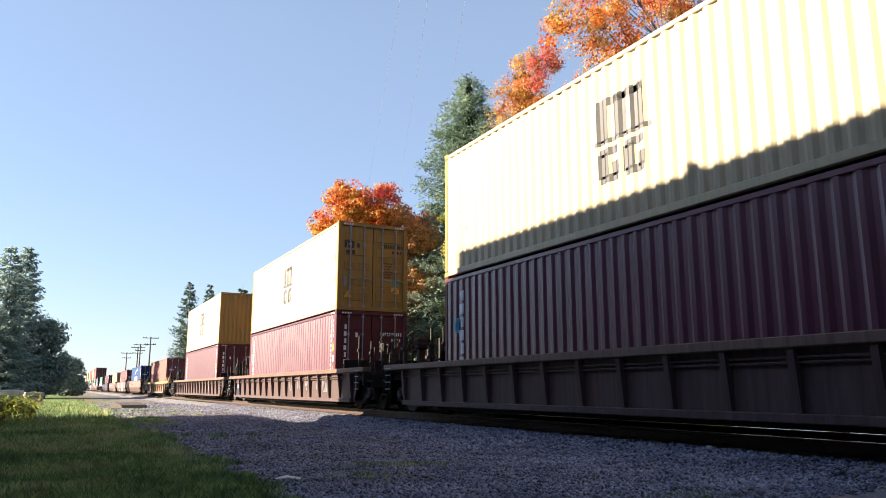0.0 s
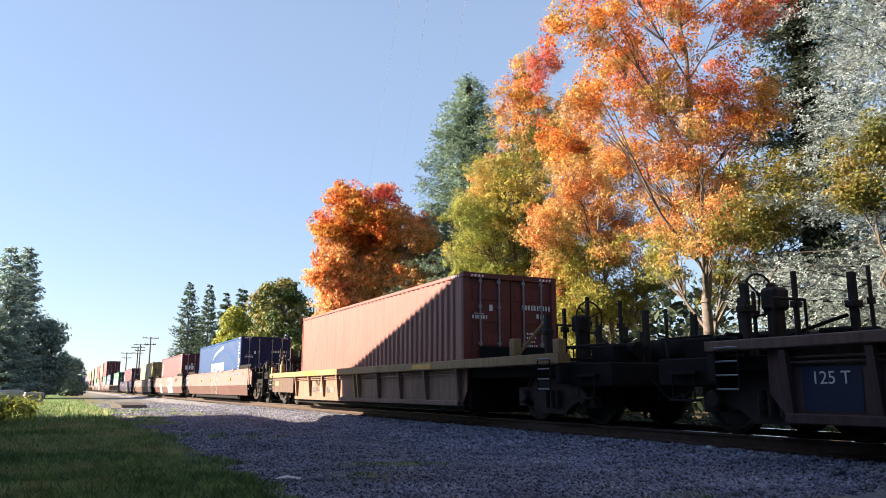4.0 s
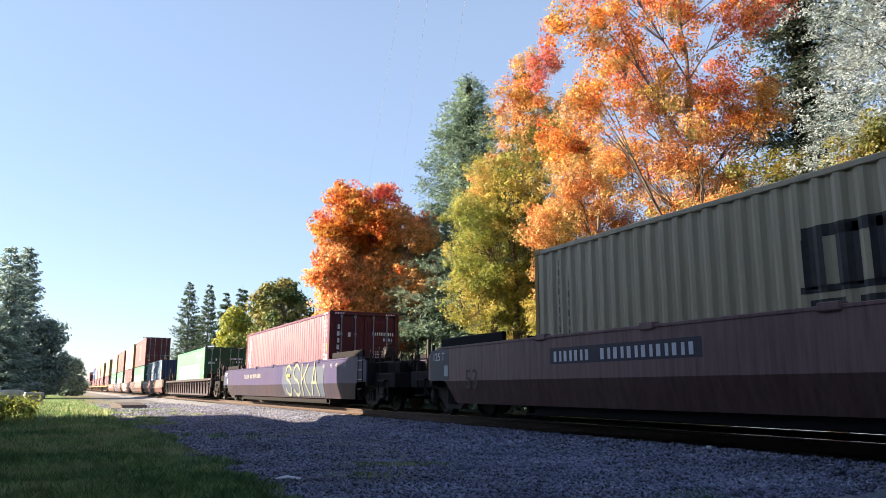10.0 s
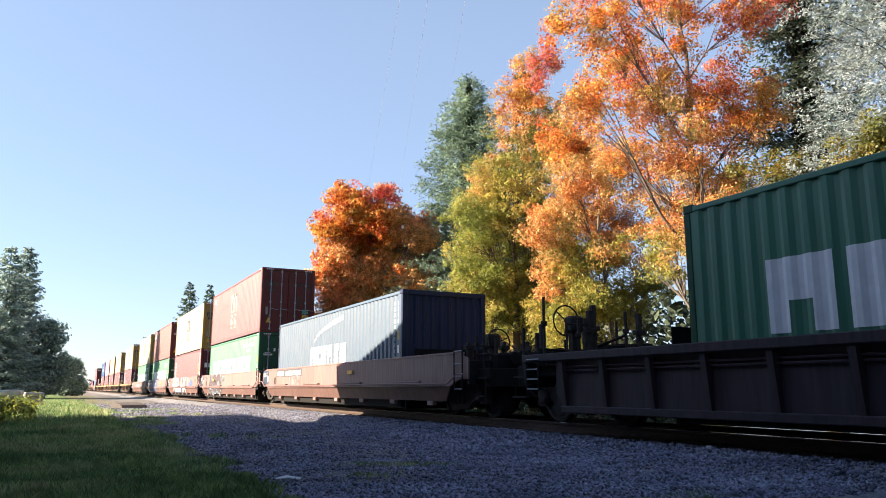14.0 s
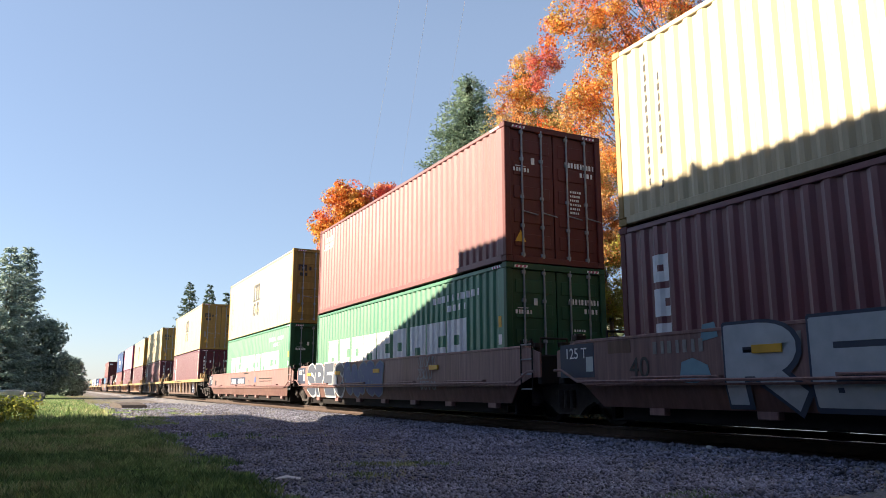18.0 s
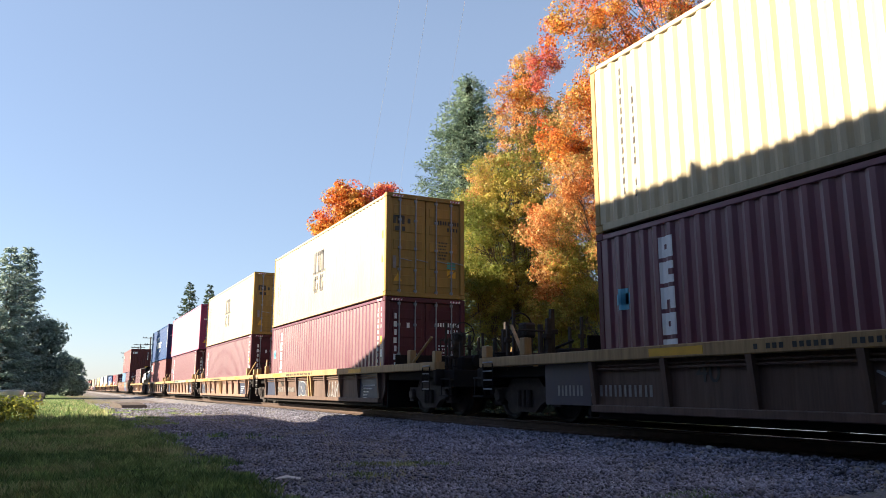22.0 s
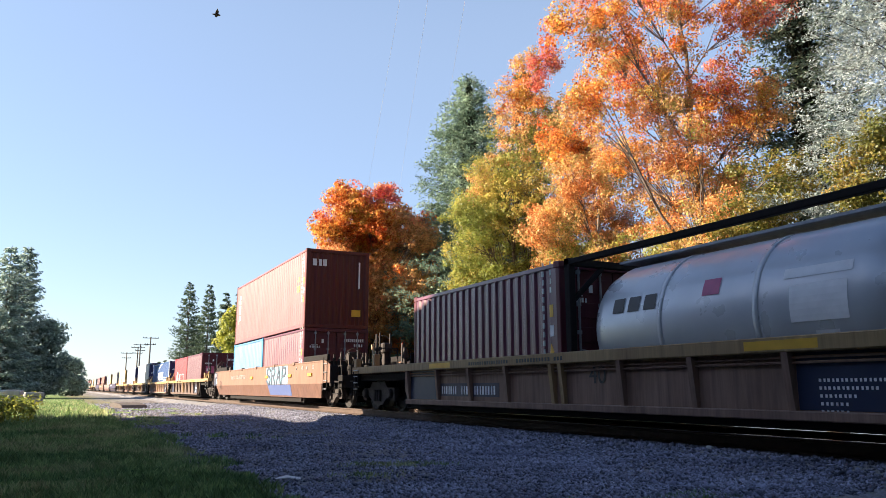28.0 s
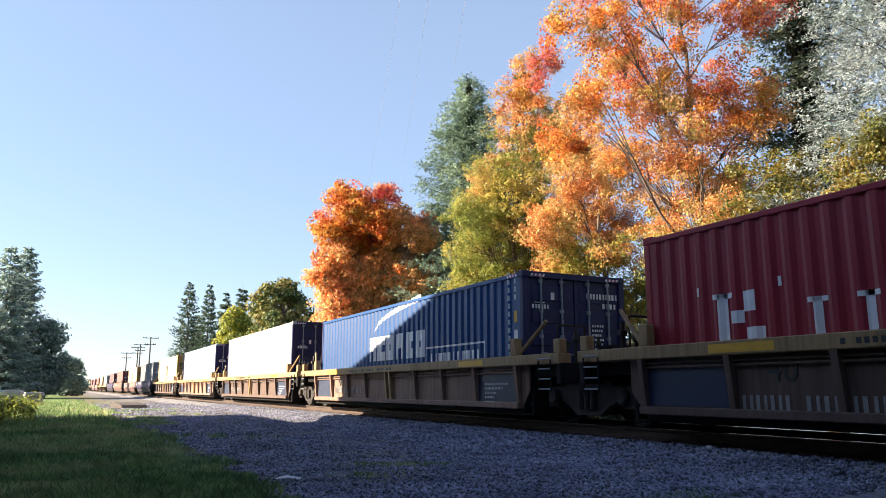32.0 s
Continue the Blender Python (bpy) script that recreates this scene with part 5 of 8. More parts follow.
            for i in range(3):
                a = 2.094 * i + 0.4
                b.tube((-0.6, yb2 - sg * 0.24, gz + 0.66 * tall), (-0.6 + 0.28 * math.cos(a), yb2 - sg * 0.24, gz + 0.66 * tall + 0.28 * math.sin(a)), 0.013, n=5)
            b.tube((-0.6, yb2, gz + 0.66 * tall), (-0.6, yb2 - sg * 0.26, gz + 0.66 * tall), 0.03, n=6)
            part("brake_wheel", b.mesh("brake_wheel", RUSTY), ob)
            part("reservoir", Build().tube((0.7, yb2 - 0.5, rise + 0.42), (0.7, yb2 + 0.5, rise + 0.42), 0.2, n=14).mesh("reservoir", DARK_STEEL, True), ob)
            b = Build()
            for z in (rise + 0.3, rise + 0.5):
                b.tube((-1.2, ye + sg * 0.16, z), (1.2, ye + sg * 0.16, z), 0.025, n=6)
            b.tube((-0.1, ye + sg * 0.16, rise + 0.5), (0.2, ye + sg * 0.9, rise + 0.75), 0.025, n=6)
            part("brake_pipe", b.mesh("brake_pipe", END_STEEL), ob)
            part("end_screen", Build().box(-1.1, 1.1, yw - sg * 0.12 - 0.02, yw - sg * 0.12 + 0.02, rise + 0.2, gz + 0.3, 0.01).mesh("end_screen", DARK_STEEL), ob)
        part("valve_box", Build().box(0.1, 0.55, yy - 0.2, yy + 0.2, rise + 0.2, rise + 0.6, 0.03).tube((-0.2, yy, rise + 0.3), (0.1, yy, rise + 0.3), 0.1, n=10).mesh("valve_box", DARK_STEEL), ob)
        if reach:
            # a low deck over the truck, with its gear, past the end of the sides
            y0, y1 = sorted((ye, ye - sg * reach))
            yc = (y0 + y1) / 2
            part("end_deck", Build().box(-1.22, 1.22, y0, y1, RT + 0.62, RT + 1.0, 0.02).box(-0.32, 0.32, y0, y1, RT + 0.4, RT + 0.64, 0.01).mesh("end_deck", DARK_STEEL), ob, "near-black low end deck")
            part("gear_box", Build().box(-0.95, -0.2, yc - 0.3 * reach, yc + 0.3 * reach, RT + 0.98, RT + 1.3, 0.04).tube((-0.6, yc - 0.42 * reach, RT + 1.2), (-0.6, yc + 0.42 * reach, RT + 1.2), 0.13, n=10).mesh("gear_box", DARK_STEEL), ob, "near-black brake gear")
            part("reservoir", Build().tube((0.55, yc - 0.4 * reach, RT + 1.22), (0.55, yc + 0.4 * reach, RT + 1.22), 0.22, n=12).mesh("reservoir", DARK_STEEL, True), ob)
            for x0, dy, h, w in ((-1.1, 0.42, 0.72, 0.022), (-0.9, 0.1, 0.62, 0.03), (-0.4, -0.3, 0.5, 0.022), (0.3, 0.3, 0.95, 0.045), (0.9, -0.15, 0.9, 0.022)):
                part("upright_post", Build().box(x0 - w, x0 + w, yc + dy * reach - w, yc + dy * reach + w, RT + 0.98, RT + 1.0 + h, 0.006).mesh("upright_post", RUSTY), ob)
            part("handrail", Build().tube((-1.2, y0 + 0.08, RT + 1.28), (-1.2, y1 - 0.08, RT + 1.28), 0.016, n=6).tube((-1.2, y0 + 0.1, RT + 0.98), (-1.2, y0 + 0.1, RT + 1.28), 0.014, n=6).tube((-1.2, y1 - 0.1, RT + 0.98), (-1.2, y1 - 0.1, RT + 1.28), 0.014, n=6).mesh("handrail", END_STEEL), ob)
            part("step", Build().box(-1.36, -1.2, yc - 0.22, yc + 0.22, RT + 0.42, RT + 0.45, 0.004).tube((-1.3, yc - 0.2, RT + 0.43), (-1.3, yc - 0.2, RT + 0.8), 0.014, n=6).tube((-1.3, yc + 0.2, RT + 0.43), (-1.3, yc + 0.2, RT + 0.8), 0.014, n=6).box(-1.32, -1.2, yc - 0.24, yc + 0.24, RT + 0.78, RT + 0.82).mesh("step", END_STEEL), ob, "hanging step")
        if not joint:
            truck(ob, ye + sg * (1.35 - 0.6 * reach))
            ye -= sg * reach
            y0, y1 = sorted((ye - sg * 0.7, ye))
            part("coupler", Build().box(-0.11, 0.11, y0, y1, RT + 0.68, RT + 0.92, 0.03).box(-0.22, 0.22, *sorted((ye - sg * 0.98, ye - sg * 0.6)), RT + 0.62, RT + 0.98, 0.05).mesh("coupler", DARK_STEEL), ob)
            b = Build()
            b.tube((-0.45, ye - sg * 0.02, RT + 0.7), (-0.4, ye - sg * 0.35, RT + 0.42), 0.025, n=6).tube((-0.4, ye - sg * 0.35, RT + 0.42), (-0.2, ye - sg * 0.6, RT + 0.5), 0.025, n=6)
            part("air_hose", b.mesh("air_hose", DARK_STEEL), ob)
    if joint_tail:
        truck(ob, tail + 0.25)
    if seed == 3:
        for s in (-1, 1):
            part("end_side", Build().slab([(yb + 0.3, RT + 0.45), (tail - 0.35, RT + 0.47), (tail - 0.2, hi - 0.16), (yb + 0.3, hi - 0.16)], *sorted((s * (WIDE - 0.09), s * (WIDE - 0.06)))).mesh("end_side", PAINT["umber"]), ob, "rusty brown plate under the sill")
        part("paint_patch", Build().box(-WIDE + 0.056, -WIDE + 0.059, tail - 1.3, tail - 0.75, hi - 0.45, hi - 0.3).mesh("paint_patch", PAINT["cream"]), ob, "ochre painted patch")
    # marks
    x = -WIDE - 0.004 if style in ("smooth", "ledge") else -WIDE + 0.133
    zt = hi - 0.3
    if style in ("smooth", "ledge"):
        part("end_panel", Build().box(x + 0.001, x + 0.004, tail - 0.98, tail - 0.1, rise - 0.02, hi - 0.01).mesh("end_panel", BLUE_MARK), ob, "dark blue painted end panel")
        part("lettering", lettering("w", "125 T", 0.24, WHITE_MARK), ob, "white number", at=Matrix.Translation((x - 0.003, tail - 0.52, hi - 0.24)) @ FACE_SIDE)
        for y in REFLECTORS.get(seed, (-3.2,)):
            part("reflector", Build().box(x - 0.04, x + 0.003, y, y + 0.42, RT + 1.0, RT + 1.1, 0.004).mesh("reflector", YELLOW_MARK), ob, "yellow reflector strip")
        part("notice_plate", Build().box(x - 0.001, x + 0.002, tail - 0.95, tail - 0.78, rise + 0.07, rise + 0.3).mesh("notice_plate", PALE_PANEL), ob)
    if style == "smooth":
        for y, num in ((lead + 1.6, "53|"), (lead + 2.35, "48|"), (lead + 2.85, "45|"), (lead + 3.6, "40|")):
            part("lettering", lettering("l" + num, num, 0.17, SPRAY_PALE), ob, "small pale length mark", at=Matrix.Translation((x - 0.003, y + 0.12, hi - 0.2)) @ FACE_SIDE)
    if style == "rib" and seed in (1, 2):
        part("end_panel", Build().box(x, x + 0.003, yb - 0.92, yb - 0.2, lo + 0.12, hi - 0.32).mesh("end_panel", BLUE_MARK), ob, "dark blue painted panel")
        part("lettering", lettering("r", "125 T", 0.2, WHITE_MARK), ob, "white number", at=Matrix.Translation((x - 0.003, yb - 0.56, lo + 0.42)) @ FACE_SIDE)
    if seed == 17:
        part("paint_patch", Build().box(-WIDE - 0.002, -WIDE + 0.003, -5.6, 1.6, hi - 0.14, hi - 0.01).mesh("paint_patch", TEAL_SILL), ob, "teal paint along the sill")
    if style == "sill" and seed >= 14:
        for y0, y1 in ((ya + 0.1, ya + 1.6), (yb - 1.6, yb - 0.1))[:1 if seed == 14 else 2]:
            part("end_panel", Build().box(x, x + 0.003, y0, y1, lo + 0.1, hi - 0.17).mesh("end_panel", BLUE_MARK), ob, "dark blue painted end panel")
        b = Build()
        for i in range(5):
            for y0, y1, z0, z1 in word_blocks(ya + 1.35 - (0.9, 0.7, 0.45, 0.35, 0.35)[i], hi - 0.5 - 0.085 * i, (0.9, 0.7, 0.45, 0.35, 0.35)[i], 0.036, (17, 13, 8, 6, 6)[i], 0.4, 0.1):
                b.box(x - 0.004, x, y0, y1, z0, z1)
        tagged(part("stencil", b.mesh("stencil", WHITE_MARK), ob, "rows of small white bars"), kind="stuff")
    if style != "rib":
        num = "53" if load > 12 and style == "smooth" else "40"
        part("lettering", lettering("b" + num, num, 0.55 if num == "53" else 0.42, (FAINT_DARK if num == "53" else BLACK_MARK) if livery != "slate" else GREY_MARK), ob, "stencilled number", at=Matrix.Translation((x - 0.003, (tail - 2.0 if style != "sill" else YFORTY.get(seed, 3.8)), lo + (0.3 if num == "53" else 0.42))) @ FACE_SIDE)
    ym = 4.75 if seed == 14 else load / 2 - 4.1
    if seed == 14:
        part("number_panel", Build().box(x, x + 0.02, 6.25, 7.5, RT + 0.32, hi - 0.16, 0.004).mesh("number_panel", NUMBER_FIELD), ob, "worn grey number panel")
    if style == "sill" and seed >= 14:
        b = Build()
        for y in np.arange(-0.35, 2.95, 0.09):
            if rnd.random() < 0.8:
                b.box(-WIDE - 0.004, -WIDE + 0.002, y, y + 0.055, hi - 0.11, hi - 0.045)
        tagged(part("stencil", b.mesh("stencil", BLACK_MARK), ob, "row of worn dark bars along the sill"), kind="stuff")
    if style == "rib":
        part("air_pipe", Build().tube((x - 0.03, ya + 0.9, RT + 1.135), (x - 0.03, yb - 0.9, RT + 1.135), 0.012, 0.012, 6).mesh("air_pipe", RUSTY), ob, "thin pipe under the top chord")
    if seed == 13:
        b = Build()
        for y in (3.17, 2.91, 2.66, 2.41, 1.72, 1.50, 1.28, 1.06, 0.84, 0.62):
            b.box(x - 0.004, x, y, y + 0.15, RT + 0.83, RT + 1.04)
        tagged(part("stencil", b.mesh("stencil", WHITE_MARK), ob, "row of pale bars"), kind="stuff")
        part("number_panel", Build().box(x + 0.0015, x + 0.003, 0.37, 3.64, RT + 0.79, RT + 1.1).mesh("number_panel", BLUE_MARK), ob, "dark blue number field")
        b = Build()
        for y in np.arange(-0.2, 0.65, 0.075):
            b.box(x - 0.004, x, y, y + 0.045, RT + 1.24, RT + 1.29)
        for y in np.arange(-4.4, -2.3, 0.085):
            b.box(x - 0.004, x, y, y + 0.05, RT + 0.98, RT + 1.02).box(x - 0.004, x, y + 0.01, y + 0.05, RT + 0.88, RT + 0.91)
        tagged(part("stencil", b.mesh("stencil", BLACK_MARK), ob, "rows of small dark bars"), kind="stuff")
    elif style != "rib" and seed != 4:
        b = Build()
        st, zn = (0.33, lo + 0.74) if style in ("smooth", "ledge") else (0.24, RT + (0.34 if seed == 21 else 0.47))
        for y0, y1, z0, z1 in word_blocks(ym + 0.1, zn, st * 6, 0.17, 13, 0.42, 0.1) + word_blocks(ym + 0.1 + st * 6.7, zn, st * 3, 0.17, 7, 0.42, 0.1):
            b.box(x - 0.004, x, y0, y1, z0, z1)
        tagged(part("stencil", b.mesh("stencil", WHITE_MARK if seed in (6, 9, 19, 26, 28) else FAINT_MARK), ob, "row of pale bars"), kind="stuff")
        if seed in (6, 9, 19, 26, 28):
            part("number_panel", Build().box(x + 0.0015, x + 0.003, ym - 0.05, ym + 0.15 + st * 9.7, zn - 0.04, zn + 0.23).mesh("number_panel", NUMBER_FIELD), ob)
    if seed in SPRAYED:
        for k, (y, w, h, z) in enumerate(SPRAYED[seed]):
            fill, spray = SPRAYS.get(seed, (None, SPRAY_PALE))
            if fill and w > 2.4:
                part("paint_patch", Build().slab([(y - 0.1, z + 0.05), (y + w * 0.3, z), (y + w * 0.7, z + 0.06), (y + w + 0.1, z + 0.02), (y + w + 0.05, z + h * 0.8), (y + w * 0.6, z + h), (y + w * 0.25, z + h * 0.9), (y - 0.05, z + h)], x - 0.0025, x + 0.004).mesh("paint_patch", fill), ob, "sprayed colour patch")
            tagged(part("graffiti", fold(scrawl(seed * 7 + k, w, h, spray), z, crease), ob, "sprayed graffiti tangle", at=pose(x - 0.006 - 0.002 * k, y, z)), kind="stuff")
    for k, (y, w, h, z, n, fill, line) in enumerate(PIECES.get(seed, ())):
        tagged(part("graffiti", fold(piece(seed + k, w, h, n, line, 0.035), z, crease), ob, "sprayed outline of fat forms", at=pose(x - 0.012 - 0.006 * k, y, z)), kind="stuff")
        tagged(part("graffiti", fold(piece(seed + k, w, h, n, fill, 0.0), z, crease), ob, "fat sprayed forms", at=pose(x - 0.018 - 0.006 * k, y, z)), kind="stuff")
        tagged(part("graffiti", fold(piece_lines(seed + k, w, h, n, line), z, crease), ob, "short sprayed strokes", at=pose(x - 0.026 - 0.006 * k, y, z)), kind="stuff")
    for k, (word, y, w, h, z, t, fill, line) in enumerate(WORDS.get(seed, ())):
        at = x - 0.014 - 0.012 * k
        if line:
            tagged(part("graffiti", fold(sprayed_word(word, w, h, t, line, 0.05), z, crease), ob, "sprayed dark outline of letters", at=pose(at, y - 0.02, z - 0.01)), kind="stuff")
        tagged(part("graffiti", fold(sprayed_word(word, w, h, t, fill), z, crease), ob, "sprayed graffiti letters", at=pose(at - 0.005, y, z)), kind="stuff")
    for o, mk, lab in PATCHES.get(seed, ()):
        for keep in (1, -1):
            q = cut_at(o, crease, keep)
            if len(q) > 2:
                part("paint_patch", fold(Build().slab(q, x - 0.003, x + 0.002).mesh("paint_patch", mk), 0, crease), ob, lab)
    return ob


SPRAYED = {17: ((-4.4, 0.55, 0.55, RT + 0.35), (-3.85, 0.5, 0.5, RT + 0.38), (0.3, 0.6, 0.55, RT + 0.35)),
           1: ((-1.9, 0.55, 0.5, RT + 0.5), (-2.9, 0.5, 0.5, RT + 0.55), (-3.9, 0.6, 0.5, RT + 0.5), (-5.0, 0.4, 0.45, RT + 0.55), (-5.9, 0.6, 0.5, RT + 0.45)),
           4: ((-2.2, 0.7, 0.3, RT + 0.9),), 5: ((-1.9, 1.3, 0.32, RT + 0.86), (5.2, 0.7, 0.45, RT + 0.4), (3.6, 0.4, 0.3, RT + 0.5), (-5.9, 1.3, 0.3, RT + 1.06)), 
           9: ((2.2, 1.2, 0.4, RT + 0.7),), 10: ((5.1, 0.75, 0.2, RT + 1.1), (0.1, 0.7, 0.3, RT + 0.95)), 12: ((-3.5, 0.95, 0.3, RT + 1.05), (-3.3, 0.75, 0.28, RT + 0.78), (-3.5, 0.8, 0.22, RT + 0.55)), 14: ((-0.5, 2.0, 0.4, RT + 0.4),),
           15: ((0.5, 1.0, 0.5, RT + 0.32), (-3.0, 1.3, 0.55, RT + 0.3)), 16: ((5.1, 0.7, 0.35, RT + 0.65), (4.7, 1.1, 0.25, RT + 0.32)),
           18: ((4.0, 1.0, 0.5, RT + 0.35),)}
NAVY_SPRAY = material("navy_spray", (0.035, 0.05, 0.09), (0.05, 0.06, 0.09), 5, 0.6)
VIOLET_SPRAY = material("deep_blue_spray", (0.05, 0.08, 0.24), (0.07, 0.10, 0.22), 5, 0.6)
PALE_SPRAY = material("weathered_pale_blue_paint", (0.30, 0.34, 0.42), (0.23, 0.26, 0.33), 3, 0.6)
# fat sprayed forms: y, width, height, z, count, fill, outline
PIECES = {15: ((0.75, 0.95, 0.55, RT + 0.34, 2, NAVY_SPRAY, SPRAY_PALE),), 12: ((-0.4, 2.9, 0.94, RT + 0.38, 5, VIOLET_SPRAY, SPRAY_BLUE),)}
HAZE_SPRAY = material("thin_grey_spray", (0.15, 0.13, 0.145), (0.12, 0.09, 0.095), 3, 0.6)
WHITE_SPRAY = material("weathered_white_spray", (0.50, 0.53, 0.56), (0.36, 0.39, 0.43), 4, 0.6)
SKY_SPRAY = material("pale_sky_blue_spray", (0.20, 0.36, 0.44), (0.15, 0.27, 0.35), 4, 0.6)
DIM_SPRAY = material("worn_ochre_spray", (0.22, 0.205, 0.12), (0.11, 0.13, 0.12), 7, 0.6)
GHOST = material("ghost_of_old_paint", (0.055, 0.028, 0.038), (0.08, 0.045, 0.05), 4, 0.65)
# sprayed words: word, y of the end, width, height, z, half-width of the stroke, fill, outline
WORDS = {2: (("~", -4.21, 1.0, 0.58, RT + 0.47, 0.008, FAINT_MARK, None), ("^", -5.2, 1.03, 0.64, RT + 0.41, 0.014, SPRAY_PALE, None)), 20: (("SRAP", -4.9, 3.1, 0.68, RT + 0.74, 0.05, NAVY_SPRAY, None),), 4: (("PS", -1.6, 1.6, 1.05, RT + 0.34, 0.03, SPRAY_PALE, None),), 6: (("CLICK", -6.25, 3.85, 1.0, RT + 0.34, 0.13, HAZE_SPRAY, SPRAY_PALE),), 7: (("SSKA", -6.0, 4.2, 1.1, RT + 0.34, 0.052, DIM_SPRAY, None),),
         10: (("ASC", 1.1, 3.5, 0.98, RT + 0.38, 0.19, GHOST, SKY_SPRAY),), 11: (("RELAX", -2.05, 6.0, 0.98, RT + 0.38, 0.14, WHITE_SPRAY, NAVY_SPRAY),),
         12: (("SPEC", 2.55, 3.65, 0.98, RT + 0.38, 0.13, NAVY_SPRAY, WHITE_SPRAY),)}
# yellow reflector strips along each side
REFLECTORS = {4: (3.36, 0.2, -5.2), 5: (), 6: (-3.0,), 7: (-2.55,), 10: (2.9,), 11: (3.1, -0.2, -4.0), 12: (5.8, 2.9, -0.2, -3.6), 13: (), 20: (-2.1, -5.5, 0.6, -8.0)}
# painted-over patches: outline in y and z
PATCHES = {5: (([(-3.28, 0.62), (-3.34, 1.1), (-3.32, 1.38), (-2.86, 1.4), (-2.86, 1.74), (-0.9, 1.74), (-0.7, 1.66), (-0.58, 1.1), (-0.52, 0.6), (-0.7, 0.56)], PALE_SPRAY, "pale blue-grey painted-over patch"),
               ([(3.28, 0.56), (3.3, 1.05), (3.47, 1.22), (3.9, 1.28), (4.24, 1.32), (4.4, 1.73), (4.85, 1.73), (4.7, 1.1), (4.63, 0.6)], PALE_SPRAY, "pale blue-grey painted-over patch"),
               ([(-3.32, 1.43), (-3.32, 1.52), (-2.88, 1.52), (-2.88, 1.43)], YELLOW_MARK, "yellow reflector strip")),
           7: (([(-6.3, 0.66), (-6.4, 1.6), (-1.5, 1.7), (-1.35, 1.1), (-1.6, 0.66)], NAVY_SPRAY, "dark blue painted-over field"),),
           11: (([(4.35, 1.5), (4.3, 1.72), (4.1, 1.74), (4.05, 1.55)], SKY_SPRAY, "pale blue sprayed spot"), ([(4.75, 1.0), (4.7, 1.25), (4.5, 1.3), (4.25, 1.2), (4.2, 1.05), (4.5, 0.96)], SKY_SPRAY, "pale blue sprayed spot"),
                ([(-2.75, 1.3), (-2.62, 1.52), (-2.8, 1.66), (-3.0, 1.56), (-3.02, 1.3), (-2.88, 1.18)], SKY_SPRAY, "pale blue sprayed spot"), ([(6.2, 1.42), (6.2, 1.6), (5.7, 1.6), (5.7, 1.42)], PAINT["orange"], "orange painted patch"), ([(-4.9, 1.2), (-4.7, 1.45), (-4.0, 1.48), (-3.4, 1.45), (-3.2, 1.15), (-3.6, 1.0), (-4.2, 1.05)], VIOLET_SPRAY, "blue sprayed patch"),
                ([(-6.1, 1.3), (-6.1, 1.5), (-5.6, 1.5), (-5.6, 1.3)], PAINT["orange"], "orange painted patch")),
           13: (([(-0.3, 1.28), (-0.38, 1.17), (-0.5, 1.16), (-0.42, 1.24), (-0.36, 1.28)], NAVY_SPRAY, "small dark sprayed mark"), ([(-1.5, 1.42), (-1.72, 1.4), (-1.76, 1.2), (-1.55, 1.14), (-1.42, 1.24)], VIOLET_SPRAY, "faint blue sprayed mark")),
           20: (([(-1.72, 1.55), (-1.75, 1.73), (-4.95, 1.74), (-5.05, 1.3), (-4.98, 1.07), (-2.0, 1.07), (-1.95, 1.25)], SKY_SPRAY, "pale blue sprayed field"),
                ([(-2.0, 1.06), (-5.36, 1.05), (-5.3, 0.66), (-2.14, 0.66)], VIOLET_SPRAY, "deep blue sprayed field"))}

# lead of the load along the train at the start, style, livery, lower load / upper load
TRAIN = (
    (2.66, "rib", "brown", "tri/msc"), (22.41, "rib", "brown", "trop/msc"), (42.62, "rib", "brown", "trop/mscp"), (65.43, "sill", "cream", "redb"),
    (88.06, "smooth", "tan", "cma"), (107.99, "smooth", "tan", "tex"), (127.75, "smooth", "tan", "msc"), (151.81, "smooth", "slate", "trop"),
    (175.58, "rib", "dark", "eg"), (197.50, "ledge", "tan", "fes"), (213.09, "ledge", "tan", "eg/rmsc"), (228.58, "ledge", "tan", "tex/msc"),
    (244.13, "ledge", "tan", "eg/red"), (259.66, "ledge", "tan", "eg/msc"), (280.89, "sill", "cream", "tropb/msc"), (302.05, "sill", "cream", "tropb/msc"),
    (318.02, "sill", "cream", "tropc/msc"), (333.80, "sill", "cream", "tropb/one"), (349.69, "sill", "cream", "bea/cma2"), (365.61, "sill", "cream", "tank+r20"),
    (387.26, "smooth", "orange", "r20+b20/texp"), (409.23, "sill", "cream", "t20+k20"), (424.79, "sill", "cream", "eco"), (440.62, "sill", "cream", "wht"),
    (456.43, "sill", "cream", "lbl"), (472.22, "sill", "cream", "msc"), (489.0, "ledge", "slate", "gry"), (506.0, "ledge", "tan", "msc"),
    (528.5, "smooth", "orange", "redb"), (549.0, "smooth", "slate", "tex"), (570.0, "sill", "cream", "gry"), (588.0, "sill", "cream", "msc"),
    (606.0, "smooth", "tan", "redb"), (627.0, "smooth", "tan", "tex"), (648.0, "sill", "cream", "red"), (667.0, "smooth", "orange", "msc"),
    (687.0, "sill", "cream", "eg"), (706.0, "smooth", "tan", "redb"), (727.0, "smooth", "tan", "cma"), (748.0, "sill", "cream", "msc"),
)
SIZE = {k: v[1] for k, v in KINDS.items()}
SIZE["tank"] = L20
MOVING = []


def load_length(load):
    parts_ = load.split("/")[0].split("+")
    return sum(SIZE[p] for p in parts_) + 0.14 * (len(parts_) - 1)


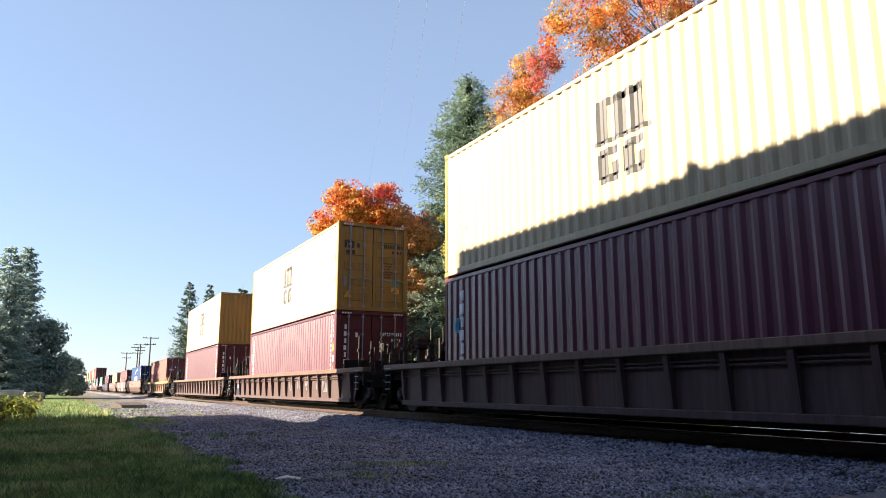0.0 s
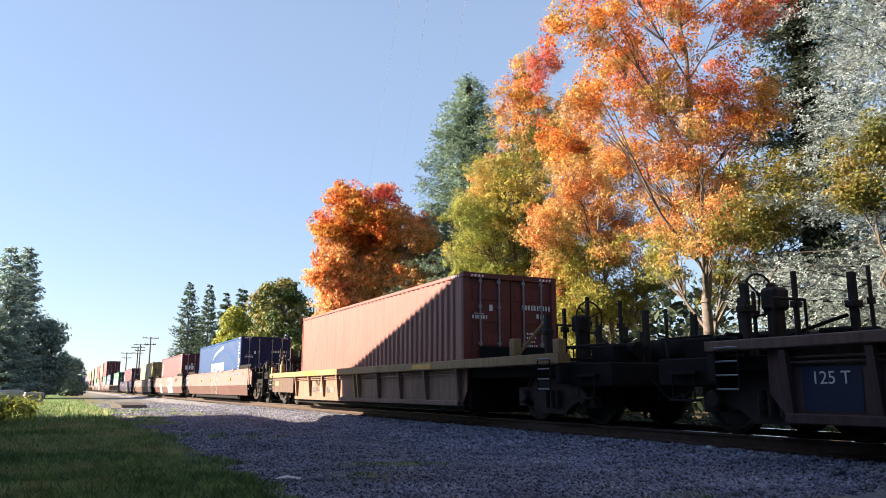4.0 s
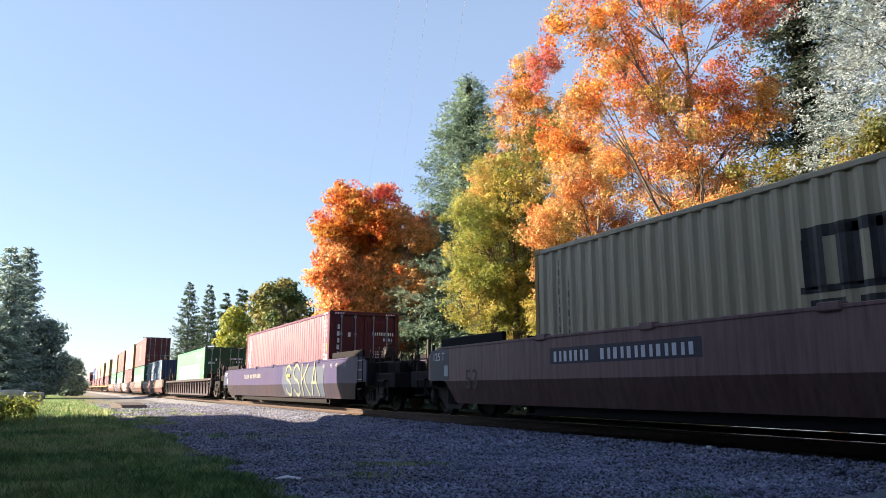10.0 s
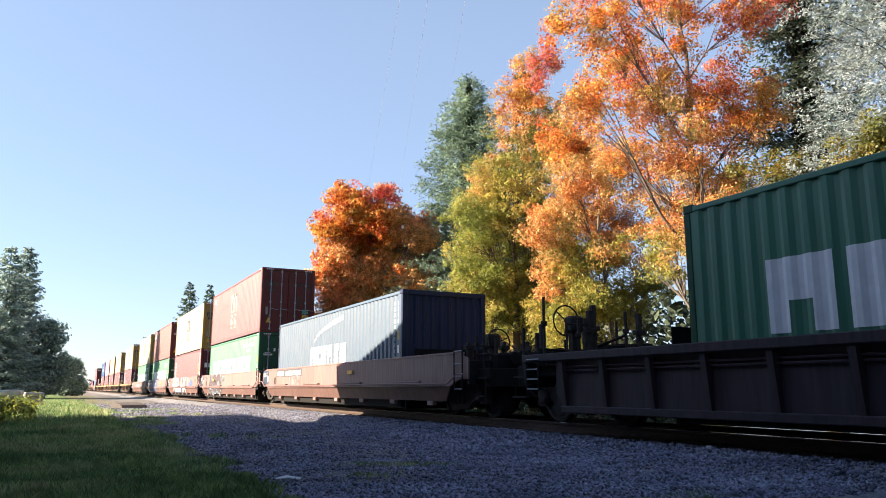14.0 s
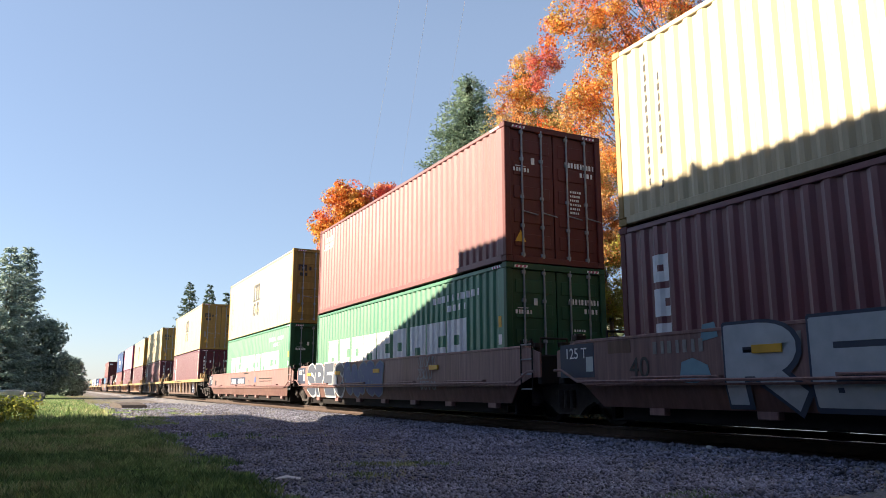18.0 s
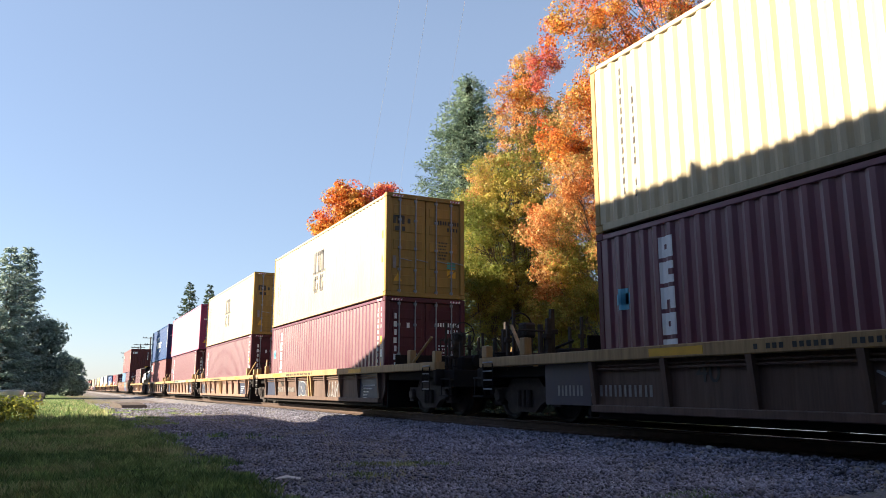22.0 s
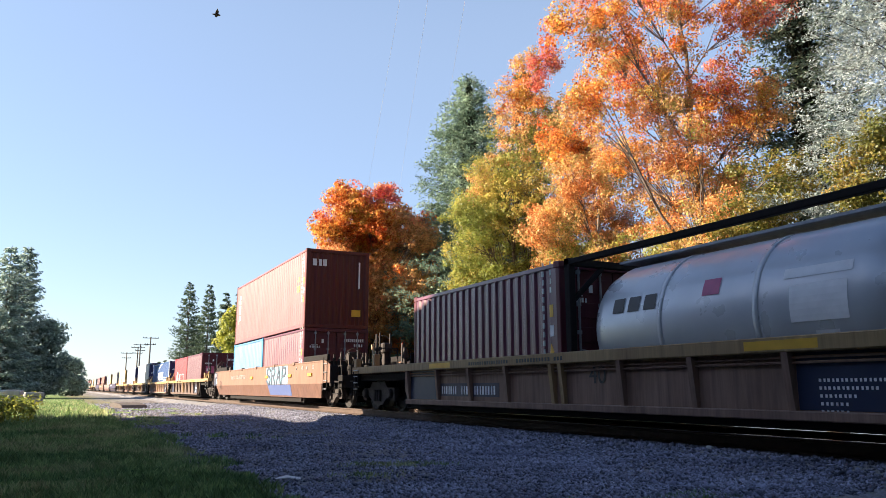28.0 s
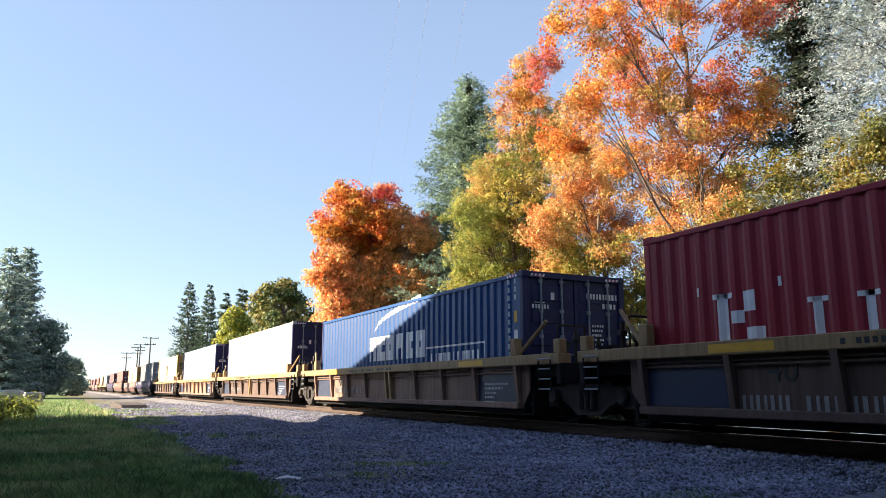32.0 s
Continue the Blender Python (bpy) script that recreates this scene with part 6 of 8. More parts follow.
def end_inset(gap):
    """From the middle of the gap between two loads to the end of the wagon."""
    return 0.25 if gap < 5 else 0.75 if gap < 8.5 else 1.0 if gap < 10 else 1.6 if gap < 11 else 1.95


def build_train():
    for i, (s, style, livery, load) in enumerate(TRAIN):
        ln = load_length(load)
        mid = s + ln / 2
        gap_l = s - (TRAIN[i - 1][0] + load_length(TRAIN[i - 1][3])) if i else 7.5
        gap_t = TRAIN[i + 1][0] - s - ln if i + 1 < len(TRAIN) else 7.5
        jl, jt = gap_l < 5, gap_t < 5
        # half of the gap is this wagon's, less the coupler
        lead = -ln / 2 - gap_l / 2 + end_inset(gap_l)
        tail = ln / 2 + gap_t / 2 - (0.3 if style == "smooth" and 5 < gap_t < 8.5 else end_inset(gap_t))
        MOVING.append((well_car(pose(TX, mid, 0), style, livery, ln, lead, tail, jl, jt, 0.0 if jl else max(0.0, end_inset(gap_l) - 0.5), 0.0 if jt else max(0.0, end_inset(gap_t) - 0.5), i), TX, mid, 0.0))
        lower, _, upper = load.partition("/")
        z = FLOOR if upper else FLOOR + 0.05
        y = s
        for k in lower.split("+"):
            c = y + SIZE[k] / 2
            ob = tank_container(pose(TX, c, z)) if k == "tank" else container(k, pose(TX, c, z))
            MOVING.append((ob, TX, c, z))
            y += SIZE[k] + 0.14
        if upper:
            z2 = z + (LOW if "20" in lower else HC) + 0.012
            MOVING.append((container(upper, pose(TX, mid, z2)), TX, mid, z2))


# ---- ground ----
def smoothstep(a, b, x):
    t = min(1.0, max(0.0, (x - a) / (b - a)))
    return t * t * (3 - 2 * t)


def height(x, y):
    """The ballast bed under the track and the small unevenness of the ground."""
    h = 0.125 * smoothstep(6.2, 7.3, x) * (1 - smoothstep(10.3, 11.6, x))
    if abs(x) < 30 and -20 < y < 120:
        h += 0.03 * noise.noise((x * 0.7, y * 0.7, 0)) * (1 - smoothstep(6.5, 7.2, x) * (1 - smoothstep(10.4, 11, x)))
        h += 0.012 * noise.noise((x * 2.7, y * 2.7, 5))
    return h


def grass_edge(y):
    return 1.75 - 0.012 * max(0.0, y - 8)


def build_ground():
    xs = [-2500, -400, -120, -50, -25, -15, -10, -7] + [-5 + 0.3 * i for i in range(61)] + [14, 16, 20, 28, 50, 120, 400, 2500]
    ys = [-2500, -300, -60, -20, -8] + [-4 + 0.35 * i for i in range(130)] + [44, 48, 55, 65, 80, 100, 140, 200, 300, 500, 1000, 3000]
    v = [(x, y, height(x, y)) for y in ys for x in xs]
    w = len(xs)
    f = [(j * w + i, j * w + i + 1, (j + 1) * w + i + 1, (j + 1) * w + i) for j in range(len(ys) - 1) for i in range(w - 1)]
    me = bpy.data.meshes.new("ground")
    me.from_pydata(v, [], f)
    me.shade_smooth()
    me.materials.append(ground_material())
    tagged(new("ground", me), "gravel yard and grass verge beside the railway", "ground", kind="structure")


def ground_material():
    m = bpy.data.materials.new("gravel_and_grass")
    m.use_nodes = True
    nt = m.node_tree
    n, li = nt.nodes, nt.links
    b = n["Principled BSDF"]
    co = n.new("ShaderNodeTexCoord")
    sep = n.new("ShaderNodeSeparateXYZ")
    li.new(co.outputs["Object"], sep.inputs[0])

    def tex(kind, scale, detail=6):
        t = n.new(kind)
        t.inputs["Scale"].default_value = scale
        if "Detail" in t.inputs:
            t.inputs["Detail"].default_value = detail
        li.new(co.outputs["Object"], t.inputs["Vector"])
        return t

    def math_(op, a, c=None, d=None):
        k = n.new("ShaderNodeMath")
        k.operation = op
        for i, q in enumerate((a, c, d)):
            if q is None:
                continue
            if isinstance(q, (int, float)):
                k.inputs[i].default_value = q
            else:
                li.new(q, k.inputs[i])
        return k.outputs[0]

    def mix(fac, a, c):
        k = n.new("ShaderNodeMix")
        k.data_type = "RGBA"
        li.new(fac, k.inputs["Factor"])
        for q, s in ((a, "A"), (c, "B")):
            if isinstance(q, tuple):
                k.inputs[s].default_value = (*q, 1)
            else:
                li.new(q, k.inputs[s])
        return k.outputs["Result"]

    def ramp(fac, stops):
        r = n.new("ShaderNodeValToRGB")
        while len(r.color_ramp.elements) < len(stops):
            r.color_ramp.elements.new(0.5)
        for e, (p, c) in zip(r.color_ramp.elements, stops):
            e.position, e.color = p, (*c, 1)
        li.new(fac, r.inputs[0])
        return r.outputs[0]
    vor = tex("ShaderNodeTexVoronoi", 32)
    vor2 = tex("ShaderNodeTexVoronoi", 70)
    big, mid = tex("ShaderNodeTexNoise", 0.45), tex("ShaderNodeTexNoise", 2.2)
    stones = ramp(vor.outputs["Color"], ((0.1, (0.04, 0.042, 0.055)), (0.5, (0.13, 0.132, 0.16)), (0.9, (0.30, 0.295, 0.325))))
    fine = ramp(vor2.outputs["Color"], ((0.1, (0.11, 0.105, 0.10)), (0.9, (0.32, 0.30, 0.28))))
    gravel = mix(ramp(mid.outputs["Fac"], ((0.45, (0, 0, 0)), (0.6, (1, 1, 1)))), stones, fine)
    dirt = ramp(tex("ShaderNodeTexNoise", 9).outputs["Fac"], ((0.3, (0.11, 0.095, 0.08)), (0.5, (0.155, 0.135, 0.115)), (0.7, (0.21, 0.18, 0.15))))
    # trodden earth in drifts, more of it farther along the yard, none on the ballast
    away = n.new("ShaderNodeMapRange")
    away.inputs["From Min"].default_value, away.inputs["From Max"].default_value = 10, 24
    away.inputs["To Min"].default_value, away.inputs["To Max"].default_value = 0.0, 0.3
    li.new(sep.outputs[1], away.inputs["Value"])
    bed = n.new("ShaderNodeMapRange")
    bed.inputs["From Min"].default_value, bed.inputs["From Max"].default_value = 5.8, 6.6
    bed.inputs["To Min"].default_value, bed.inputs["To Max"].default_value = 0.0, 0.5
    li.new(sep.outputs[0], bed.inputs["Value"])
    drift = math_("SUBTRACT", math_("ADD", big.outputs["Fac"], away.outputs[0]), bed.outputs[0])
    gravel = mix(ramp(drift, ((0.5, (0, 0, 0)), (0.66, (0.62, 0.62, 0.62)))), gravel, dirt)
    grass = ramp(tex("ShaderNodeTexNoise", 30).outputs["Fac"], ((0.3, (0.09, 0.14, 0.045)), (0.6, (0.17, 0.23, 0.07)), (0.75, (0.27, 0.27, 0.10))))
    # worn turf in patches on the yard
    patch = tex("ShaderNodeTexNoise", 0.9)
    turf = n.new("ShaderNodeMapRange")
    turf.inputs["From Min"].default_value, turf.inputs["From Max"].default_value = 14, 26
    turf.inputs["To Min"].default_value, turf.inputs["To Max"].default_value = -0.12, 0.1
    li.new(sep.outputs[1], turf.inputs["Value"])
    side = n.new("ShaderNodeMapRange")
    side.inputs["From Min"].default_value, side.inputs["From Max"].default_value = 2.0, 5.6
    side.inputs["To Min"].default_value, side.inputs["To Max"].default_value = 0.06, -0.3
    li.new(sep.outputs[0], side.inputs["Value"])
    worn = math_("ADD", math_("ADD", patch.outputs["Fac"], turf.outputs[0]), side.outputs[0])
    dry = ramp(tex("ShaderNodeTexNoise", 26).outputs["Fac"], ((0.3, (0.10, 0.10, 0.04)), (0.6, (0.21, 0.20, 0.07)), (0.75, (0.32, 0.27, 0.12))))
    gravel = mix(ramp(worn, ((0.5, (0, 0, 0)), (0.64, (0.8, 0.8, 0.8)))), gravel, dry)
    # grass to the side of the gravel, and nearest the eye; its edge wanders
    edge = math_("ADD", sep.outputs[0], math_("MULTIPLY", math_("SUBTRACT", big.outputs["Fac"], 0.5), 2.4))
    edge = math_("ADD", edge, math_("MULTIPLY", math_("SUBTRACT", mid.outputs["Fac"], 0.5), 0.8))
    lim = math_("SUBTRACT", 1.85, math_("MULTIPLY", sep.outputs[1], 0.012))
    k1 = math_("MULTIPLY", math_("SUBTRACT", lim, edge), 2.5)
    near = math_("ADD", sep.outputs[1], math_("MULTIPLY", math_("SUBTRACT", mid.outputs["Fac"], 0.5), 2.0))
    k2 = math_("MULTIPLY", math_("SUBTRACT", 4.0, near), 2.5)
    far = math_("MULTIPLY", math_("SUBTRACT", sep.outputs[0], 12.2), 1.5)
    k = math_("MAXIMUM", math_("MAXIMUM", k1, k2), far)
    cl = n.new("ShaderNodeClamp")
    li.new(k, cl.inputs[0])
    litter = ramp(tex("ShaderNodeTexNoise", 12).outputs["Fac"], ((0.35, (0.05, 0.045, 0.025)), (0.55, (0.13, 0.10, 0.05)), (0.7, (0.28, 0.17, 0.06))))
    cf = n.new("ShaderNodeClamp")
    li.new(far, cf.inputs[0])
    li.new(mix(cf.outputs[0], mix(cl.outputs[0], gravel, grass), litter), b.inputs["Base Color"])
    b.inputs["Roughness"].default_value = 0.92
    b.inputs["Specular IOR Level"].default_value = 0.2
    bp = n.new("ShaderNodeBump")
    bp.inputs["Strength"].default_value, bp.inputs["Distance"].default_value = 0.8, 0.03
    li.new(vor.outputs["Distance"], bp.inputs["Height"])
    li.new(bp.outputs[0], b.inputs["Normal"])
    return m


def build_gravel():
    rs = np.random.RandomState(3)
    pts = []
    for x0, x1, y0, y1, cnt, size in ((1.6, 7.0, 4.3, 9, 30000, 0.017), (1.6, 7.0, 9, 14, 12000, 0.019), (1.5, 7.0, 14, 26, 15000, 0.021), (5.2, 7.75, 4.5, 16, 9000, 0.026), (6.0, 7.75, 16, 40, 6000, 0.024), (1.5, 6.5, 26, 50, 8000, 0.032), (8.3, 9.3, 3, 14, 2500, 0.03)):
        xs, ys = rs.uniform(x0, x1, cnt), rs.uniform(y0, y1, cnt)
        for x, y in zip(xs, ys):
            if x < grass_edge(y) + 0.25 * noise.noise((x, y, 2)) or noise.noise((x * 0.6, y * 0.6, 9)) > 0.3 and x < 6.4 and rs.uniform() < 0.65:
                continue
            pts.append((x, y, height(x, y), size * rs.uniform(0.5, 1.5)))
    octa = np.array(((1, 0, 0), (-1, 0, 0), (0, 1, 0), (0, -1, 0), (0, 0, 1), (0, 0, -1)), dtype=float)
    tri = np.array(((0, 2, 4), (2, 1, 4), (1, 3, 4), (3, 0, 4), (2, 0, 5), (1, 2, 5), (3, 1, 5), (0, 3, 5)))
    p = np.array(pts)
    n = len(p)
    v = octa[None] * (p[:, 3, None, None] * rs.uniform(0.55, 1.35, (n, 6, 1))) + rs.normal(0, 0.22, (n, 6, 3)) * p[:, 3, None, None]
    a = rs.uniform(0, 6.28, n)
    c, s = np.cos(a)[:, None], np.sin(a)[:, None]
    vx, vy = v[..., 0] * c - v[..., 1] * s, v[..., 0] * s + v[..., 1] * c
    v = np.stack((vx, vy, v[..., 2] * 0.75), -1) + p[:, None, :3] + np.array((0, 0, 0.006))
    me = bpy.data.meshes.new("gravel")
    me.vertices.add(n * 6)
    me.vertices.foreach_set("co", v.astype(np.float32).ravel())
    fi = (tri[None] + (np.arange(n) * 6)[:, None, None]).reshape(-1)
    me.loops.add(len(fi))
    me.loops.foreach_set("vertex_index", fi.astype(np.int32))
    me.polygons.add(n * 8)
    me.polygons.foreach_set("loop_start", np.arange(n * 8, dtype=np.int32) * 3)
    me.polygons.foreach_set("loop_total", np.full(n * 8, 3, dtype=np.int32))
    me.materials.append(STONE)
    me.update(calc_edges=True)
    tagged(new("gravel", me), "loose grey crushed stone strewn over the yard", "gravel", kind="stuff")


def build_grass():
    rs = np.random.RandomState(5)
    out = []
    for x0, x1, y0, y1, cnt, h, w in ((-1.6, 2.1, 5.0, 12, 34000, 0.085, 0.0075), (-2.2, 1.9, 12, 24, 24000, 0.11, 0.012), (-2.6, 1.9, 24, 60, 16000, 0.2, 0.024), (2.0, 5.2, 4.6, 6.1, 5000, 0.05, 0.005), (1.2, 4.6, 13, 40, 26000, 0.07, 0.014)):
        x, y = rs.uniform(x0, x1, cnt), rs.uniform(y0, y1, cnt)
        for a, b in zip(x, y):
            lim = grass_edge(b) + 0.5 * noise.noise((a * 0.9, b * 0.9, 4)) + 0.25 * noise.noise((a * 3, b * 3, 6))
            if x0 < 1.0 and a > lim or x0 >= 2.0 and b > 5.0 + 0.4 * noise.noise((a * 1.3, 1, 1)):
                continue
            if y0 == 13 and (a < lim or noise.noise((a * 0.7, b * 0.3, 3)) + 0.35 * noise.noise((a * 2.5, b * 1.5, 3)) < 0.05 + 0.12 * (a - 1.7)):
                continue
            if x0 < 0 and a < -1.0 and b > 38:
                continue
            k = 0.8 + 0.6 * noise.noise((a * 1.1, b * (0.9 if y0 < 20 else 0.4), 7)) + 0.3 * noise.noise((a * 4, b * 4, 3))
            out.append((a, b, height(a, b), h * k * rs.uniform(0.5, 1.3), w))
    for cx, cy in ((3.2, 8.5), (3.4, 8.35), (3.6, 8.2), (3.75, 8.3), (3.95, 8.1), (2.9, 7.5)):
        for _ in range(160):
            a, b = cx + rs.normal(0, 0.16), cy + rs.normal(0, 0.12)
            out.append((a, b, height(a, b), rs.uniform(0.02, 0.06), 0.006))
    p = np.array(out)
    n = len(p)
    a = rs.uniform(0, 6.28, n)
    lean = rs.normal(0, 0.45, (n, 2)) * p[:, 3, None]
    wx, wy = np.cos(a) * p[:, 4], np.sin(a) * p[:, 4]
    v = np.zeros((n, 4, 3))
    v[:, 0] = p[:, :3] + np.stack((wx, wy, -0.01 * np.ones(n)), -1)
    v[:, 1] = p[:, :3] - np.stack((wx, wy, 0.01 * np.ones(n)), -1)
    v[:, 2] = p[:, :3] + np.stack((lean[:, 0] * 0.5 - wx * 0.6, lean[:, 1] * 0.5 - wy * 0.6, p[:, 3] * 0.6), -1)
    v[:, 3] = p[:, :3] + np.stack((lean[:, 0], lean[:, 1], p[:, 3]), -1)
    tagged(new("grass", quads("grass", v, BLADE)), "short ragged green grass on the verge", "grass", kind="stuff")


def build_track():
    ob = base("track", pose(TX, 0, 0), "railway track of rusty rails on wooden sleepers", "railway track", kind="structure")
    prof = [(-0.07, 0.0), (0.07, 0.0), (0.07, 0.015), (0.012, 0.035), (0.012, 0.13), (0.037, 0.14), (0.037, 0.172), (-0.037, 0.172), (-0.037, 0.14), (-0.012, 0.13), (-0.012, 0.035), (-0.07, 0.015)]
    z = RT - 0.18
    for x in (-0.755, 0.755):
        b = Build()
        n = len(prof)
        v = [(x + a, y, z + c) for y in (-400, 1500) for a, c in prof]
        b.poly(v, [(i, (i + 1) % n, n + (i + 1) % n, n + i) for i in range(n)] + [tuple(range(n)), tuple(range(n, 2 * n))])
        rail = part("rail", b.mesh("rail", RAIL_SIDE), ob, "rusty steel rail")
        part("railhead", Build().box(x - 0.034, x + 0.034, -400, 1500, z + 0.1725, z + 0.18, 0.003).mesh("railhead", RAIL_TOP), rail, "polished running surface")
    tie = Build().box(-1.3, 1.3, -0.11, 0.11, -0.02, 0.15, 0.012).mesh("sleeper", TIE)
    plate = Build().box(-0.15, 0.15, -0.09, 0.09, 0, 0.012).mesh("tie_plate", RUSTY)
    rnd = random.Random(4)
    for i in range(150):
        t = part("sleeper", tie, ob, at=pose(rnd.uniform(-0.03, 0.03), -4 + i * 0.52, -0.02, 0, 0, rnd.uniform(-0.8, 0.8)))
        if i < 70:
            for x in (-0.755, 0.755):
                part("tie_plate", plate, t, at=pose(x, 0, 0.146))


# ---- trees ----
def leaves(rs, centres, radii, per, size, flat=0.6):
    """Leaf blades scattered over the outside of clumps."""
    k = len(centres)
    idx = np.repeat(np.arange(k), per)
    n = len(idx)
    d = rs.normal(0, 1, (n, 3))
    d /= np.linalg.norm(d, axis=1)[:, None]
    p = centres[idx] + d * (radii[idx] * rs.uniform(0.35, 1.05, n) ** 0.6)[:, None] * np.array((1, 1, flat))
    nrm = d * 1.1 + rs.normal(0, 0.45, (n, 3)) + np.array((0, 0, 0.3))
    nrm /= np.linalg.norm(nrm, axis=1)[:, None]
    u = np.cross(nrm, rs.normal(0, 1, (n, 3)))
    u /= np.linalg.norm(u, axis=1)[:, None] + 1e-9
    w = np.cross(nrm, u)
    s = (size * rs.uniform(0.6, 1.35, n))[:, None]
    v = np.stack((p - u * s * 0.55, p - w * s * 0.38 + nrm * s * 0.06, p + u * s * 0.55, p + w * s * 0.38 + nrm * s * 0.06), 1)
    return v


def broadleaf(name, x, y, z0, z1, r, lobes, per, size, mat, label, seed, trunk=0.2, shape=None, lean=(0, 0), bark=None, clump=0.75, hole=0.0, mounds=0, spread=0.8):
    """A tree: tapered trunk, forking limbs, and a crown of leaf clumps with gaps."""
    rs = np.random.RandomState(seed)
    rnd = random.Random(seed)
    ob = base(name, pose(x, y, 0), label, "tree", "trees beyond the track")
    h = z1 - z0
    shape = shape or (lambda t: math.sin(math.pi * min(1, 0.12 + 0.88 * t) ** 0.8) ** 0.6)
    cs, rad = [], []
    tries = 0
    while len(cs) < lobes and tries < lobes * 40:
        tries += 1
        t = rs.uniform(0, 1)
        a = rs.uniform(0, 6.283)
        rim = r * shape(t) * (0.86 + 0.6 * noise.noise((math.cos(a) * 1.3, math.sin(a) * 1.3 + seed, t * 3)))
        q = rs.uniform(0.15, 1.0) ** 0.45
        c = Vector((rim * q * math.cos(a) + lean[0] * t, rim * q * math.sin(a) + lean[1] * t, z0 + h * t))
        if hole and noise.noise((c.x * 0.55 + seed, c.y * 0.55, c.z * 0.55)) > hole:
            continue
        if mounds and len(cs) >= mounds:
            # further clumps gather on the leafy masses at the ends of the limbs
            o = cs[rs.randint(mounds)]
            c = o + Vector(rs.normal(0, 1, 3) * np.array((spread, spread, spread * 0.5)))
        cs.append(c)
        rad.append(clump * rs.uniform(0.6, 1.25))
    b = Build()
    top = Vector((lean[0] * 0.9, lean[1] * 0.9, z0 + h * 0.9))
    prev, pr = Vector((0, 0, -0.1)), trunk
    nodes = []
    for i in range(1, 15):
        t = i / 14
        p = Vector((lean[0] * t * 0.8 + rnd.uniform(-0.12, 0.12) * t * 2, lean[1] * t * 0.8 + rnd.uniform(-0.12, 0.12) * t * 2, top.z * t))
        rr = trunk * (1 - 0.82 * t)
        b.tube(prev, p, pr, rr, 10, False)
        nodes.append((p, rr))
        prev, pr = p, rr
    part("trunk", b.mesh("trunk", bark or BARK, True), ob)
    limb = Build()
    order = sorted(range(len(cs)), key=lambda i: -cs[i].length)
    for i in order[: max(14, lobes // 4)]:
        c = cs[i]
        cand = [q for q in nodes if q[0].z < c.z - 0.25 * (c - Vector((q[0].x, q[0].y, c.z))).length] or nodes[:1]
        o, rr = rnd.choice(sorted(cand, key=lambda q: (q[0] - c).length)[:3])
        mid_ = o.lerp(c, 0.5) + Vector((rnd.uniform(-0.3, 0.3), rnd.uniform(-0.3, 0.3), rnd.uniform(0.0, 0.35)))
        ra = max(0.016, rr * 0.42)
        limb.tube(o, mid_, ra, ra * 0.6, 6, False)
        limb.tube(mid_, c, ra * 0.6, ra * 0.2, 5, False)
        for _ in range(2):
            e = c + Vector((rnd.uniform(-1, 1), rnd.uniform(-1, 1), rnd.uniform(-0.2, 1))) * rad[i]
            limb.tube(mid_.lerp(c, 0.6), e, ra * 0.3, ra * 0.1, 4, False)
    tagged(part("branchwork", limb.mesh("branchwork", LIMB, True), ob), kind="stuff")
    v = leaves(rs, np.array([tuple(c) for c in cs]), np.array(rad), per, size)
    part("crown", quads("crown", v, mat), ob)
    return ob


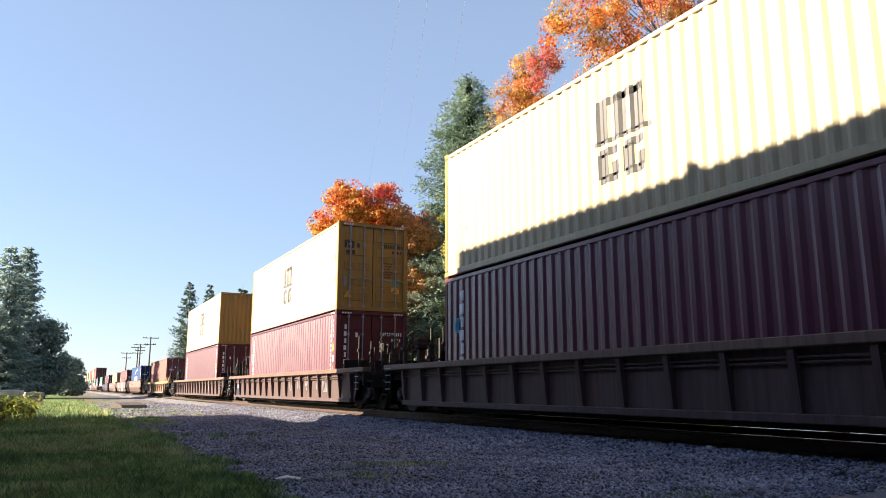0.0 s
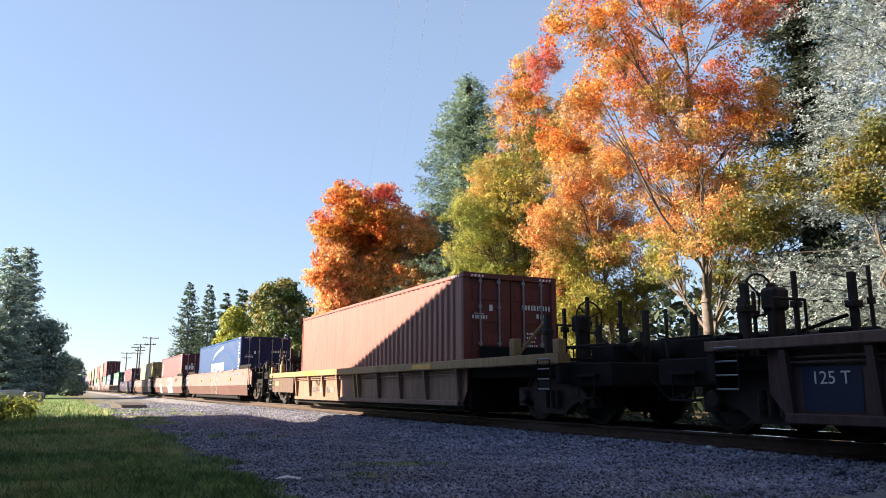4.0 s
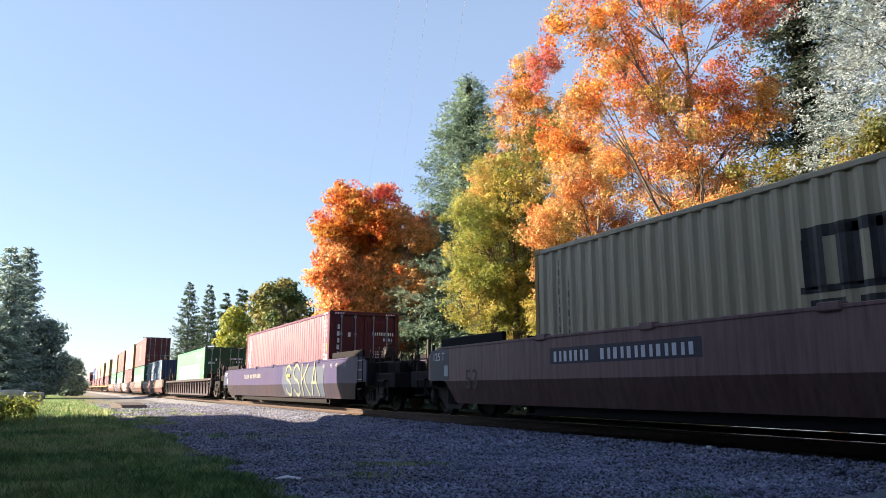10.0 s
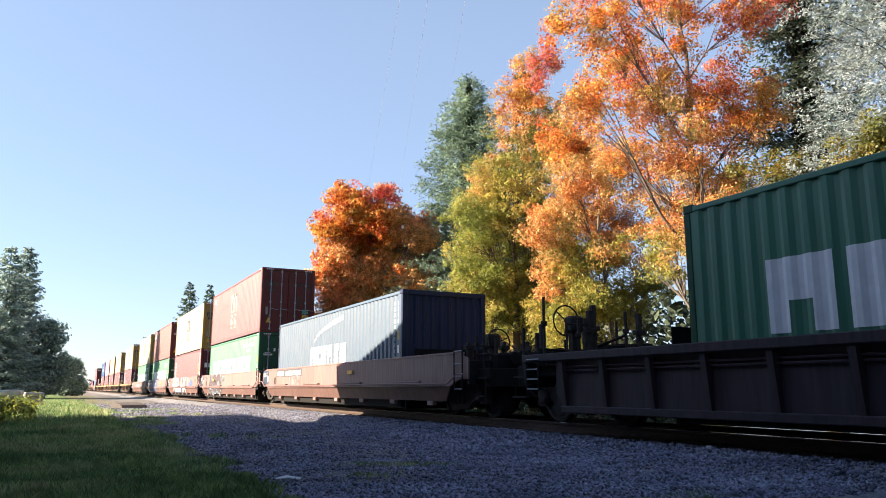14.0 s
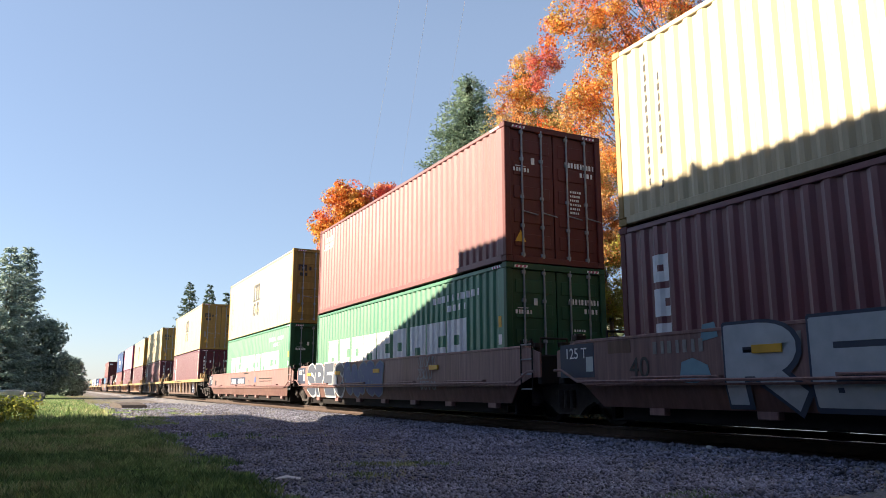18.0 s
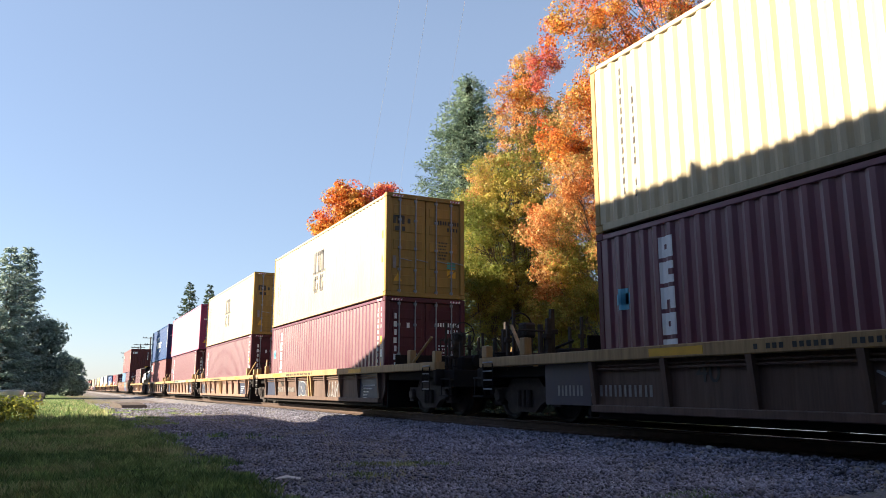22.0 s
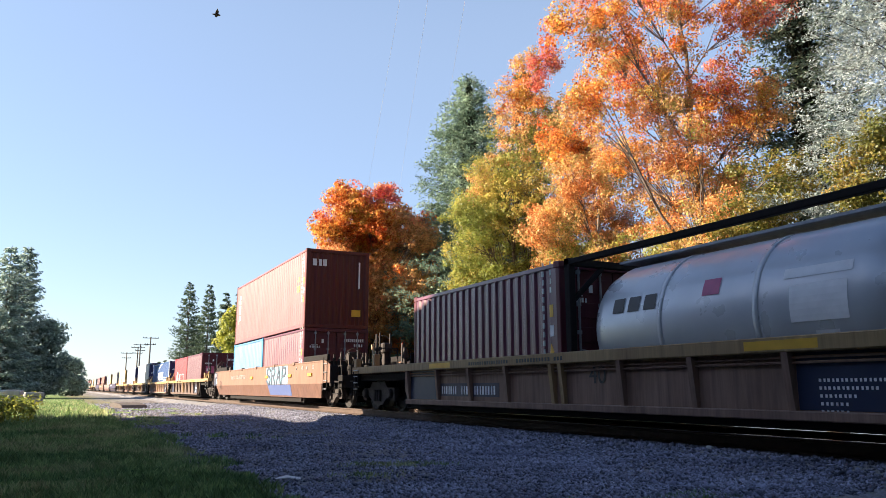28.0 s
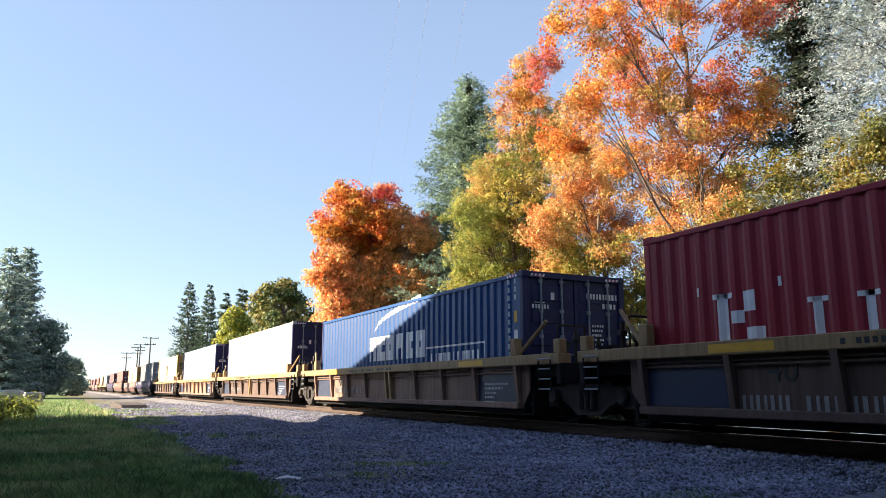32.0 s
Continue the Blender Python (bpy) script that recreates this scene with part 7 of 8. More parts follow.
def maple(name, x, y, masses, mats, steps, label, seed, trunk=0.15, bark=None, leaf=0.1, dense=1.0, bare=0, gaps=0.36):
    """A maple: limbs rise from the trunk to leafy masses (dx, dy, z, radius), twigs carry small clumps of leaves; the colours climb the crown in steps."""
    rs, rnd = np.random.RandomState(seed), random.Random(seed)
    ob = base(name, pose(x, y, 0), label, "tree", "trees beyond the track")
    bark = bark or BARK
    ms = []
    for dx, dy, z, r in masses:
        ms.append((Vector((dx, dy, z)), r, None))
        o = Vector(rs.normal(0, 1, 3) * np.array((1, 1, 0.5))).normalized()     # a lesser mass beside each
        ms.append((Vector((dx, dy, z)) + o * r * 0.9, r * 0.62, ms[-1][0]))
    lo, hi = min(m[2] for m in masses), max(m[2] for m in masses)
    lean = Vector((sum(m[0] for m in masses) / len(masses), sum(m[1] for m in masses) / len(masses), 0)) * 0.7
    nodes, prev, pr = [], Vector((0, 0, -0.1)), trunk
    b = Build()
    for i in range(1, 17):
        t = i / 16
        p = Vector((rnd.uniform(-0.1, 0.1), rnd.uniform(-0.1, 0.1), 0)) + lean * t + Vector((0, 0, (hi - 0.4) * t))
        rr = trunk * (1 - 0.88 * t)
        b.tube(prev, p, pr, rr, 10, False)
        nodes.append((p, rr))
        prev, pr = p, rr
    part("trunk", b.mesh("trunk", bark, True), ob)
    wood = Build()
    centres, radii, tone = [], [], []
    for c, r, stem in ms:
        cand = [q for q in nodes if q[0].z < c.z - 0.55 * math.hypot(q[0].x - c.x, q[0].y - c.y)] or nodes[1:3]
        o, rr = (stem, 0.03) if stem else rnd.choice(cand[-4:])
        ra = max(0.016, min(rr * 0.5, 0.055))
        pts = [o]
        for k in (0.33, 0.66, 1.0):
            pts.append(o.lerp(c, k) + Vector((rnd.uniform(-0.18, 0.18), rnd.uniform(-0.18, 0.18), 0.16 * math.sin(3.14 * k) - 0.1 * k)))
        for k, (u, v) in enumerate(zip(pts, pts[1:])):
            wood.tube(u, v, ra * (1 - 0.28 * k), ra * (0.72 - 0.28 * k), 6, False)
        n = max(6, int(44 * r * r * dense))
        for k in range(n):
            d = rs.normal(0, 1, 3)
            d /= np.linalg.norm(d)
            p = c + Vector(d) * r * rs.uniform(0.04, 1.4) ** 0.62
            if noise.noise(p * 1.15 + Vector((seed * 3.1, 0, 0))) > gaps:
                continue
            q = rnd.choice(pts[1:])
            if k % 2 == 0:
                mid_ = q.lerp(p, 0.55) + Vector((0, 0, rnd.uniform(-0.05, 0.12)))
                wood.tube(q, mid_, ra * 0.34, ra * 0.22, 4, False).tube(mid_, p, ra * 0.22, 0.004, 4, False)
            centres.append(tuple(p))
            radii.append(rs.uniform(0.2, 0.44))
            v = (p.z - lo) / (hi - lo) + 0.55 * noise.noise(p * 0.55 + Vector((seed, 0, 0))) + rnd.uniform(-0.07, 0.07)
            tone.append(sum(v > e for e in steps))
    for k in range(bare):                      # leafless shoots that stand out of the crown
        c, r, _ = rnd.choice(ms[len(ms) // 4:])
        e = c + Vector((rnd.uniform(-0.5, 0.5), rnd.uniform(-0.5, 0.5), rnd.uniform(0.7, 1.3))) * r
        wood.tube(c, e, 0.018, 0.006, 5, False)
    tagged(part("branchwork", wood.mesh("branchwork", bark, True), ob), kind="stuff")
    centres, radii, tone = np.array(centres), np.array(radii), np.array(tone)
    for k, m in enumerate(mats):
        if (tone == k).any():
            part("crown", quads("crown", leaves(rs, centres[tone == k], radii[tone == k], int(52 * (0.1 / leaf) ** 1.7), leaf, 0.75), m), ob, m.name.replace("_", " "))
    return ob


def spruce(name, x, y, h, r, mat, label, seed, levels=0.36, n=12, sprays=22, low=0.6, size=0.3, droop=0.28, power=0.9, fan=0.22, tuft=1, core=False, group="trees beyond the track"):
    """A conifer: straight trunk, whorls of boughs that droop and turn up at the tip, each hung with needle sprays."""
    rs = np.random.RandomState(seed)
    ob = base(name, pose(x, y, 0), label, "tree", group)
    b = Build()
    b.tube((0, 0, -0.1), (0, 0, h * 0.5), 0.014 * h + 0.04, 0.008 * h, 9, False).tube((0, 0, h * 0.5), (0, 0, h), 0.008 * h, 0.01, 7, False)
    part("trunk", b.mesh("trunk", BARK, True), ob)
    bough = Build()
    V, INNER = [], []
    z = low
    while z < h - 0.15:
        t = (z - low) / (h - low)
        rr = r * (1 - t) ** power + 0.12
        k = max(5, int(n * (0.5 + 0.5 * (1 - t))))
        for i in range(k):
            a = 6.283 * (i + rs.uniform(-0.35, 0.35)) / k + z * 2.4
            ln = rr * rs.uniform(0.6, 1.15)
            ca, sa = math.cos(a), math.sin(a)
            zz = z + rs.uniform(-0.5, 0.5) * levels
            dr = droop * rs.uniform(0.4, 1.7)

            def at(q):
                return np.array((ca * ln * q, sa * ln * q, zz - dr * ln * q + dr * 0.7 * ln * q * q + 0.35 * t * ln * q))
            p0, p1, p2 = at(0), at(0.5), at(1)
            bough.tube(p0, p1, 0.007 * ln + 0.008, 0.004 * ln + 0.005, 4, False).tube(p1, p2, 0.004 * ln + 0.005, 0.003, 4, False)
            m = max(6, int(sprays * ln / r) + 4)
            k2 = -(-m // tuft)
            q = np.repeat(rs.uniform(0.12, 1.0, k2) ** 0.75, tuft)
            m = len(q)
            side = np.array((-sa, ca, 0.0))
            off = np.repeat(rs.uniform(-1, 1, k2), tuft) * fan * ln * (1.15 - q) * (0.4 + q)
            P = np.array([at(w) for w in q]) + side[None] * off[:, None] + rs.normal(0, 0.02, (m, 3)) * ((1 + ln) if tuft == 1 else 1.6) + np.repeat(rs.normal(0, 0.09, (k2, 3)), tuft, axis=0) * (tuft > 1)
            P[:, 2] -= np.abs(off) * 0.25
            out = np.array((ca, sa, 0.0))
            sg = np.repeat(np.where(rs.uniform(size=k2) < 0.5, -1, 1), tuft)
            if tuft > 1:
                # needles set round a short twig that reaches out of the bough
                tw = side[None] * (sg[:, None] * np.repeat(rs.uniform(0.2, 1.0, (k2, 1)), tuft, axis=0)) + out[None] * np.repeat(rs.uniform(0.3, 1.0, (k2, 1)), tuft, axis=0)
                tw[:, 2] += np.repeat(rs.uniform(-0.55, 0.15, k2), tuft)
                tw /= np.linalg.norm(tw, axis=1)[:, None]
                P += tw * (np.tile(np.arange(tuft), k2) / tuft * size * 1.9)[:, None]
                d = tw * 0.8 + rs.normal(0, 0.42, (m, 3))
                d /= np.linalg.norm(d, axis=1)[:, None]
                s = size * rs.uniform(0.7, 1.25, m)[:, None] * (0.75 + 0.4 * (1 - q[:, None]))
                wv = np.cross(d, rs.normal(0, 1, (m, 3)))
                wv /= np.linalg.norm(wv, axis=1)[:, None]
                V.append(np.stack((P - wv * s * 0.1, P + d * s * 0.5 - wv * s * 0.17, P + d * s, P + d * s * 0.5 + wv * s * 0.17), 1))
                continue
            d = side[None] * sg[:, None] * rs.uniform(0.3, 1.0, (m, 1)) + out[None] * rs.uniform(0.2, 0.8, (m, 1)) + np.stack((0 * q, 0 * q, rs.uniform(-0.9, 0.25, m)), -1)
            d /= np.linalg.norm(d, axis=1)[:, None]
            s = size * rs.uniform(0.6, 1.4, m)[:, None] * (0.55 + 0.6 * (1 - q[:, None]))
            up = rs.normal(0, 0.35, (m, 3)) + np.array((0, 0, 1))
            wv = np.cross(d, up)
            wv /= np.linalg.norm(wv, axis=1)[:, None]
            tip = P + d * s
            V.append(np.stack((P - wv * s * 0.16, P + d * s * 0.45 - wv * s * 0.24 - np.array((0, 0, 0.04)) * s, tip, P + d * s * 0.45 + wv * s * 0.24 - np.array((0, 0, 0.04)) * s), 1))
            e = np.cross(d, wv)
            V.append(np.stack((P - e * s * 0.12, P + d * s * 0.4 - e * s * 0.2, tip, P + d * s * 0.4 + e * s * 0.12), 1))
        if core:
            # near-black needles near the trunk put the crown's inner shade into colour
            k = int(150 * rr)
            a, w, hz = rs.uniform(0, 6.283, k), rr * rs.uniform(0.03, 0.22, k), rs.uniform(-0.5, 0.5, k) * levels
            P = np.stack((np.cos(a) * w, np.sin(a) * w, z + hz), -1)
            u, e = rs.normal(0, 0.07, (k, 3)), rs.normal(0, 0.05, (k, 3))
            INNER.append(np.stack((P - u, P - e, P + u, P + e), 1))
        z += levels * rs.uniform(0.8, 1.2)
    tagged(part("branchwork", bough.mesh("branchwork", SPRUCE_BARK), ob), kind="stuff")
    part("needles", quads("needles", np.concatenate(V), mat), ob)
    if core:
        part("inner_needles", quads("inner_needles", np.concatenate(INNER), NEEDLE_SHADE), ob, "near-black needles standing in for shade near the trunk")
    return ob


def build_trees():
    maple("maple_tree", 13.7, 35.2, ((-2.0, -1.1, 10.1, 0.84), (-1.1, -1.8, 9.6, 0.89), (0.2, -1.7, 10.5, 0.46), (0.1, -2.2, 9.1, 0.95), (1.3, -3.0, 8.5, 0.83), (-1.9, -0.2, 8.6, 0.97), (-0.1, 0.8, 8.5, 1.13),
          (1.3, -0.2, 8.1, 1.06), (2.5, -0.9, 7.7, 0.82), (-2.1, -0.3, 6.8, 1.01), (-0.5, 0.1, 6.4, 1.16), (0.6, -1.4, 6.1, 1.13), (1.6, -2.2, 5.8, 0.95), (-1.9, -0.5, 5.0, 1.0), (-0.3, -0.8, 4.6, 1.12), (2.1, 0.6, 4.4, 1.19),
          (-0.7, 1.9, 3.5, 1.01), (0.9, 1.1, 2.9, 1.18), (2.7, 0.3, 2.6, 1.0), (-1.0, 0.3, 7.6, 1.0), (0.3, -0.6, 7.2, 1.1), (-1.2, -0.2, 5.8, 1.0), (0.9, -0.6, 5.1, 1.05), (-1.4, 0.2, 4.0, 1.0), (0.4, 0.2, 3.9, 1.1), (-1.8, 0.6, 2.9, 0.95)), (MAPLE_PALE, MAPLE_ORANGE, MAPLE_RED), (0.66, 1.02), "compact maple tree in bright orange autumn leaf", 11, 0.12, leaf=0.1, dense=2.9, gaps=0.62)
    maple("maple_tree", 14.8, 23.1, ((-0.4, -2.2, 12.5, 0.66), (-0.2, -1.2, 11.8, 0.95), (0.4, -1.9, 10.9, 0.96), (-0.3, -0.7, 10.4, 1.02), (0.6, -0.9, 9.6, 1.17), (-1.5, -1.3, 8.6, 1.01), (-0.7, -1.7, 7.7, 1.25), (-0.8, 0.7, 8.1, 0.91),
          (-2.4, 0.0, 7.2, 0.7), (-1.7, -0.3, 6.5, 1.03), (0.4, 0.9, 6.7, 1.37), (0.7, -0.9, 6.9, 1.18), (-1.0, 1.4, 5.5, 1.13), (-0.3, 0.1, 4.9, 1.3), (1.1, -0.1, 5.1, 1.28), (-1.6, 0.0, 3.7, 1.22), (0.4, 0.5, 3.4, 1.28),
          (2.1, 0.3, 3.7, 1.31)), (MAPLE_LIME, MAPLE_GOLD, MAPLE_ORANGE, MAPLE_RED), (0.7, 0.98, 1.16), "broad maple turning from green to gold", 12, 0.14, leaf=0.066, dense=1.25)
    maple("maple_tree", 15.7, 18.6, ((0.0, 1.0, 6.9, 1.2), (1.0, 0.6, 6.2, 1.16), (-2.2, -0.7, 7.2, 0.96), (-1.1, -0.6, 4.7, 1.05), (-1.0, 1.4, 5.5, 1.14), (1.3, 0.2, 4.4, 1.04), (-1.4, 1.4, 4.2, 1.03), (-2.5, 0.5, 6.0, 0.9),
          (-1.6, 0.3, 9.1, 0.89), (-0.9, 0.1, 8.2, 0.97), (0.1, 0.5, 3.6, 1.11), (-1.7, 0.3, 3.0, 1.06)), (MAPLE_LIME, MAPLE_GOLD, MAPLE_ORANGE), (0.34, 0.9), "gold and orange maple between two larger maples", 18, 0.1, LIMB, 0.064, 1.25)
    maple("maple_tree", 15.5, 14.6, ((-3.6, -0.5, 10.3, 1.04), (-0.3, -0.3, 12.5, 1.23), (-1.9, 0.9, 9.8, 1.27), (-3.6, 0.3, 8.4, 0.78), (-1.5, 0.0, 8.6, 0.91), (0.5, -1.7, 11.1, 0.96), (-0.8, -0.3, 10.8, 0.61), (0.7, -0.3, 9.3, 1.34),
          (0.2, -2.1, 8.0, 0.71), (-1.6, -1.3, 7.2, 0.87), (-1.4, 1.4, 7.4, 1.11), (0.2, -0.7, 6.7, 1.08), (-0.3, 0.8, 6.3, 0.94), (-1.2, -1.0, 4.7, 0.94), (0.7, -0.6, 5.3, 0.93), (-0.6, 1.1, 4.7, 1.05), (-3.3, -0.7, 11.9, 1.2),
          (2.0, -1.2, 13.1, 1.0), (1.7, 0.7, 4.1, 0.99)), (MAPLE_LIME, MAPLE_GOLD, MAPLE_ORANGE, MAPLE_RED), (0.08, 0.5, 0.98), "large spreading maple in orange and gold leaf", 13, 0.17, LIMB, 0.062, 1.1, 16, 0.24)
    maple("maple_tree", 12.3, 7.6, ((-0.4, 0.5, 4.7, 0.4), (0.1, 0.3, 4.9, 0.46), (0.1, -0.1, 5.2, 0.35), (-0.5, 0.2, 4.2, 0.33), (-0.2, -0.2, 4.2, 0.38), (0.6, -0.1, 4.8, 0.5)), (MAPLE_DULL,), (), "low yellow-green maple before the blue spruce", 14, 0.05, leaf=0.05, dense=0.95, gaps=0.12)
    maple("maple_tree", 12.9, 10.3, ((-0.2, 0.2, 5.0, 0.57), (0.4, 0.0, 5.3, 0.5), (0.1, 0.3, 4.5, 0.58), (0.9, -0.2, 5.5, 0.41), (-0.4, 0.6, 4.1, 0.48), (0.7, 0.2, 4.3, 0.48)), (MAPLE_DULL,), (), "low yellow-green maple beside the large maple", 17, 0.05, leaf=0.055, dense=0.9, gaps=0.15)
    broadleaf("round_tree", 20.0, 77.0, 1.5, 12.0, 4.6, 190, 90, 0.34, LEAF_OLIVE, "round olive-green tree beside the track", 15, 0.3, clump=1.1)
    broadleaf("round_tree", 17.0, 85.0, 1.0, 9.6, 3.0, 100, 90, 0.32, LEAF_LIME, "yellow-green tree beside the track", 16, 0.25, clump=1.0)
    spruce("spruce_tree", 18.2, 32.8, 17.6, 5.5, NEEDLE_GREY, "tall grey-green spruce behind the maples", 21, levels=0.42, n=14, sprays=700, size=0.19, power=0.78, fan=0.55, tuft=5, core=True)
    spruce("spruce_tree", 20.2, 30.6, 17.5, 3.6, NEEDLE_GREEN, "slim spruce hidden behind maples", 22, levels=0.5, n=10, sprays=14, size=0.5)
    spruce("spruce_tree", 19.5, 37.5, 9.5, 2.8, NEEDLE_GREEN, "low dark spruce in the shade between maples", 26, levels=0.45, n=12, sprays=60, size=0.28, power=0.6, fan=0.4)
    spruce("blue_spruce_tree", 15.6, 8.5, 13.9, 4.0, NEEDLE_BLUE, "broad silvery blue spruce beside the track", 23, levels=0.5, n=14, sprays=1500, low=2.0, size=0.085, droop=0.5, power=0.7, fan=0.5, tuft=10, core=True)
    spruce("spruce_tree", 18.7, 13.4, 18.5, 2.5, NEEDLE_GREEN, "tall dark spruce behind the blue spruce", 24, levels=0.45, n=12, sprays=200, size=0.17, low=2.7, power=0.55, fan=0.5, droop=0.6, tuft=4, core=True)
    spruce("spruce_tree", 21.5, 8.5, 15.0, 4.0, NEEDLE_BLUE, "grey spruce behind the blue spruce", 25, levels=0.5, n=11, sprays=40, size=0.26, fan=0.4)
    for i, (x, y, h, r) in enumerate(((18, 130, 19.1, 4.2), (18, 110.4, 15.7, 3.2), (18.3, 99, 13.2, 2.6), (18.2, 88.4, 13.1, 2.4), (21, 140, 14, 4))):
        spruce("spruce_tree", x, y, h, r, NEEDLE_GREEN, "distant dark green spruce beyond the track", 30 + i, levels=0.55, n=11, sprays=50, size=0.45, power=0.7, fan=0.4)
    # far verge trees wear the colours with haze mixed in
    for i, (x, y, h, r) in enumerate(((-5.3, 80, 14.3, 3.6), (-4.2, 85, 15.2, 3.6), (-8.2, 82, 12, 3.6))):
        spruce("spruce_tree", x, y, h, r, NEEDLE_HAZE, "dense grey-green spruce beside the verge", 40 + i, levels=0.45, n=13, sprays=60, size=0.42, power=0.65, fan=0.4, group="trees by the verge")
    broadleaf("leafy_tree", -1.6, 86.0, 0.6, 7.6, 2.5, 110, 90, 0.3, LEAF_HAZE, "dark green leafy tree beside the verge", 45, 0.2, clump=0.95)
    broadleaf("leafy_tree", 1.2, 104.0, 0.4, 4.6, 2.0, 60, 80, 0.3, LEAF_HAZE, "small dark green tree beside the verge", 46, 0.14, clump=0.8)
    # unseen trees, added behind the camera to block sky light
    for i, (x, y, h, r) in enumerate(((14, -6, 19, 5.5), (20, -1, 17, 5.0), (14, -16, 17, 5.5), (1.0, -16, 15, 5.5), (-1, -27, 18, 6), (5, -40, 18, 7), (14, -30, 19, 6), (-1.5, -8.5, 19, 5.5), (6.0, -9.5, 19, 5.5), (-12.5, -8, 11, 4), (-12, -16, 13, 5), (22, -18, 18, 6), (26, 4, 16, 6))):
        spruce("spruce_tree", x, y, h, r, NEEDLE_GREEN, "unseen added spruce that blocks sky light behind the yard", 60 + i, levels=0.8, n=10, sprays=24, size=0.95, power=0.6, group="trees behind the yard")
    # undergrowth beyond the track and far woods
    rs = np.random.RandomState(8)
    c = np.stack((rs.uniform(21, 27, 620), rs.uniform(4, 75, 620), rs.uniform(0.3, 5.2, 620)), -1)
    c = c[(c[:, 2] > 3.2) | (np.abs(c[:, 1] / c[:, 0] - 0.76) > 0.15)]     # a gap under the trees
    tagged(new("undergrowth", quads("undergrowth", leaves(rs, c, rs.uniform(0.7, 1.3, len(c)), 36, 0.36, 0.9), LEAF_DARK)), "dark shrubs in the shade beyond the track", "shrubs", kind="stuff")
    # a dark leaf mass added where only shade lies beyond the track
    c = np.stack((rs.uniform(12.7, 14.6, 330), rs.uniform(1, 60, 330), rs.uniform(0.15, 1.25, 330)), -1)
    c = c[(c[:, 1] < 8.2) | (c[:, 1] > 12.9)]     # an opening, so the railheads mirror the sky
    low = np.stack((rs.uniform(10.9, 14.4, 620), rs.uniform(2, 46, 620), rs.uniform(0.02, 0.16, 620)), -1)     # more low dark leaves, for the dark ground between the wagons
    v = np.concatenate((leaves(rs, c, rs.uniform(0.45, 0.8, len(c)), 60, 0.19, 0.9), leaves(rs, low, rs.uniform(0.2, 0.34, len(low)), 70, 0.1, 0.5)))
    tagged(new("hedge", quads("hedge", v, LEAF_DARK)), "added low dark leaves in place of shade beyond the track", "hedge", kind="stuff")
    c = np.concatenate((np.stack((rs.uniform(24, 90, 260), rs.uniform(170, 420, 260), rs.uniform(0.5, 7, 260)), -1), np.stack((rs.uniform(-120, -9, 300), rs.uniform(110, 420, 300), rs.uniform(0.5, 7, 300)), -1), np.stack((rs.uniform(-60, 60, 160), rs.uniform(700, 820, 160), rs.uniform(0.5, 8, 160)), -1)))
    tagged(new("far_woods", quads("far_woods", leaves(rs, c, rs.uniform(2.0, 4.0, len(c)), 45, 1.2, 0.9), LEAF_DARK)), "distant woods along the line", "woods", kind="stuff")
    c = np.stack((rs.uniform(-2.6, -0.75, 60), rs.uniform(22, 32, 60), rs.uniform(0.1, 0.5, 60)), -1)
    tagged(new("weeds", quads("weeds", leaves(rs, c, rs.uniform(0.2, 0.4, 60), 70, 0.09, 0.9), LEAF_LIME)), "leafy yellow-green weeds on the verge", "weeds", kind="stuff")


# ---- small things ----
def utility_pole(x, y, h):
    ob = base("utility_pole", pose(x, y, 0), "weathered wooden utility pole with crossarms", "pole", "poles along the line")
    part("pole", Build().tube((0, 0, -0.2), (0, 0, h), 0.17, 0.11, 12).mesh("pole", POLE, True), ob)
    for z, w in ((h - 0.3, 1.35), (h - 1.5, 0.95)):
        arm = part("crossarm", Build().box(-w, w, -0.16, -0.05, z, z + 0.13, 0.01).mesh("crossarm", POLE), ob)
        for k in (-0.95, -0.55, 0.55, 0.95):
            part("insulator", Build().tube((k * w, -0.1, z + 0.13), (k * w, -0.1, z + 0.3), 0.05, 0.035, 8).mesh("insulator", DARK_STEEL), arm)


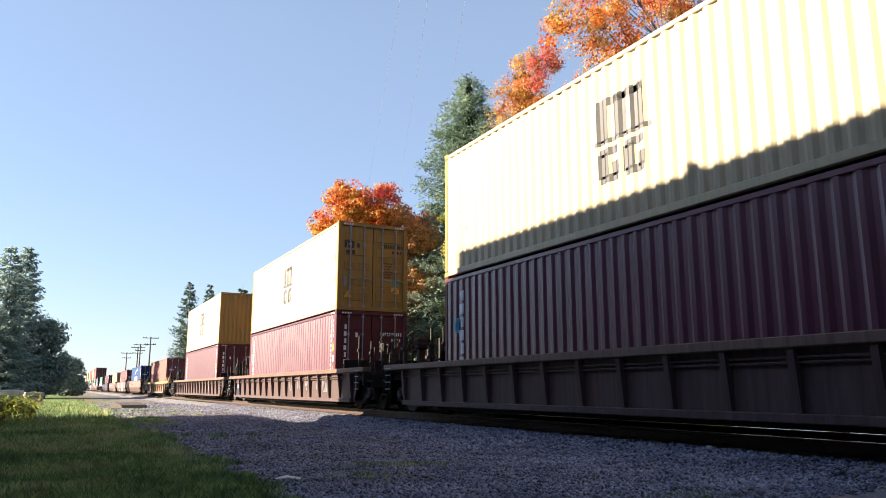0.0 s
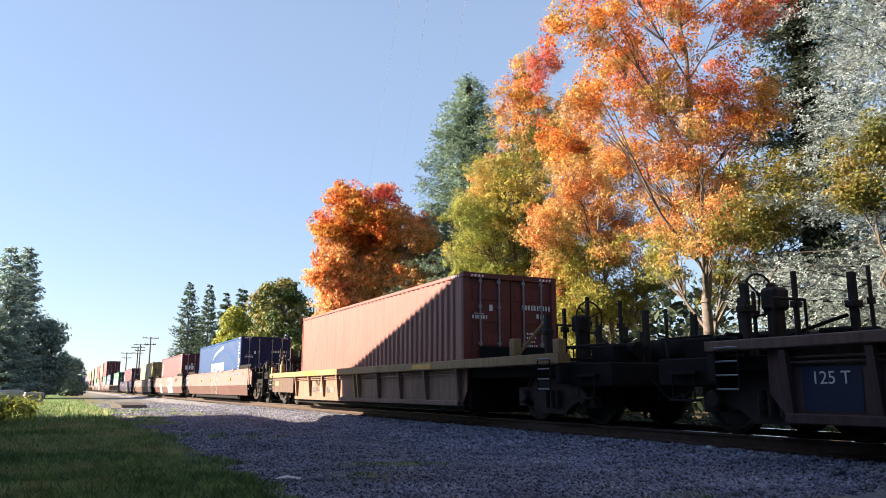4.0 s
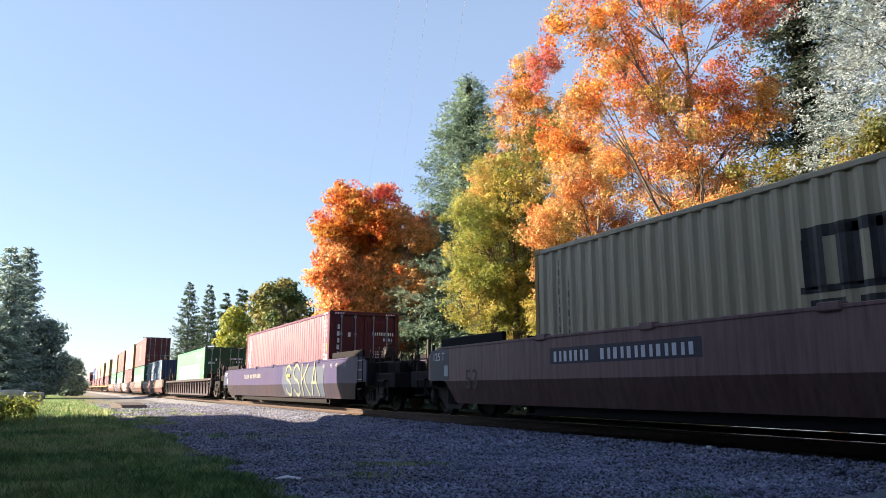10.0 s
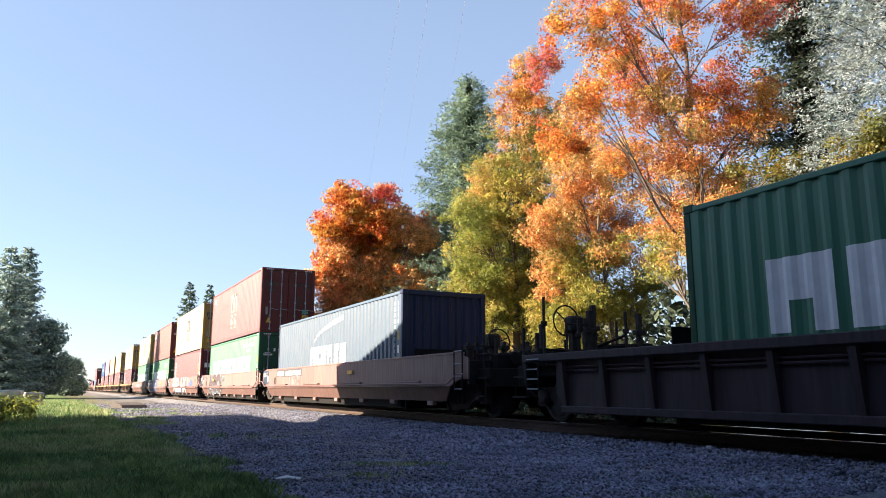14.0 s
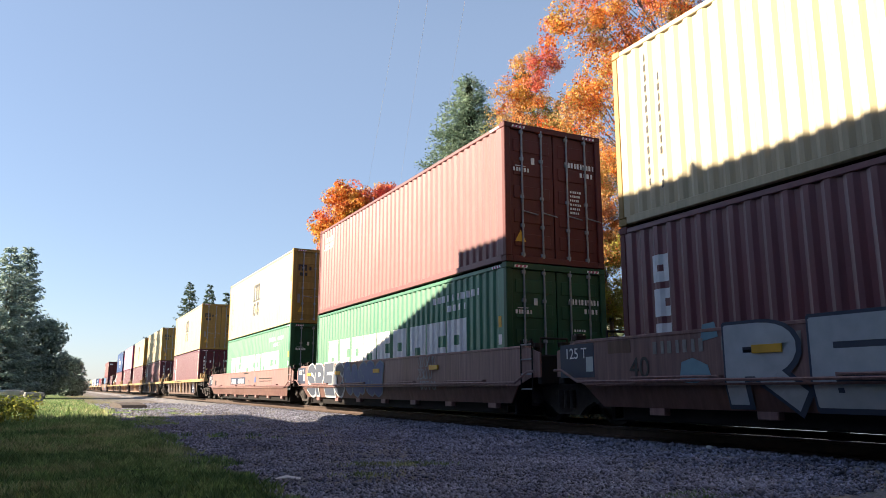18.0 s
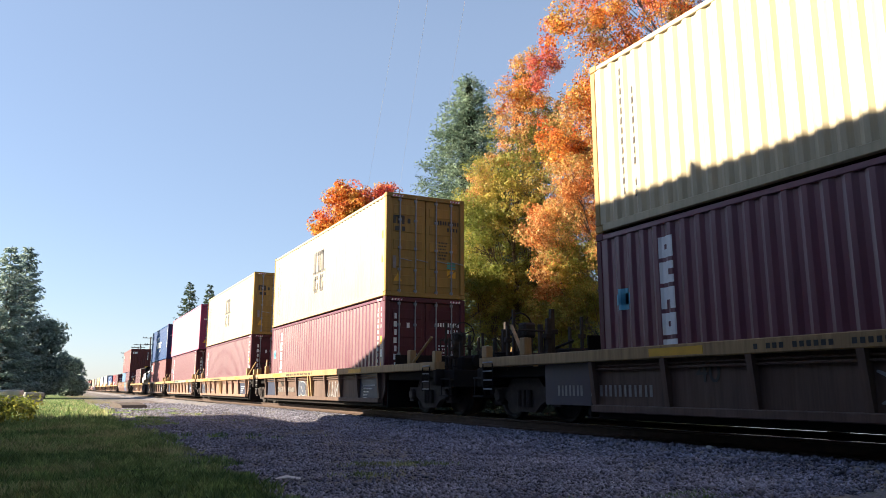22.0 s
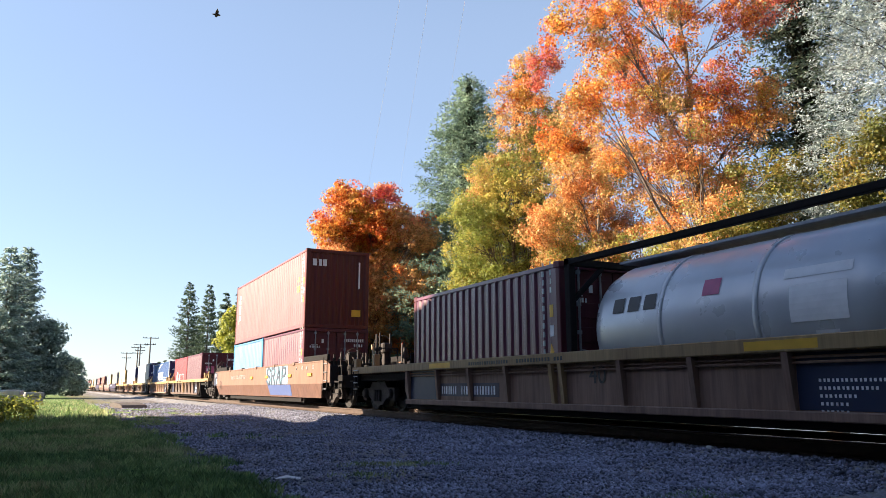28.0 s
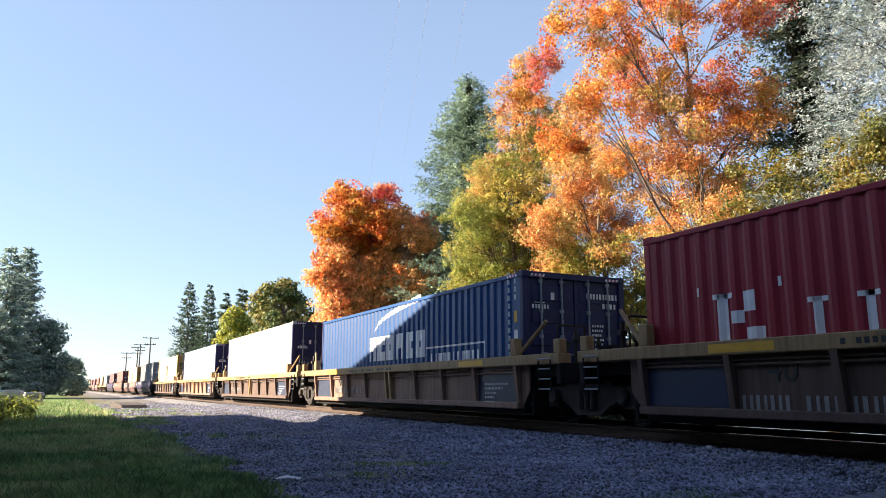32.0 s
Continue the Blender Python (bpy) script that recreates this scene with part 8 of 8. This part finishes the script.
def build_small():
    for i, (x, y, h) in enumerate(((14.0, 147.8, 10.4), (14.0, 168, 10.2), (14.2, 176, 10.0), (14.0, 205, 10.0))):
        utility_pole(x, y, h)
    for i, (x, y, w, d, h) in enumerate(((-2.5, 46, 1.2, 1.6, 0.85), (-1.35, 47.5, 0.9, 1.4, 0.72))):
        ob = base("concrete_block", pose(x, y, 0, 0, 0, 8 * i - 4), "weathered pale concrete block on the verge", "block", "concrete blocks")
        part("block", Build().box(-w / 2, w / 2, -d / 2, d / 2, -0.03, h * 0.62, 0.06).mesh("block", CONCRETE), ob)
        part("cap", Build().box(-w / 2 - 0.04, w / 2 + 0.04, -d / 2 - 0.04, d / 2 + 0.04, h * 0.625, h, 0.07).mesh("cap", CONCRETE), ob)
    b = Build()
    b.poly([(-0.16, -0.05, 0.035), (0.02, -0.07, 0.055), (0.17, -0.03, 0.03), (0.15, 0.08, 0.04), (-0.02, 0.06, 0.07), (-0.15, 0.09, 0.035),
            (-0.16, -0.05, 0.028), (0.02, -0.07, 0.045), (0.17, -0.03, 0.02), (0.15, 0.08, 0.03), (-0.02, 0.06, 0.06), (-0.15, 0.09, 0.025)],
           [(0, 1, 4, 5), (1, 2, 3, 4), (6, 11, 10, 7), (7, 10, 9, 8), (0, 6, 7, 1), (1, 7, 8, 2), (2, 8, 9, 3), (3, 9, 10, 4), (4, 10, 11, 5), (5, 11, 6, 0)])
    o = new("paper_scrap", b.mesh("paper_scrap", PAPER))
    o.matrix_basis = pose(2.1, 7.6, height(2.1, 7.6) - 0.015, 0, 0, -25) @ Matrix.Scale(0.8, 4)
    tagged(o, "crumpled white paper scrap on the gravel", "litter")
    # a low dark brown slab on the yard
    o = new("timber_pad", Build().slab([(-1.7, -0.03), (1.7, -0.03), (1.5, 0.2), (0.3, 0.26), (-1.4, 0.17)], -0.55, 0.55).mesh("timber_pad", SLAB_BROWN))
    o.matrix_basis = pose(2.9, 39.0, height(2.9, 39.0), 0, 0, 6)
    tagged(o, "low dark brown slab lying on the gravel", "timber")
    b = Build().box(-0.06, 0.06, -0.04, 0.04, -0.01, 0.05, 0.02)
    o = new("pale_stone", b.mesh("pale_stone", PAPER))
    o.matrix_basis = pose(7.62, 7.32, height(7.62, 7.32), 5, 8, 20)
    tagged(o, "single pale stone on the ballast", "stone")
    # cables high over the line
    runs = (((-7.1, -26.0, 13.2), (22.25, 60.0, 14.7)), ((-8.55, -26.0, 13.2), (25.3, 60.0, 14.7)), ((-9.5, -26.0, 13.2), (28.6, 60.0, 14.7)))
    for x, y, z in ((-8.5, -26.0, 13.2), (25.4, 60.0, 14.7)):
        pole = base("utility_pole", pose(x, y, 0), "tall wooden pole carrying overhead cables", "pole", "poles along the line")
        part("pole", Build().tube((0, 0, -0.2), (0, 0, z + 0.2), 0.17, 0.11, 12).mesh("pole", POLE, True), pole)
        part("crossarm", Build().box(-3.3, 3.3, -0.07, 0.07, z - 0.14, z - 0.01, 0.01).mesh("crossarm", POLE), pole)
    for p, q in runs:
        p, q = Vector(p), Vector(q)
        b = Build()
        pts = [p.lerp(q, i / 24) - Vector((0, 0, 0.8 * 4 * (i / 24) * (1 - i / 24))) for i in range(25)]
        for s, e in zip(pts, pts[1:]):
            b.tube(s, e, 0.004, n=5, caps=False)
        tagged(new("overhead_cable", b.mesh("overhead_cable", CABLE)), "thin pale grey overhead cable between poles", "cable", "overhead cables")


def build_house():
    """An unseen tall building across the yard, towards the sun, shaped to throw the shade on the yard and the train."""
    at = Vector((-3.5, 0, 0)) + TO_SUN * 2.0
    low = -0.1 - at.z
    ob = base("house", Matrix.Translation(at), "unseen building beside the yard, outlined to throw its shade", "house")
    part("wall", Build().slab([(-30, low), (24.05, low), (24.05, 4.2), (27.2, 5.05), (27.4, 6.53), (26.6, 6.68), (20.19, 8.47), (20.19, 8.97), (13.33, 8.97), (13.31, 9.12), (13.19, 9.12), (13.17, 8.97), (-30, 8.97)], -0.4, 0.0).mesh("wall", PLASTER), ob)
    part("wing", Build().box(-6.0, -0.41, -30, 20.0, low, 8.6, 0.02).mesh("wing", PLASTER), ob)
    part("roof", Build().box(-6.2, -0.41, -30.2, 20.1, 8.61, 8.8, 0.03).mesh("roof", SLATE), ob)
    # added wedge-shaped slab, there only for its shadow on the ground
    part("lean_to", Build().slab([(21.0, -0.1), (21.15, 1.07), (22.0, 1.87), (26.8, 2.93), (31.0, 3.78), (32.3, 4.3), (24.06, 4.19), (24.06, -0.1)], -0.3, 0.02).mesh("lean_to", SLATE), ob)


def build_bird():
    ob = base("bird", pose(0, 0, 0), "dark bird flying over the train", "bird")
    b = Build()
    pr = [(-0.24, 0.01), (-0.14, 0.035), (0.0, 0.06), (0.1, 0.05), (0.17, 0.035), (0.2, 0.01)]
    b.lathe(pr, (0, 0, 0), 10)
    part("body", b.mesh("body", FEATHER, True), ob)
    wings = []
    for s in (-1, 1):
        w = [(0.08, 0, 0), (0.1, s * 0.22, 0.02), (0.0, s * 0.5, 0.01), (-0.06, s * 0.25, 0.0), (-0.08, 0, 0)]
        v = w + [(x, y, z - 0.012) for x, y, z in w]
        F = [tuple(range(5)), tuple(range(5, 10))[::-1]] + [(i, (i + 1) % 5, 5 + (i + 1) % 5, 5 + i) for i in range(5)]
        wings.append((s, part("wing", Build().poly(v, F).mesh("wing", FEATHER), ob)))
    return ob, wings


build_ground()
build_track()
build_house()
build_train()
build_trees()
build_small()
BIRD, WINGS = build_bird()
build_gravel()
build_grass()


def motions():
    for ob, x, y, z in MOVING:
        walk(ob, [(t, pose(x, y - s, z)) for t, s in TRAVEL])
    # wheels: one turn of the tread for its length of rail; all wheelsets turn alike
    for s, sets in WHEELS.items():
        rows = []
        for k in range(0, 32 * 30 + 1):
            t = k / 30
            a = -math.degrees(12.91 * t / 0.457)
            rows.append((t, pose(0, s * 0.89, RT + 0.457) @ Matrix.Rotation(math.radians(-a % 360), 4, "X")))
        walk(sets[0], rows)
        act, slot = sets[0].animation_data.action, sets[0].animation_data.action_slot
        for o in sets[1:]:
            o.rotation_mode = "QUATERNION"
            o.animation_data_create().action = act
            o.animation_data.action_slot = slot
    fly = ((0, -60, 40, 24), (27, -12.5, 34, 20.6), (27.5, -4.1, 35, 19.8), (28, 5.4, 36, 19.5), (28.5, 14.0, 36, 21.2), (29, 21.2, 35, 22.2), (29.5, 28.3, 34, 22.6), (32, 66, 30, 24))
    walk(BIRD, [(t, pose(x, y, z, 0, 0, -6)) for t, x, y, z in fly])
    for s, w in WINGS:
        walk(w, [(k * 0.1, pose(0, 0, 0.02, s * 32 * math.sin(k * 2.2), 0, 0)) for k in range(321)])


motions()
